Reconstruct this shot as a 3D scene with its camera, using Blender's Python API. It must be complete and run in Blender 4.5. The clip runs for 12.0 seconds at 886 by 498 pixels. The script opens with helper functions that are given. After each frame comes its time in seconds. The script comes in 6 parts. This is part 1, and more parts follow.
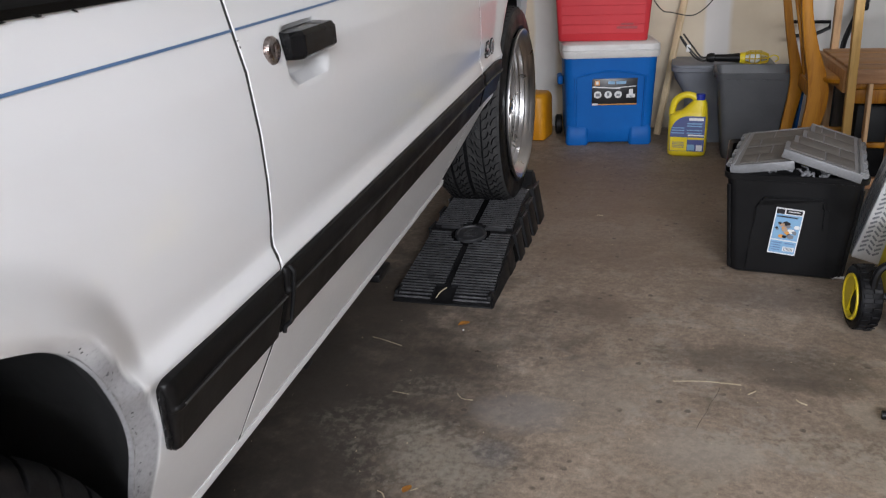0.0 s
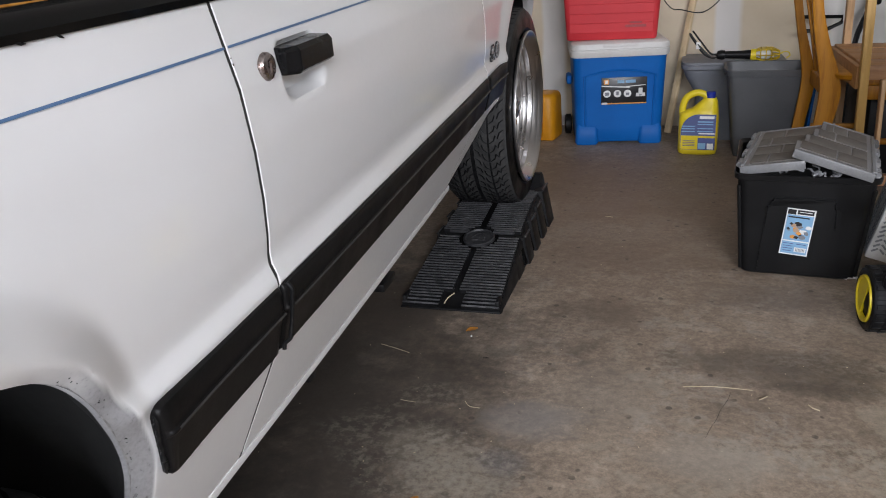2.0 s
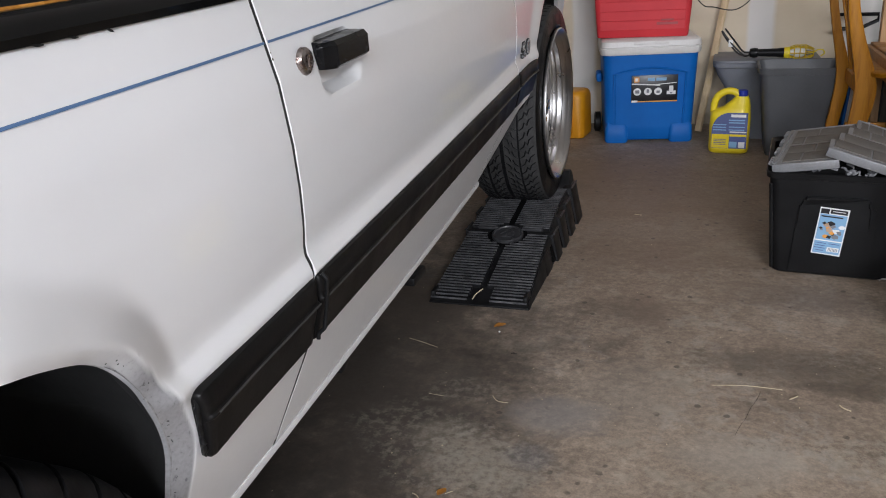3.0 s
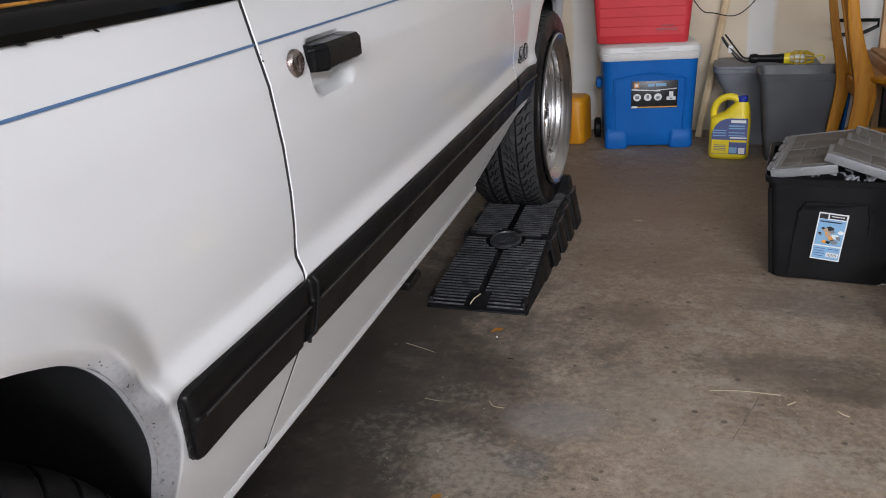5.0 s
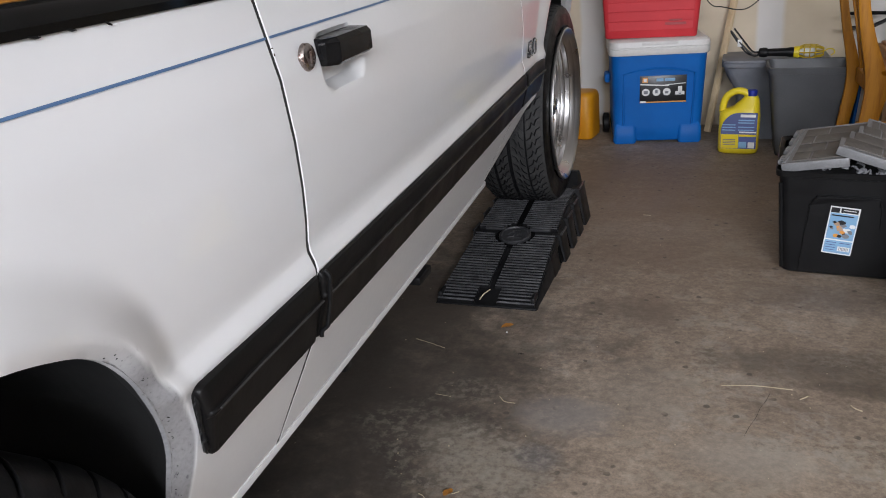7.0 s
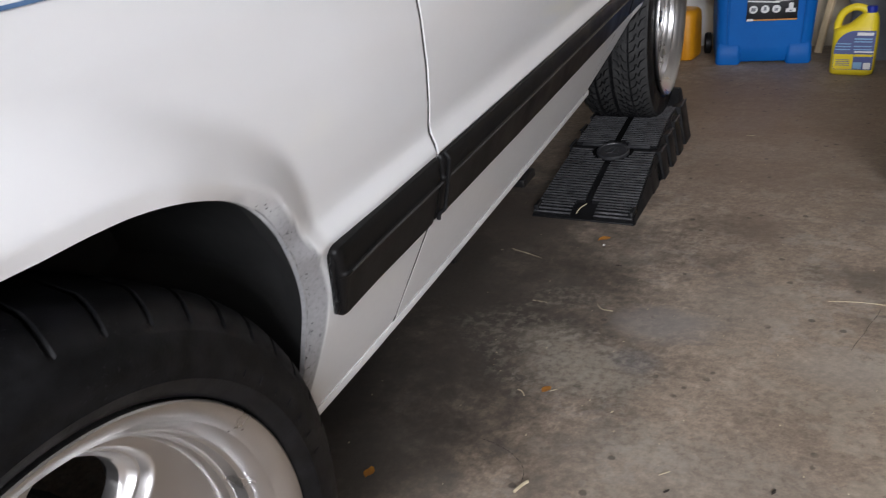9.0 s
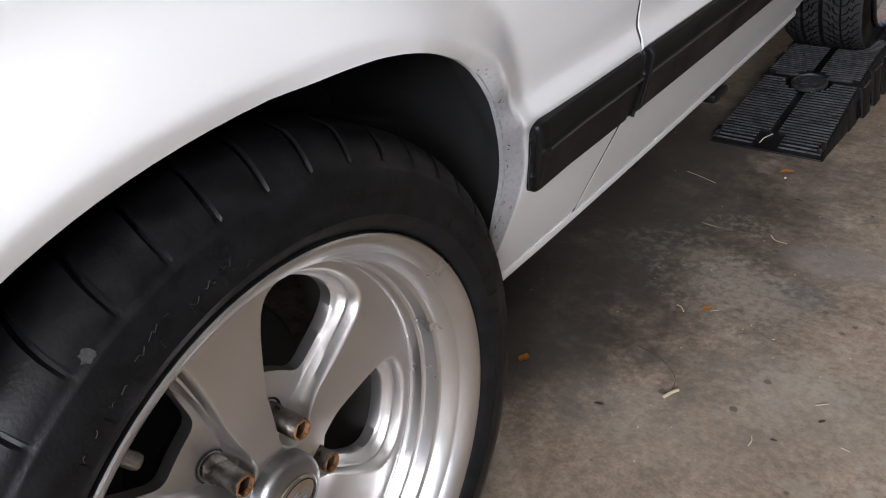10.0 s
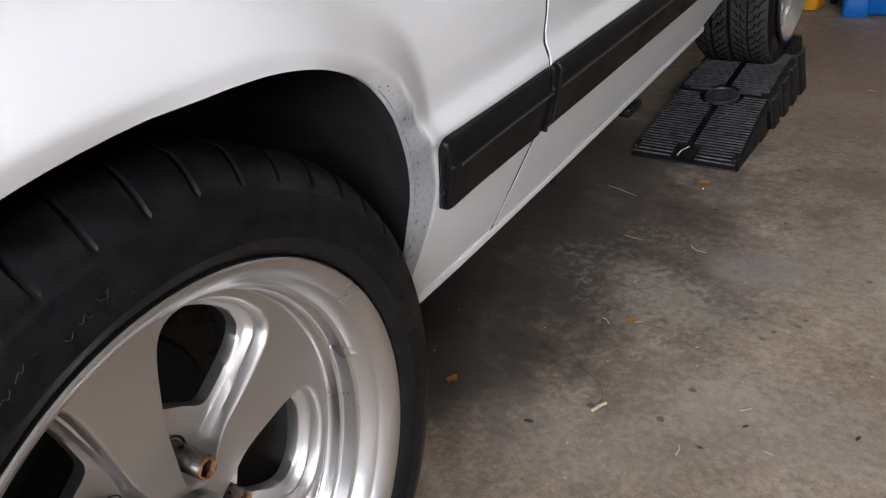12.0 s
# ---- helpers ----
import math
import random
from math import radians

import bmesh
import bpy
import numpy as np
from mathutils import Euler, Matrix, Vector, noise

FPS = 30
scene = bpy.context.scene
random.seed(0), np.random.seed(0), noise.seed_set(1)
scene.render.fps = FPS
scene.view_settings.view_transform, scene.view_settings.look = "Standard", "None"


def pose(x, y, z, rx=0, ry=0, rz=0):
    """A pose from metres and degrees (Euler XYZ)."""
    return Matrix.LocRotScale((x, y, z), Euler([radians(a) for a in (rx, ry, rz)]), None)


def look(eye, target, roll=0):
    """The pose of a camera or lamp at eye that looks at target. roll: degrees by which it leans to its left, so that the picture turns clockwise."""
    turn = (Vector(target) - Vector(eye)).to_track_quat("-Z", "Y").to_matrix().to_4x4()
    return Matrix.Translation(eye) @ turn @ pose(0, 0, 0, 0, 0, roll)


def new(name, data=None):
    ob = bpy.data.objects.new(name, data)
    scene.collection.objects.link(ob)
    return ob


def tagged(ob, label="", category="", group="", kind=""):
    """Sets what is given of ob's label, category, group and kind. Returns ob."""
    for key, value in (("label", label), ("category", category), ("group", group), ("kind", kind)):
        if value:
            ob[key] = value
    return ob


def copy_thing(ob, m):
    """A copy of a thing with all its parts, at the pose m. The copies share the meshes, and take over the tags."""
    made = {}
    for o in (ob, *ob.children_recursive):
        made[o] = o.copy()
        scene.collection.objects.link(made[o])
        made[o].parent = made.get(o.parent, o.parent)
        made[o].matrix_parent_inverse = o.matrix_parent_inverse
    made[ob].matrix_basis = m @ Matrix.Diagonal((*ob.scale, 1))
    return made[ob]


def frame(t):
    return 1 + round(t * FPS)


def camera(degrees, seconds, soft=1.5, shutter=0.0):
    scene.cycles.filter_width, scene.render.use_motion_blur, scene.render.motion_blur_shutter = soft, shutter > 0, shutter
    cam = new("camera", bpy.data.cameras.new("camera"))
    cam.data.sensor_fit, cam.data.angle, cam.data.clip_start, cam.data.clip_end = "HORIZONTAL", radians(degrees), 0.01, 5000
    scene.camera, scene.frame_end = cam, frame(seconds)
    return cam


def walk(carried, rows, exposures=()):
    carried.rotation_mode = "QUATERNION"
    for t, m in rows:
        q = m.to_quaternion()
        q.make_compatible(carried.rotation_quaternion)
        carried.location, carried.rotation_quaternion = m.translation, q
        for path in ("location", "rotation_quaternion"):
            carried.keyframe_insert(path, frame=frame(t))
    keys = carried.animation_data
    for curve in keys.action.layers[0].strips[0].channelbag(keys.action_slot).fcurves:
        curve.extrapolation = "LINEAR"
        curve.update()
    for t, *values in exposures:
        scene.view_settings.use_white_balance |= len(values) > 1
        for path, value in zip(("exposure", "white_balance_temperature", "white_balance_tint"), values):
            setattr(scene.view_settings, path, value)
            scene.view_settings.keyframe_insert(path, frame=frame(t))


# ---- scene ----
cam = camera(59.2, 12.0, 1.0, 0.2)
PATH = [
    (0, (0.45, -0.545, 0.95), (-0.083, 1.251, 0.251), -2.4),
    (0.5, (0.466, -0.503, 0.954), (-0.051, 1.336, 0.362), -2.8),
    (1, (0.477, -0.488, 0.948), (-0.054, 1.329, 0.303), -3.4),
    (1.5, (0.48, -0.507, 0.952), (-0.066, 1.293, 0.273), -3.4),
    (2, (0.464, -0.523, 0.965), (-0.103, 1.262, 0.263), -3.5),
    (2.5, (0.461, -0.54, 0.97), (-0.141, 1.235, 0.27), -3.7),
    (3, (0.46, -0.539, 0.964), (-0.17, 1.224, 0.261), -3.6),
    (5, (0.472, -0.532, 0.957), (-0.165, 1.235, 0.27), -3.6),
    (5.5, (0.471, -0.533, 0.956), (-0.167, 1.234, 0.27), -3.7),
    (6, (0.47, -0.534, 0.954), (-0.175, 1.232, 0.27), -3.8),
    (6.5, (0.469, -0.533, 0.952), (-0.18, 1.231, 0.268), -4.0),
    (6.7, (0.468, -0.533, 0.954), (-0.183, 1.229, 0.268), -4.0),
    (8.3, (0.457, -0.568, 0.931), (-0.265, 1.15, 0.203), -4.9),
    (8.5, (0.459, -0.582, 0.927), (-0.294, 1.119, 0.191), -4.9),
    (8.7, (0.452, -0.586, 0.920), (-0.333, 1.080, 0.139), -4.6),
    (9, (0.432, -0.589, 0.902), (-0.397, 1.029, 0.068), -5.1),
    (9.2, (0.423, -0.611, 0.888), (-0.492, 0.937, 0.011), -5.3),
    (9.5, (0.418, -0.654, 0.877), (-0.6, 0.788, -0.063), -4.8),
    (9.7, (0.418, -0.665, 0.878), (-0.645, 0.727, -0.089), -4.4),
    (10, (0.42, -0.669, 0.88), (-0.69, 0.672, -0.105), -3.6),
    (10.5, (0.427, -0.684, 0.882), (-0.707, 0.644, -0.093), -2.5),
    (11, (0.426, -0.675, 0.883), (-0.717, 0.658, -0.074), -2.2),
    (11.5, (0.431, -0.645, 0.894), (-0.652, 0.755, -0.036), -2.7),
    (12, (0.432, -0.641, 0.867), (-0.562, 0.817, -0.076), -3.4),
]
walk(cam, [(t, look(eye, target, roll)) for t, eye, target, roll in PATH])

# ---- world and light ----
world = bpy.data.worlds.new("sky")
scene.world = world
world.use_nodes = True
wn = world.node_tree
bg = wn.nodes["Background"]
sky = wn.nodes.new("ShaderNodeTexSky")
sky.sky_type = "NISHITA"
sky.sun_disc = False
sky.sun_elevation, sky.sun_rotation = radians(68), radians(20)
wn.links.new(sky.outputs[0], bg.inputs[0])
bg.inputs[1].default_value = 0.10

sun = new("sun", bpy.data.lights.new("sun", "SUN"))
sun.data.energy, sun.data.angle, sun.data.color = 0.7, radians(12), (1.0, 0.95, 0.88)
sun.matrix_world = look((2.0, -3.0, 9.0), (0.0, -6.0, 0.0))

door_light = new("door_light", bpy.data.lights.new("door_light", "AREA"))
door_light.data.shape, door_light.data.size, door_light.data.size_y = "RECTANGLE", 4.0, 0.8
door_light.data.energy, door_light.data.color = 535.0, (0.868, 0.890, 0.970)
door_light.matrix_world = look((1.25, -4.28, 2.20), (0.25, 2.0, 2.30))


# ---- materials ----
def material(name, colour, rough=0.5, metal=0.0, coat=0.0, spec=0.5):
    m = bpy.data.materials.new(name)
    m.use_nodes = True
    b = m.node_tree.nodes["Principled BSDF"]
    b.inputs["Base Color"].default_value = (*colour, 1)
    b.inputs["Roughness"].default_value = rough
    b.inputs["Metallic"].default_value = metal
    b.inputs["Coat Weight"].default_value = coat
    b.inputs["Coat Roughness"].default_value = 0.04
    b.inputs["Specular IOR Level"].default_value = spec
    return m, m.node_tree, b


def coords(nt, scale=(1, 1, 1)):
    tc = nt.nodes.new("ShaderNodeTexCoord")
    mp = nt.nodes.new("ShaderNodeMapping")
    mp.inputs["Scale"].default_value = scale
    nt.links.new(tc.outputs["Object"], mp.inputs[0])
    return mp.outputs[0]


def noise_tex(nt, vec, scale, detail=4.0, rough=0.55):
    n = nt.nodes.new("ShaderNodeTexNoise")
    n.inputs["Scale"].default_value, n.inputs["Detail"].default_value, n.inputs["Roughness"].default_value = scale, detail, rough
    nt.links.new(vec, n.inputs["Vector"])
    return n.outputs["Fac"]


def ramp(nt, fac, stops):
    r = nt.nodes.new("ShaderNodeValToRGB")
    while len(r.color_ramp.elements) < len(stops):
        r.color_ramp.elements.new(0.5)
    for e, (p, c) in zip(r.color_ramp.elements, stops):
        e.position = p
        e.color = (*c, 1) if len(c) == 3 else c
    nt.links.new(fac, r.inputs[0])
    return r.outputs[0]


def mix(nt, fac, a, b, mode="MIX"):
    m = nt.nodes.new("ShaderNodeMix")
    m.data_type, m.blend_type = "RGBA", mode
    for socket, v in ((m.inputs[0], fac), (m.inputs[6], a), (m.inputs[7], b)):
        if isinstance(v, (int, float)):
            socket.default_value = v
        elif isinstance(v, tuple):
            socket.default_value = (*v, 1)
        else:
            nt.links.new(v, socket)
    return m.outputs[2]


def math_node(nt, op, a, b=None, clamp=False):
    m = nt.nodes.new("ShaderNodeMath")
    m.operation, m.use_clamp = op, clamp
    for socket, v in zip(m.inputs, (a, b)):
        if v is None:
            continue
        if isinstance(v, (int, float)):
            socket.default_value = v
        else:
            nt.links.new(v, socket)
    return m.outputs[0]


def bump(nt, b, height, strength=0.2, distance=0.002):
    n = nt.nodes.new("ShaderNodeBump")
    n.inputs["Strength"].default_value, n.inputs["Distance"].default_value = strength, distance
    nt.links.new(height, n.inputs["Height"])
    nt.links.new(n.outputs[0], b.inputs["Normal"])


def grainy(name, colour, dark, rough=0.5, scale=6.0, fine=120.0, metal=0.0, coat=0.0, relief=0.15, spread=0.12, spec=0.5):
    """A surface with stains at a large scale, grain at a small one, and uneven gloss."""
    m, nt, b = material(name, colour, rough, metal, coat, spec)
    v = coords(nt)
    big, small = noise_tex(nt, v, scale, 5), noise_tex(nt, v, fine, 3)
    f = math_node(nt, "ADD", math_node(nt, "MULTIPLY", big, 0.7), math_node(nt, "MULTIPLY", small, 0.3))
    nt.links.new(ramp(nt, f, [(0.32, dark), (0.62, colour)]), b.inputs["Base Color"])
    nt.links.new(ramp(nt, big, [(0.3, (rough - spread,) * 3), (0.7, (min(1, rough + spread),) * 3)]), b.inputs["Roughness"])
    if relief:
        bump(nt, b, small, relief, 0.0015)
    return m


def wood(name, light, dark, rough=0.5, axis=2, coat=0.04):
    m, nt, b = material(name, light, rough, 0, coat, 0.3)
    s = [14, 14, 14]
    s[axis] = 1.2
    v = coords(nt, tuple(s))
    g, fine = noise_tex(nt, v, 2.5, 6, 0.6), noise_tex(nt, v, 16, 3)
    f = math_node(nt, "ADD", math_node(nt, "MULTIPLY", g, 0.75), math_node(nt, "MULTIPLY", fine, 0.25))
    nt.links.new(ramp(nt, f, [(0.34, dark), (0.5, light), (0.68, tuple(c * 1.12 for c in light))]), b.inputs["Base Color"])
    bump(nt, b, fine, 0.1, 0.0008)
    return m


def concrete():
    m, nt, b = material("concrete", (0.2, 0.18, 0.16), 0.7)
    v = coords(nt)
    broad, mid, fine = noise_tex(nt, v, 1.3, 8, 0.60), noise_tex(nt, v, 5.0, 9, 0.66), noise_tex(nt, v, 70, 4, 0.6)
    base = ramp(nt, broad, [(0.34, (0.223, 0.173, 0.129)), (0.47, (0.264, 0.207, 0.156)), (0.54, (0.290, 0.230, 0.176)), (0.66, (0.328, 0.267, 0.209))])
    mottled = mix(nt, 0.45, base, ramp(nt, mid, [(0.34, (0.34, 0.33, 0.32)), (0.47, (0.48, 0.48, 0.48)), (0.53, (0.53, 0.53, 0.53)), (0.66, (0.64, 0.64, 0.65))]), "OVERLAY")
    grained = mix(nt, 0.48, mottled, ramp(nt, fine, [(0.34, (0.26,) * 3), (0.66, (0.72,) * 3)]), "OVERLAY")
    grained = mix(nt, 0.30, grained, ramp(nt, noise_tex(nt, v, 190, 4, 0.65), [(0.34, (0.26,) * 3), (0.66, (0.72,) * 3)]), "OVERLAY")
    # worn, blotchy skin of the slab
    blotch = noise_tex(nt, v, 22, 9, 0.72)
    grained = mix(nt, 0.45, grained, ramp(nt, blotch, [(0.36, (0.30,) * 3), (0.50, (0.50,) * 3), (0.64, (0.70,) * 3)]), "OVERLAY")
    cream = ramp(nt, noise_tex(nt, v, 6.3, 11, 0.70), [(0.545, (0, 0, 0)), (0.575, (1, 1, 1))])
    grained = mix(nt, math_node(nt, "MULTIPLY", cream, 0.30), grained, (0.40, 0.355, 0.285))
    scab = ramp(nt, noise_tex(nt, v, 8.7, 11, 0.72), [(0.40, (1, 1, 1)), (0.435, (0, 0, 0))])
    grained = mix(nt, math_node(nt, "MULTIPLY", scab, 0.20), grained, (0.105, 0.085, 0.068))
    # pale rings left by dried puddles
    puddle = noise_tex(nt, v, 2.3, 9, 0.62)
    ring_ = ramp(nt, puddle, [(0.535, (0, 0, 0)), (0.552, (1, 1, 1)), (0.566, (0, 0, 0))])
    grained = mix(nt, math_node(nt, "MULTIPLY", ring_, 0.28), grained, (0.42, 0.39, 0.35))
    flaw = ramp(nt, noise_tex(nt, v, 3.1, 10, 0.70), [(0.36, (1, 1, 1)), (0.42, (0, 0, 0))])
    grained = mix(nt, math_node(nt, "MULTIPLY", flaw, 0.16), grained, (0.11, 0.086, 0.067))
    # dark drips and pale specks
    specks = nt.nodes.new("ShaderNodeTexVoronoi")
    specks.inputs["Scale"].default_value = 13.0
    nt.links.new(v, specks.inputs["Vector"])
    warped = math_node(nt, "ADD", specks.outputs["Distance"], math_node(nt, "MULTIPLY", fine, 0.12))
    drip = ramp(nt, warped, [(0.09, (1, 1, 1)), (0.14, (0, 0, 0))])
    sparse = ramp(nt, noise_tex(nt, v, 3.3, 2), [(0.54, (0, 0, 0)), (0.60, (1, 1, 1))])
    drips = mix(nt, 1.0, drip, sparse, "MULTIPLY")
    col = mix(nt, math_node(nt, "MULTIPLY", drips, 0.55), grained, (0.05, 0.042, 0.036))
    pale = nt.nodes.new("ShaderNodeTexVoronoi")
    pale.inputs["Scale"].default_value = 31.0
    nt.links.new(v, pale.inputs["Vector"])
    dots = ramp(nt, pale.outputs["Distance"], [(0.05, (1, 1, 1)), (0.09, (0, 0, 0))])
    sparse2 = ramp(nt, noise_tex(nt, v, 4.7, 3), [(0.55, (0, 0, 0)), (0.63, (1, 1, 1))])
    col = mix(nt, math_node(nt, "MULTIPLY", mix(nt, 1.0, dots, sparse2, "MULTIPLY"), 0.5), col, (0.5, 0.47, 0.42))
    # old stains, and shade painted in along the car: centre, radius, strength, colour
    for cx, cy, rx, ry, k, tint in STAINS_AND_SHADE:
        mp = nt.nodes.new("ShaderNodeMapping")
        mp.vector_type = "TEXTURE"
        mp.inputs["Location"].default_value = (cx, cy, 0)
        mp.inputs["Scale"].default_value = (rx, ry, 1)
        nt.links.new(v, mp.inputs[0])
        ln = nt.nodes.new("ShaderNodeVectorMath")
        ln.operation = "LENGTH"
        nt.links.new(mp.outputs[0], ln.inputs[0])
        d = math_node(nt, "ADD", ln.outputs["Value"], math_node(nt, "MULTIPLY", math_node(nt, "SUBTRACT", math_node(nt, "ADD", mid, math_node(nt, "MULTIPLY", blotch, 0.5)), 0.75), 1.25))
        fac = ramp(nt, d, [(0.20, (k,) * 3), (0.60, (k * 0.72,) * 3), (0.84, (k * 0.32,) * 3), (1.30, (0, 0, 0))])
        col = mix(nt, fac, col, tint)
    # scraped patches: pale flakes and dark pits close together
    flakes = noise_tex(nt, v, 52, 9, 0.70)
    for cx, cy, rx, ry, k in ROUGH:
        mp = nt.nodes.new("ShaderNodeMapping")
        mp.vector_type = "TEXTURE"
        mp.inputs["Location"].default_value = (cx, cy, 0)
        mp.inputs["Scale"].default_value = (rx, ry, 1)
        nt.links.new(v, mp.inputs[0])
        ln = nt.nodes.new("ShaderNodeVectorMath")
        ln.operation = "LENGTH"
        nt.links.new(mp.outputs[0], ln.inputs[0])
        d = math_node(nt, "ADD", ln.outputs["Value"], math_node(nt, "MULTIPLY", math_node(nt, "SUBTRACT", mid, 0.5), 2.4))
        inside = ramp(nt, d, [(0.55, (k,) * 3), (0.95, (0, 0, 0))])
        col = mix(nt, mix(nt, 1.0, inside, ramp(nt, flakes, [(0.47, (0, 0, 0)), (0.62, (1, 1, 1))]), "MULTIPLY"), col, (0.37, 0.335, 0.275))
        col = mix(nt, mix(nt, 1.0, inside, ramp(nt, flakes, [(0.36, (1, 1, 1)), (0.48, (0, 0, 0))]), "MULTIPLY"), col, (0.085, 0.068, 0.052))
    # small round oil drops
    drops = nt.nodes.new("ShaderNodeTexVoronoi")
    drops.inputs["Scale"].default_value = 17.0
    nt.links.new(v, drops.inputs["Vector"])
    dd = math_node(nt, "ADD", drops.outputs["Distance"], math_node(nt, "MULTIPLY", fine, 0.10))
    spot = ramp(nt, dd, [(0.15, (1, 1, 1)), (0.19, (0, 0, 0))])
    few = ramp(nt, noise_tex(nt, v, 7.7, 2), [(0.46, (0, 0, 0)), (0.52, (1, 1, 1))])
    col = mix(nt, math_node(nt, "MULTIPLY", mix(nt, 1.0, spot, few, "MULTIPLY"), 0.70), col, (0.060, 0.048, 0.038))
    nt.links.new(col, b.inputs["Base Color"])
    nt.links.new(ramp(nt, mid, [(0.3, (0.48,) * 3), (0.7, (0.75,) * 3)]), b.inputs["Roughness"])
    h = math_node(nt, "ADD", math_node(nt, "MULTIPLY", mid, 0.6), math_node(nt, "MULTIPLY", fine, 0.4))
    bump(nt, b, h, 0.45, 0.004)
    return m


ROUGH = [
    (0.06, 0.71, 0.20, 0.15, 0.55), (-0.10, 0.80, 0.20, 0.12, 0.35), (0.76, 0.93, 0.24, 0.07, 0.55), (0.60, 0.92, 0.08, 0.05, 0.55),
    (0.46, 1.24, 0.05, 0.16, 0.50), (0.30, 0.52, 0.22, 0.10, 0.35), (0.85, 1.30, 0.22, 0.05, 0.30), (-0.05, 0.98, 0.14, 0.07, 0.35),
]
STAINS_AND_SHADE = [
    # first five: dark floor by the sill, stain plus the car's painted shade
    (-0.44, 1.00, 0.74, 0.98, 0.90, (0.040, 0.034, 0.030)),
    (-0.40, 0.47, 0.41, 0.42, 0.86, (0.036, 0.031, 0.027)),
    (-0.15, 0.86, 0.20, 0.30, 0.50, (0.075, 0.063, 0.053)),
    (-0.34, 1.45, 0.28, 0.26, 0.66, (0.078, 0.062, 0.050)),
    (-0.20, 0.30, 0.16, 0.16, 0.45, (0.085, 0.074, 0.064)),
    (0.72, 1.26, 0.30, 0.11, 0.66, (0.082, 0.064, 0.048)),
    (0.84, 1.17, 0.16, 0.05, 0.60, (0.070, 0.054, 0.040)),
    (0.52, 1.26, 0.12, 0.06, 0.45, (0.100, 0.080, 0.062)),
    (0.28, 1.50, 0.16, 0.12, 0.40, (0.110, 0.086, 0.066)),
    (0.74, 1.66, 0.24, 0.12, 0.42, (0.095, 0.080, 0.072)),
    (0.18, 0.93, 0.13, 0.10, 0.40, (0.330, 0.315, 0.310)),
    (0.33, 1.05, 0.18, 0.18, 0.25, (0.330, 0.300, 0.262)),
    (0.06, 0.72, 0.15, 0.11, 0.50, (0.345, 0.305, 0.245)),
    (-0.04, 0.80, 0.09, 0.07, 0.40, (0.335, 0.295, 0.230)),
    (0.15, 0.77, 0.06, 0.05, 0.60, (0.120, 0.112, 0.118)),
    (0.02, 0.95, 0.03, 0.07, 0.55, (0.085, 0.072, 0.060)),
    (0.58, 0.87, 0.17, 0.10, 0.45, (0.360, 0.330, 0.285)),
    (0.30, 0.45, 0.26, 0.16, 0.28, (0.330, 0.305, 0.268)),
    (0.05, 0.26, 0.20, 0.12, 0.25, (0.320, 0.290, 0.252)),
    (-0.01, 0.425, 0.045, 0.014, 0.60, (0.095, 0.082, 0.070)),
    (0.40, 2.55, 0.95, 1.10, 0.55, (0.190, 0.130, 0.086)),
    (0.24, 1.95, 0.40, 0.18, 0.35, (0.165, 0.112, 0.072)),
    (0.00, 2.95, 0.34, 0.45, 0.62, (0.150, 0.094, 0.050)),
    (0.26, 2.50, 0.40, 0.30, 0.35, (0.190, 0.124, 0.074)),
]


def drywall():
    """Cream drywall with pale taped joints at regular steps."""
    m, nt, b = material("drywall", (0.62, 0.55, 0.44), 0.85)
    v = coords(nt)
    sep = nt.nodes.new("ShaderNodeSeparateXYZ")
    nt.links.new(v, sep.inputs[0])
    wob = math_node(nt, "MULTIPLY", noise_tex(nt, v, 3.0, 3), 0.05)
    x = math_node(nt, "ADD", math_node(nt, "ADD", sep.outputs[0], wob), 20.0 * 0.46 + 0.30)
    saw = math_node(nt, "FRACT", math_node(nt, "DIVIDE", x, 0.46))
    band = ramp(nt, saw, [(0.02, (0, 0, 0)), (0.06, (1, 1, 1)), (0.30, (1, 1, 1)), (0.36, (0, 0, 0))])
    grain = noise_tex(nt, v, 45, 4)
    big = noise_tex(nt, v, 2.2, 5)
    cream = ramp(nt, big, [(0.3, (0.51, 0.425, 0.302)), (0.7, (0.64, 0.557, 0.425))])
    # the next sheet is bare grey board
    sheet_ = ramp(nt, math_node(nt, "SUBTRACT", sep.outputs[0], 0.70), [(0.46, (0, 0, 0)), (0.48, (1, 1, 1))])
    cream = mix(nt, sheet_, cream, ramp(nt, big, [(0.3, (0.44, 0.43, 0.395)), (0.7, (0.53, 0.52, 0.49))]))
    col = mix(nt, band, cream, (0.65, 0.628, 0.595))
    nt.links.new(col, b.inputs["Base Color"])
    bump(nt, b, grain, 0.12, 0.002)
    return m


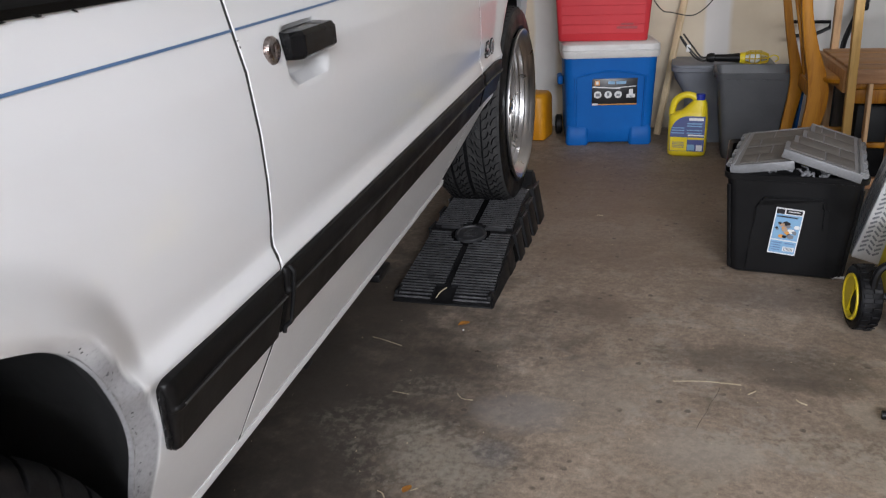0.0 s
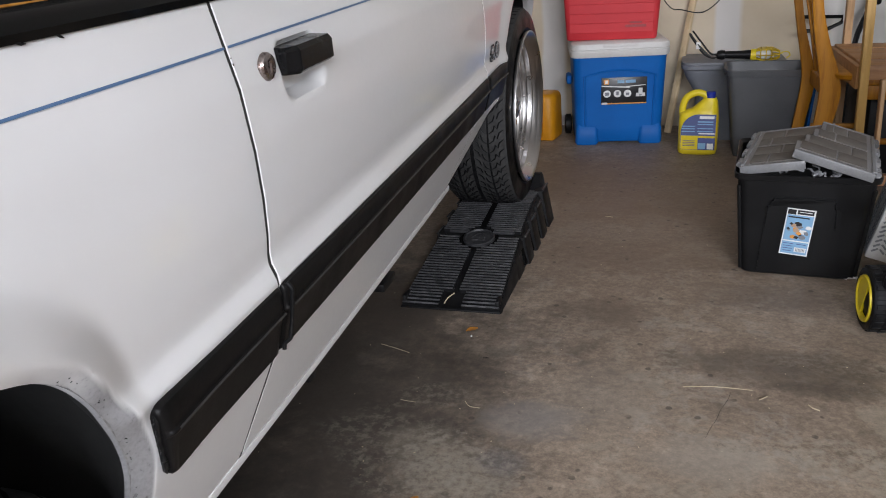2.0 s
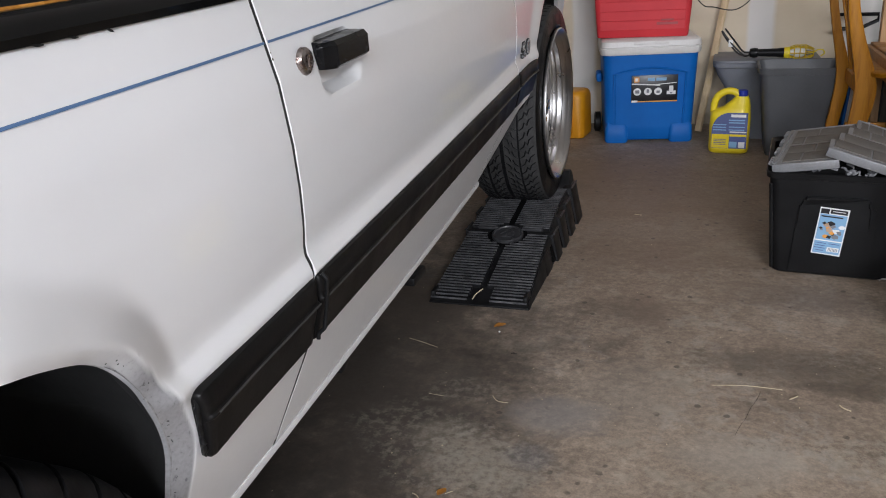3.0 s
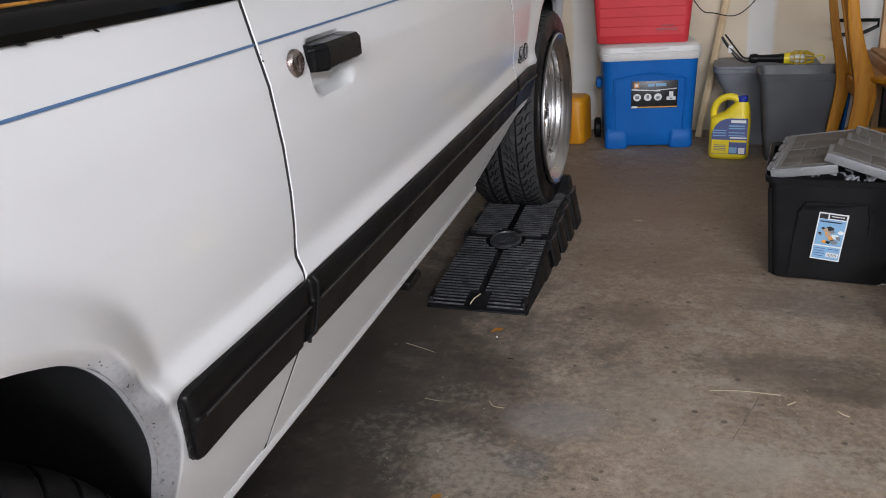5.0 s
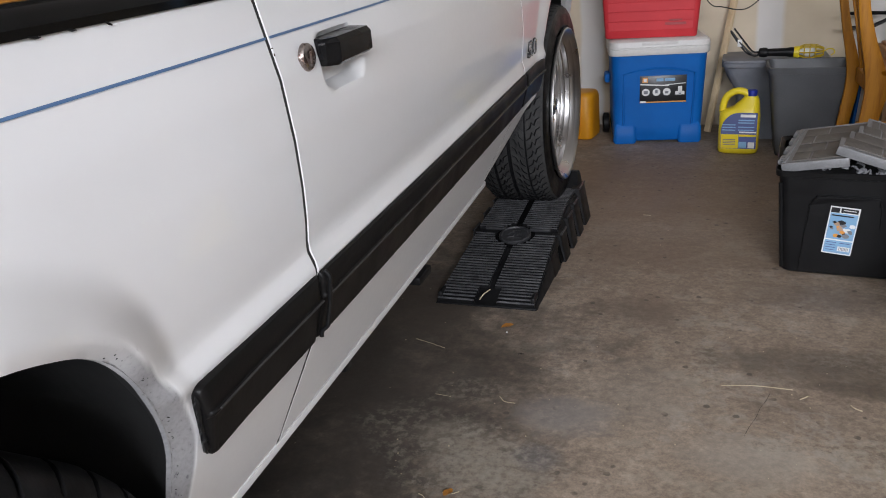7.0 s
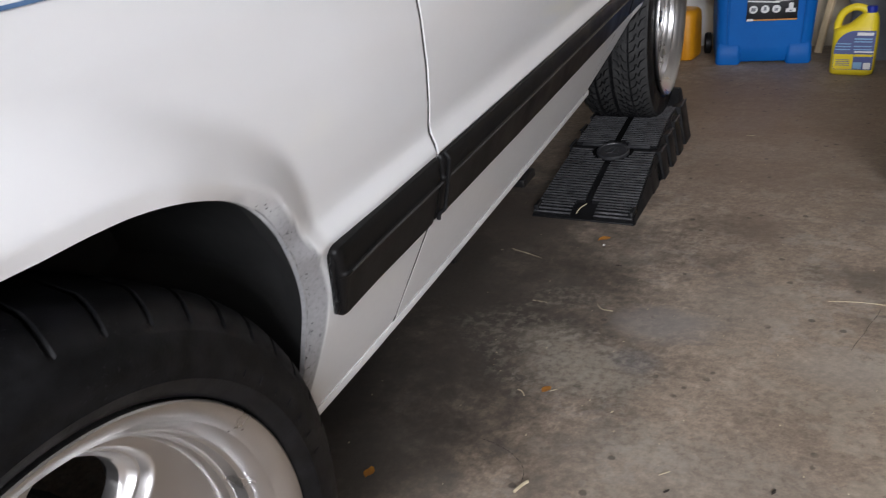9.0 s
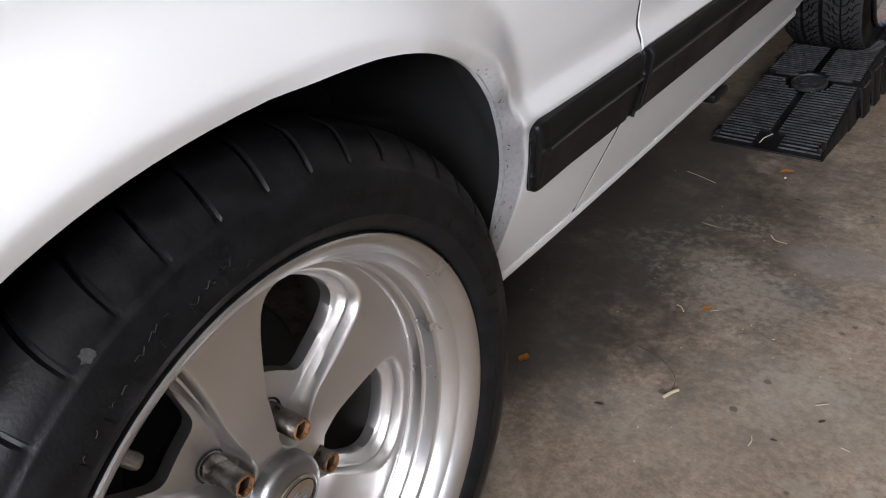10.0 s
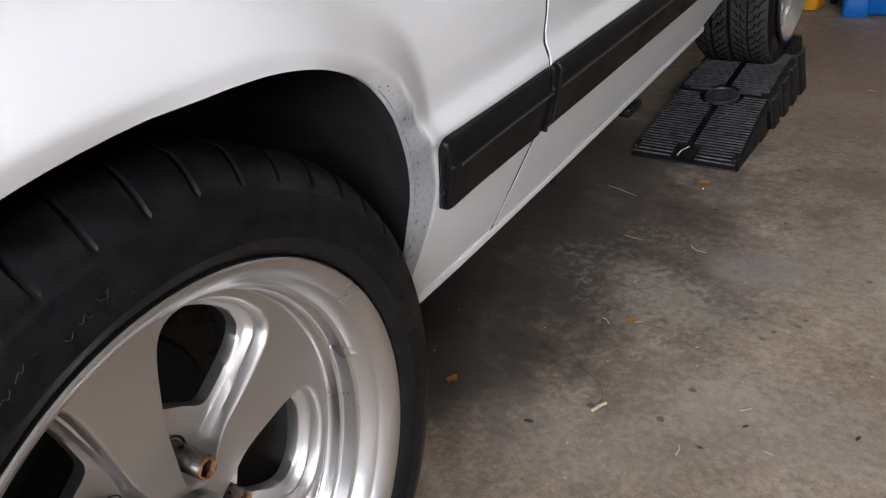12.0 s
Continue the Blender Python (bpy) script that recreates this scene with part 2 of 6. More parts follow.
def car_white(name, worn=False):
    m, nt, b = material(name, (0.70, 0.71, 0.715), 0.32, 0, 0.6)
    v = coords(nt)
    big, dust = noise_tex(nt, v, 3.5, 4), noise_tex(nt, v, 90, 3)
    c = ramp(nt, big, [(0.3, (0.725, 0.73, 0.732)), (0.7, (0.745, 0.75, 0.752))])
    if worn:
        # grey on the turned-in edge: scuffs, with the lip's shade painted in
        lip = nt.nodes.new("ShaderNodeAttribute")
        lip.attribute_name = "scuff"
        spots = ramp(nt, noise_tex(nt, v, 210, 3), [(0.40, (0.74,) * 3), (0.64, (0.81,) * 3), (0.70, (0.98,) * 3)])
        scuff_shade = math_node(nt, "MULTIPLY", lip.outputs["Fac"], spots)
        c = mix(nt, scuff_shade, c, (0.115, 0.115, 0.125))
    nt.links.new(c, b.inputs["Base Color"])
    nt.links.new(ramp(nt, dust, [(0.35, (0.28,) * 3), (0.7, (0.42,) * 3)]), b.inputs["Roughness"])
    b.inputs["Coat Roughness"].default_value = 0.085
    return m


def metal_polished(name, colour, rough):
    m, nt, b = material(name, colour, rough, 1.0)
    v = coords(nt)
    big = noise_tex(nt, v, 14, 4)
    nt.links.new(ramp(nt, big, [(0.3, tuple(c * 0.94 for c in colour)), (0.7, colour)]), b.inputs["Base Color"])
    nt.links.new(ramp(nt, big, [(0.3, (rough * 0.90,) * 3), (0.7, (rough * 1.12,) * 3)]), b.inputs["Roughness"])
    return m


PAINT = car_white("white_paint")
PAINT_WORN_SHADED = car_white("worn_shaded_white_paint", True)
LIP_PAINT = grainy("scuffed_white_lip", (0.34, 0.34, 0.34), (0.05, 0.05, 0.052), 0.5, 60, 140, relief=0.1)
RUBBER_TRIM = grainy("black_moulding", (0.0085, 0.0080, 0.0080), (0.0045, 0.0042, 0.0043), 0.42, 8, 160, relief=0.1, spec=0.14)
RIDGE_LIT = grainy("lit_ridge_rubber", (0.050, 0.048, 0.047), (0.022, 0.021, 0.020), 0.45, 30, 200, relief=0.05)
HANDLE_BLACK = grainy("handle_black", (0.0045, 0.0045, 0.005), (0.0025, 0.0025, 0.003), 0.20, 40, 200, relief=0.03, spec=0.22)
GLOSS_BLACK = grainy("gloss_black", (0.008, 0.008, 0.008), (0.005, 0.005, 0.005), 0.15, 8, 100, relief=0, spec=0.2)
def tyre_rubber():
    """Black rubber, unevenly glossy, with clusters of pale dust specks."""
    m, nt, b = material("tyre_rubber", (0.007, 0.007, 0.008), 0.55, 0, 0, 0.18)
    v = coords(nt)
    big, mid, fine = noise_tex(nt, v, 9, 5), noise_tex(nt, v, 40, 5), noise_tex(nt, v, 330, 3)
    c = ramp(nt, mid, [(0.35, (0.0032, 0.0032, 0.0035)), (0.65, (0.0090, 0.0090, 0.0102))])
    specks = ramp(nt, fine, [(0.63, (0, 0, 0)), (0.70, (1, 1, 1))])
    here = ramp(nt, noise_tex(nt, v, 17, 4), [(0.54, (0, 0, 0)), (0.66, (1, 1, 1))])
    c = mix(nt, math_node(nt, "MULTIPLY", mix(nt, 1.0, specks, here, "MULTIPLY"), 0.25), c, (0.10, 0.10, 0.105))
    nt.links.new(c, b.inputs["Base Color"])
    nt.links.new(ramp(nt, big, [(0.35, (0.32,) * 3), (0.65, (0.62,) * 3)]), b.inputs["Roughness"])
    bump(nt, b, math_node(nt, "ADD", math_node(nt, "MULTIPLY", mid, 0.7), math_node(nt, "MULTIPLY", fine, 0.3)), 0.45, 0.0015)
    return m


TYRE = tyre_rubber()
MUD = grainy("dried_mud", (0.034, 0.033, 0.033), (0.006, 0.006, 0.006), 0.8, 200, 420, relief=0.3)
DUSTY_TYRE = grainy("dusty_tyre_rubber", (0.050, 0.0495, 0.049), (0.022, 0.022, 0.022), 0.7, 25, 160, relief=0.25, spec=0.2)
LINER = grainy("wheel_liner", (0.020, 0.020, 0.020), (0.013, 0.013, 0.013), 0.75, 6, 80)
ALUMINIUM = metal_polished("brushed_aluminium", (0.60, 0.583, 0.570), 0.42)
POLISHED = metal_polished("polished_aluminium", (0.57, 0.562, 0.558), 0.29)
NUT_STEEL = grainy("stained_nut_steel", (0.30, 0.285, 0.26), (0.10, 0.075, 0.055), 0.33, 55, 240, metal=1.0)
STEEL = grainy("dull_steel", (0.34, 0.33, 0.31), (0.16, 0.14, 0.12), 0.4, 30, 200, metal=1.0)
RUST = grainy("rust", (0.24, 0.100, 0.024), (0.034, 0.013, 0.007), 0.7, 150, 420)
BARREL = grainy("dark_barrel", (0.050, 0.045, 0.040), (0.022, 0.020, 0.018), 0.7, 18, 140)
RUST_DARK = grainy("dark_rust", (0.040, 0.024, 0.016), (0.014, 0.009, 0.007), 0.8, 60, 300)
AMBER_GLINT = grainy("amber_reflection_streak", (0.55, 0.25, 0.035), (0.30, 0.12, 0.02), 0.3, 30, 200, relief=0)
BADGE = grainy("badge_chrome", (0.50, 0.50, 0.51), (0.30, 0.30, 0.31), 0.25, 40, 200, metal=0.7)
CAP_METAL = metal_polished("satin_cap_metal", (0.30, 0.30, 0.305), 0.38)
CHROME = metal_polished("worn_chrome", (0.55, 0.50, 0.46), 0.18)
LOCK = grainy("worn_lock_metal", (0.40, 0.36, 0.34), (0.13, 0.075, 0.06), 0.30, 90, 300, metal=0.9)
STRIPE = grainy("blue_stripe", (0.085, 0.165, 0.31), (0.065, 0.135, 0.26), 0.4, 20, 200, relief=0)
GLASS = material("tinted_glass", (0.010, 0.010, 0.010), 0.05, 0, 0.0, 0.22)[0]
RAMP_PLASTIC = grainy("ramp_plastic", (0.0085, 0.0085, 0.0095), (0.0045, 0.0045, 0.005), 0.5, 14, 90, relief=0.2, spec=0.35)
# pale rib tops: wear, plus the light they catch painted in
RIB_TOP_LIT = grainy("scuffed_lit_rib_plastic", (0.140, 0.140, 0.146), (0.034, 0.034, 0.037), 0.42, 34, 150, relief=0.2)
# near-black colour puts in the deep shade of the ramp's recesses
PIT_SHADE = grainy("hollow_shade_black", (0.0025, 0.0025, 0.0028), (0.0015, 0.0015, 0.0016), 0.8, 20, 90, relief=0, spec=0.1)
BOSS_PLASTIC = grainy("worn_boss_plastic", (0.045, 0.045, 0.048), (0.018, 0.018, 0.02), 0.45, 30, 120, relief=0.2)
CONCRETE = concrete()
DRYWALL = drywall()
# dark grey chosen so the unseen walls bounce little light onto the car
SIDE_WALL = grainy("low_bounce_grey_wall", (0.17, 0.165, 0.16), (0.13, 0.125, 0.12), 0.9, 2, 60)
CEILING_PAINT = grainy("ceiling_paint", (0.80, 0.79, 0.77), (0.76, 0.75, 0.73), 0.9, 2, 60)
BLUE = grainy("blue_plastic", (0.004, 0.125, 0.45), (0.003, 0.100, 0.38), 0.5, 5, 200, relief=0.06, spread=0.06, spec=0.2)
RED = grainy("red_plastic", (0.62, 0.045, 0.055), (0.54, 0.034, 0.044), 0.5, 5, 200, relief=0.06, spread=0.06, spec=0.25)
WHITE_PLASTIC = grainy("white_plastic", (0.72, 0.71, 0.69), (0.60, 0.585, 0.56), 0.45, 8, 160, relief=0.06)
YELLOW = grainy("yellow_plastic", (0.76, 0.60, 0.02), (0.66, 0.50, 0.015), 0.38, 8, 160, relief=0.05)
YELLOW_CAGE = grainy("yellow_cage_paint", (0.62, 0.44, 0.012), (0.46, 0.30, 0.01), 0.4, 20, 200, relief=0.05)
AMBER = grainy("amber_plastic", (0.68, 0.30, 0.008), (0.55, 0.22, 0.006), 0.42, 8, 160, relief=0.05)
GREY_BIN = grainy("grey_plastic", (0.080, 0.083, 0.088), (0.058, 0.060, 0.064), 0.5, 7, 160, relief=0.08)
GREY_TUB = grainy("pale_grey_plastic", (0.185, 0.195, 0.220), (0.145, 0.153, 0.174), 0.5, 7, 160, relief=0.08)
LID_GREY = grainy("lid_grey_plastic", (0.20, 0.203, 0.21), (0.110, 0.110, 0.112), 0.42, 9, 180, relief=0.08)
LID_DUSTY = grainy("dusty_lid_plastic", (0.135, 0.121, 0.107), (0.080, 0.071, 0.063), 0.65, 14, 120, relief=0.1)
BLACK_PLASTIC = grainy("black_plastic", (0.0075, 0.0075, 0.008), (0.0045, 0.0045, 0.005), 0.42, 7, 180, relief=0.08, spec=0.22)
OAK = wood("honey_oak", (0.40, 0.165, 0.006), (0.25, 0.088, 0.003), coat=0.0)
PINE = wood("pale_pine", (0.58, 0.37, 0.20), (0.44, 0.265, 0.13), 0.55)
PINE_YELLOW = wood("yellowed_pine", (0.47, 0.285, 0.085), (0.34, 0.195, 0.052), 0.5)
PINE_RAIL = wood("pine_rail", (0.38, 0.205, 0.105), (0.27, 0.135, 0.062), 0.55, 0)
SEAT_WOOD = wood("brown_seat_wood", (0.40, 0.205, 0.075), (0.28, 0.125, 0.042), 0.55, 0)
LUMBER = wood("raw_lumber", (0.66, 0.52, 0.33), (0.54, 0.40, 0.22), 0.7, 2, 0)
CLOTH = grainy("red_cloth", (0.20, 0.012, 0.02), (0.11, 0.006, 0.012), 0.9, 20, 400, relief=0.3)
CABLE = grainy("black_cable", (0.02, 0.02, 0.02), (0.012, 0.012, 0.012), 0.5, 20, 200)
LABEL_BLACK = material("label_black", (0.012, 0.012, 0.014), 0.35)[0]
LABEL_WHITE = material("label_white", (0.75, 0.75, 0.74), 0.4)[0]
LABEL_BLUE = material("label_blue", (0.21, 0.39, 0.58), 0.4)[0]
LABEL_VIOLET = material("label_violet", (0.075, 0.095, 0.22), 0.4)[0]
LABEL_TAN = material("label_tan", (0.45, 0.30, 0.20), 0.4)[0]
LABEL_NAVY = material("label_navy", (0.07, 0.09, 0.24), 0.4)[0]
LABEL_ORANGE = material("label_orange", (0.70, 0.30, 0.06), 0.4)[0]
LABEL_RED = material("label_red", (0.34, 0.030, 0.035), 0.4)[0]
CARTON = grainy("white_carton", (0.62, 0.62, 0.62), (0.52, 0.52, 0.53), 0.5, 6, 120)
CARTON_INK = material("carton_ink", (0.19, 0.20, 0.22), 0.6)[0]
CRACK = grainy("crack_dirt", (0.05, 0.04, 0.033), (0.03, 0.025, 0.02), 0.9, 20, 200)
LEAF = grainy("dry_leaf", (0.50, 0.22, 0.03), (0.32, 0.11, 0.015), 0.7, 90, 500)
STRAW = grainy("dry_straw", (0.62, 0.54, 0.38), (0.48, 0.40, 0.26), 0.8, 90, 500)
CLEAR_PLASTIC = grainy("crumpled_plastic", (0.35, 0.35, 0.36), (0.10, 0.10, 0.11), 0.25, 40, 300)
ASPHALT = grainy("driveway_concrete", (0.34, 0.32, 0.30), (0.26, 0.245, 0.23), 0.85, 2, 70)


# ---- mesh helpers ----
def mesh_of(name, bm, mat, smooth=True):
    bmesh.ops.recalc_face_normals(bm, faces=bm.faces)
    me = bpy.data.meshes.new(name)
    bm.to_mesh(me)
    bm.free()
    for p in me.polygons:
        p.use_smooth = smooth
    if smooth:
        me.set_sharp_from_angle(angle=radians(38))
    me.materials.append(mat)
    return me


def part(name, bm, mat, parent, label="", smooth=True):
    ob = new(name, mesh_of(name, bm, mat, smooth))
    ob.parent = parent
    if label:
        tagged(ob, label)
    return ob


def thing(name, m, label, category, group="", kind=""):
    ob = new(name)
    ob.empty_display_size = 0.05
    ob.matrix_world = m
    return tagged(ob, label, category, group, kind)


def single(name, bm, mat, m, label, category, group="", kind="", smooth=True):
    ob = new(name, mesh_of(name, bm, mat, smooth))
    ob.matrix_world = m
    return tagged(ob, label, category, group, kind)


def box(bm, c, s, bevel=0.0, m=None, segs=2):
    made = bmesh.ops.create_cube(bm, size=1.0)["verts"]
    t = Matrix.Translation(c) @ Matrix.Diagonal((*s, 1))
    bmesh.ops.transform(bm, matrix=t, verts=made)
    if bevel:
        es = list({e for v in made for e in v.link_edges})
        out = bmesh.ops.bevel(bm, geom=es, offset=bevel, segments=segs, profile=0.5, affect="EDGES")
        made = list({v for f in out["faces"] for v in f.verts} | {v for v in made if v.is_valid})
    if m is not None:
        bmesh.ops.transform(bm, matrix=m, verts=made)
    return bm


def a_box(c, s, bevel=0.0, m=None):
    return box(bmesh.new(), c, s, bevel, m)


def rings(bm, loops, closed=True, cap=True, loop_closed=False):
    """Skin a row of loops that have the same number of points."""
    vs = [[bm.verts.new(p) for p in lp] for lp in loops]
    n = len(vs[0])
    rows = len(vs)
    for i in range(rows if loop_closed else rows - 1):
        a, b = vs[i], vs[(i + 1) % rows]
        for j in range(n if closed else n - 1):
            k = (j + 1) % n
            bm.faces.new((a[j], a[k], b[k], b[j]))
    if cap and not loop_closed and closed:
        bm.faces.new(list(reversed(vs[0])))
        bm.faces.new(vs[-1])
    return vs


def rr(hx, hy, r, z, cx=0.0, cy=0.0, n=5):
    """A rounded rectangle as a loop at height z."""
    r = min(r, hx * 0.999, hy * 0.999)
    pts = []
    for qx, qy, a0 in ((1, 1, 0), (-1, 1, 90), (-1, -1, 180), (1, -1, 270)):
        for i in range(n):
            a = radians(a0 + 90 * i / (n - 1))
            pts.append((cx + qx * (hx - r) + r * math.cos(a), cy + qy * (hy - r) + r * math.sin(a), z))
    return pts


def loft(sections, n=5, cap=True, bm=None):
    """Sections of (z, hx, hy, r) or (z, hx, hy, r, cx, cy)."""
    bm = bm or bmesh.new()
    rings(bm, [rr(s[1], s[2], s[3], s[0], *(s[4:6] if len(s) > 4 else (0, 0)), n=n) for s in sections], cap=cap)
    return bm


def lathe(profile, n=48, axis="x", bm=None, cap=False, phase=0.0):
    """Turn (along, radius) pairs round an axis."""
    bm = bm or bmesh.new()
    loops = []
    for a, r in profile:
        lp = []
        for i in range(n):
            t = 2 * math.pi * i / n + phase
            u, w = r * math.cos(t), r * math.sin(t)
            lp.append({"x": (a, u, w), "y": (w, a, u), "z": (u, w, a)}[axis])
        loops.append(lp)
    rings(bm, loops, cap=cap)
    return bm


def tube(points, r, n=8, bm=None, flat=1.0, cap=True):
    """A round bar along points; r may be a list."""
    bm = bm or bmesh.new()
    pts = [Vector(p) for p in points]
    rs = r if isinstance(r, (list, tuple)) else [r] * len(pts)
    loops = []
    side = None
    for i, p in enumerate(pts):
        d = (pts[min(i + 1, len(pts) - 1)] - pts[max(i - 1, 0)]).normalized()
        if side is None:
            side = d.orthogonal().normalized()
        side = (side - d * side.dot(d)).normalized()
        up = d.cross(side)
        loops.append([p + side * rs[i] * math.cos(2 * math.pi * k / n) + up * rs[i] * flat * math.sin(2 * math.pi * k / n) for k in range(n)])
    rings(bm, loops, cap=cap)
    return bm


def smooth_line(points, steps=6):
    """A Catmull-Rom line through the points."""
    p = [Vector(q) for q in points]
    p = [p[0] * 2 - p[1]] + p + [p[-1] * 2 - p[-2]]
    out = []
    for i in range(1, len(p) - 2):
        for k in range(steps):
            t = k / steps
            a, b, c, d = p[i - 1], p[i], p[i + 1], p[i + 2]
            out.append(0.5 * ((2 * b) + (c - a) * t + (2 * a - 5 * b + 4 * c - d) * t * t + (3 * b - a - 3 * c + d) * t ** 3))
    out.append(p[-2])
    return out


def plate(outline, thick, plane="xz", bm=None, bevel=0.0):
    """A flat outline given thickness, starting at 0 towards minus y (xz) or plus z (xy)."""
    bm = bm or bmesh.new()
    if plane == "xz":
        loops = [[(x, 0, z) for x, z in outline], [(x, -thick, z) for x, z in outline]]
    elif plane == "yz":
        loops = [[(0, y, z) for y, z in outline], [(thick, y, z) for y, z in outline]]
    else:
        loops = [[(x, y, 0) for x, y in outline], [(x, y, thick) for x, y in outline]]
    rings(bm, loops)
    return bm


def lerp_table(table, v):
    if v <= table[0][0]:
        return table[0][1]
    for (a, fa), (b, fb) in zip(table, table[1:]):
        if v <= b:
            t = (v - a) / (b - a)
            return fa + (fb - fa) * t
    return table[-1][1]


def smoothstep(a, b, v):
    t = max(0.0, min(1.0, (v - a) / (b - a)))
    return t * t * (3 - 2 * t)


# ---- the garage ----
WALL_Y, DOOR_Y, LEFT_X, RIGHT_X, TOP = 4.00, -4.40, -2.60, 4.10, 2.65
MID_X, SPAN = (LEFT_X + RIGHT_X) / 2, RIGHT_X - LEFT_X + 0.25
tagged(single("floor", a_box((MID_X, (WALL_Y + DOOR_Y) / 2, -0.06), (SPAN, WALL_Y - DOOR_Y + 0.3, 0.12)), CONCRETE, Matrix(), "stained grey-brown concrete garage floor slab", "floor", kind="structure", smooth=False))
tagged(single("ground", a_box((0, DOOR_Y - 30.15, -0.07), (120, 60, 0.12)), ASPHALT, Matrix(), "pale driveway outside the open garage door", "ground", kind="structure", smooth=False))
single("wall_back", a_box((MID_X, WALL_Y + 0.075, TOP / 2), (SPAN, 0.15, TOP)), DRYWALL, Matrix(), "unpainted cream drywall with pale taped joints", "wall", kind="structure", smooth=False)
# unseen walls that close the room, dark to hold back fill light
single("wall_left", a_box((LEFT_X - 0.075, (WALL_Y + DOOR_Y) / 2, TOP / 2), (0.15, WALL_Y - DOOR_Y - 0.15, TOP)), SIDE_WALL, Matrix(), "unseen side wall of the garage, dark grey to cut bounced light", "wall", kind="structure", smooth=False)
single("wall_right", a_box((RIGHT_X + 0.075, (WALL_Y + DOOR_Y) / 2, TOP / 2), (0.15, WALL_Y - DOOR_Y - 0.15, TOP)), SIDE_WALL, Matrix(), "unseen side wall of the garage, dark grey to cut bounced light", "wall", kind="structure", smooth=False)
bm = bmesh.new()
box(bm, (LEFT_X + 0.10, DOOR_Y, TOP / 2), (0.45, 0.15, TOP))
box(bm, (RIGHT_X + 0.02, DOOR_Y, TOP / 2), (0.25, 0.15, TOP))
box(bm, (LEFT_X / 2 + RIGHT_X / 2 + 0.109, DOOR_Y, 2.40), (RIGHT_X - LEFT_X - 0.432, 0.15, 0.50))
single("wall_front", bm, SIDE_WALL, Matrix(), "unseen garage front wall round the open doorway, dark grey to cut bounce", "wall", kind="structure", smooth=False)
single("ceiling", a_box((MID_X, (WALL_Y + DOOR_Y) / 2, TOP + 0.06), (SPAN, WALL_Y - DOOR_Y + 0.3, 0.12)), CEILING_PAINT, Matrix(), "plain white painted garage ceiling", "ceiling", kind="structure", smooth=False)

# ---- the car ----
AXLE_Y, PITCH = -0.352, 2.65
car = thing("car", pose(0, AXLE_Y, 0, PITCH), "white two-door car with black side mouldings, nose up on ramps", "car")
HALF = 0.88
BASE = [(0.21, -0.100), (0.326, -0.078), (0.334, -0.070), (0.347, -0.066), (0.408, -0.045), (0.459, -0.028), (0.51, -0.016), (0.552, -0.008), (0.566, -0.002), (0.572, -0.003),
        (0.593, -0.0115), (0.604, -0.0115), (0.630, -0.0085), (0.677, -0.0070), (0.733, -0.009), (0.804, -0.017), (0.853, -0.029), (0.907, -0.042), (0.95, -0.060)]
ARCHES = {"rear": (0.07, 0.294, 2.41, 0.435, 2.45, 0.7175), "front": (2.553, 0.37, 2.5, 0.37, 2.5, 0.712)}


def arch_top(which, y):
    c, hr, nr, hl, nl, top = ARCHES[which]
    h, n = (hr, nr) if y >= c else (hl, nl)
    u = abs(y - c) / h
    if u >= 1:
        return None
    return 0.366 + (top - 0.366) * (1 - u ** n) ** (1 / n)


def arch_line(which, step=1):
    """The arch's edge, from the lower front corner over the crown to the rear."""
    c, hr, nr, hl, nl, top = ARCHES[which]
    pts = []
    if which == "rear":
        # the front side bows out most at half height and tucks back below
        front = [(0.338, 0.332), (0.356, 0.420), (0.3645, 0.478), (0.363, 0.508), (0.352, 0.543), (0.336, 0.577), (0.321, 0.608), (0.298, 0.641), (0.267, 0.666), (0.228, 0.6865), (0.1875, 0.7025), (0.147, 0.7120), (0.108, 0.7160), (c, top)]
        pts += [(p.x, p.y) for p in smooth_line([(y, z, 0.0) for y, z in front], 10)]
    else:
        for k in range(0, 45):
            q = (k / 44) ** 1.3 * math.pi / 2
            pts.append((c + hr * math.cos(q) ** (2 / nr) if k < 44 else c, 0.366 + (top - 0.366) * math.sin(q) ** (2 / nr)))
    for k in range(43, -1, -1):
        q = (k / 44) ** 1.3 * math.pi / 2
        pts.append((c - hl * math.cos(q) ** (2 / nl), 0.366 + (top - 0.366) * math.sin(q) ** (2 / nl)))
    return pts


def spread(a, b, n, power=1.0):
    return [a + (b - a) * (i / n) ** power for i in range(n + 1)]


LINES = {w: arch_line(w) for w in ARCHES}


def arch_gap(which, y, z):
    """How far a point of the flank lies from the arch's edge."""
    line = LINES[which]
    if not (line[-1][0] - 0.2 < y < line[0][0] + 0.30):
        return 9.0
    best = 9.0
    for (ay, az), (by, bz) in zip(line, line[1:]):
        vy, vz = by - ay, bz - az
        t = min(1.0, max(0.0, ((y - ay) * vy + (z - az) * vz) / (vy * vy + vz * vz + 1e-12)))
        d = (y - ay - t * vy) ** 2 + (z - az - t * vz) ** 2
        best = min(best, d) if best < 9.0 else d
    return math.sqrt(best)


def plan_x(y):
    if y > 0.5:
        return -0.036 * ((y - 0.5) / 1.437) ** 1.25 if y < 2.7 else -0.036 * (2.2 / 1.437) ** 1.25 - 0.75 * (y - 2.7) ** 2
    if y < 0.0:
        return -0.06 * y * y
    return 0.0


HY, HZ = 0.824, 0.826


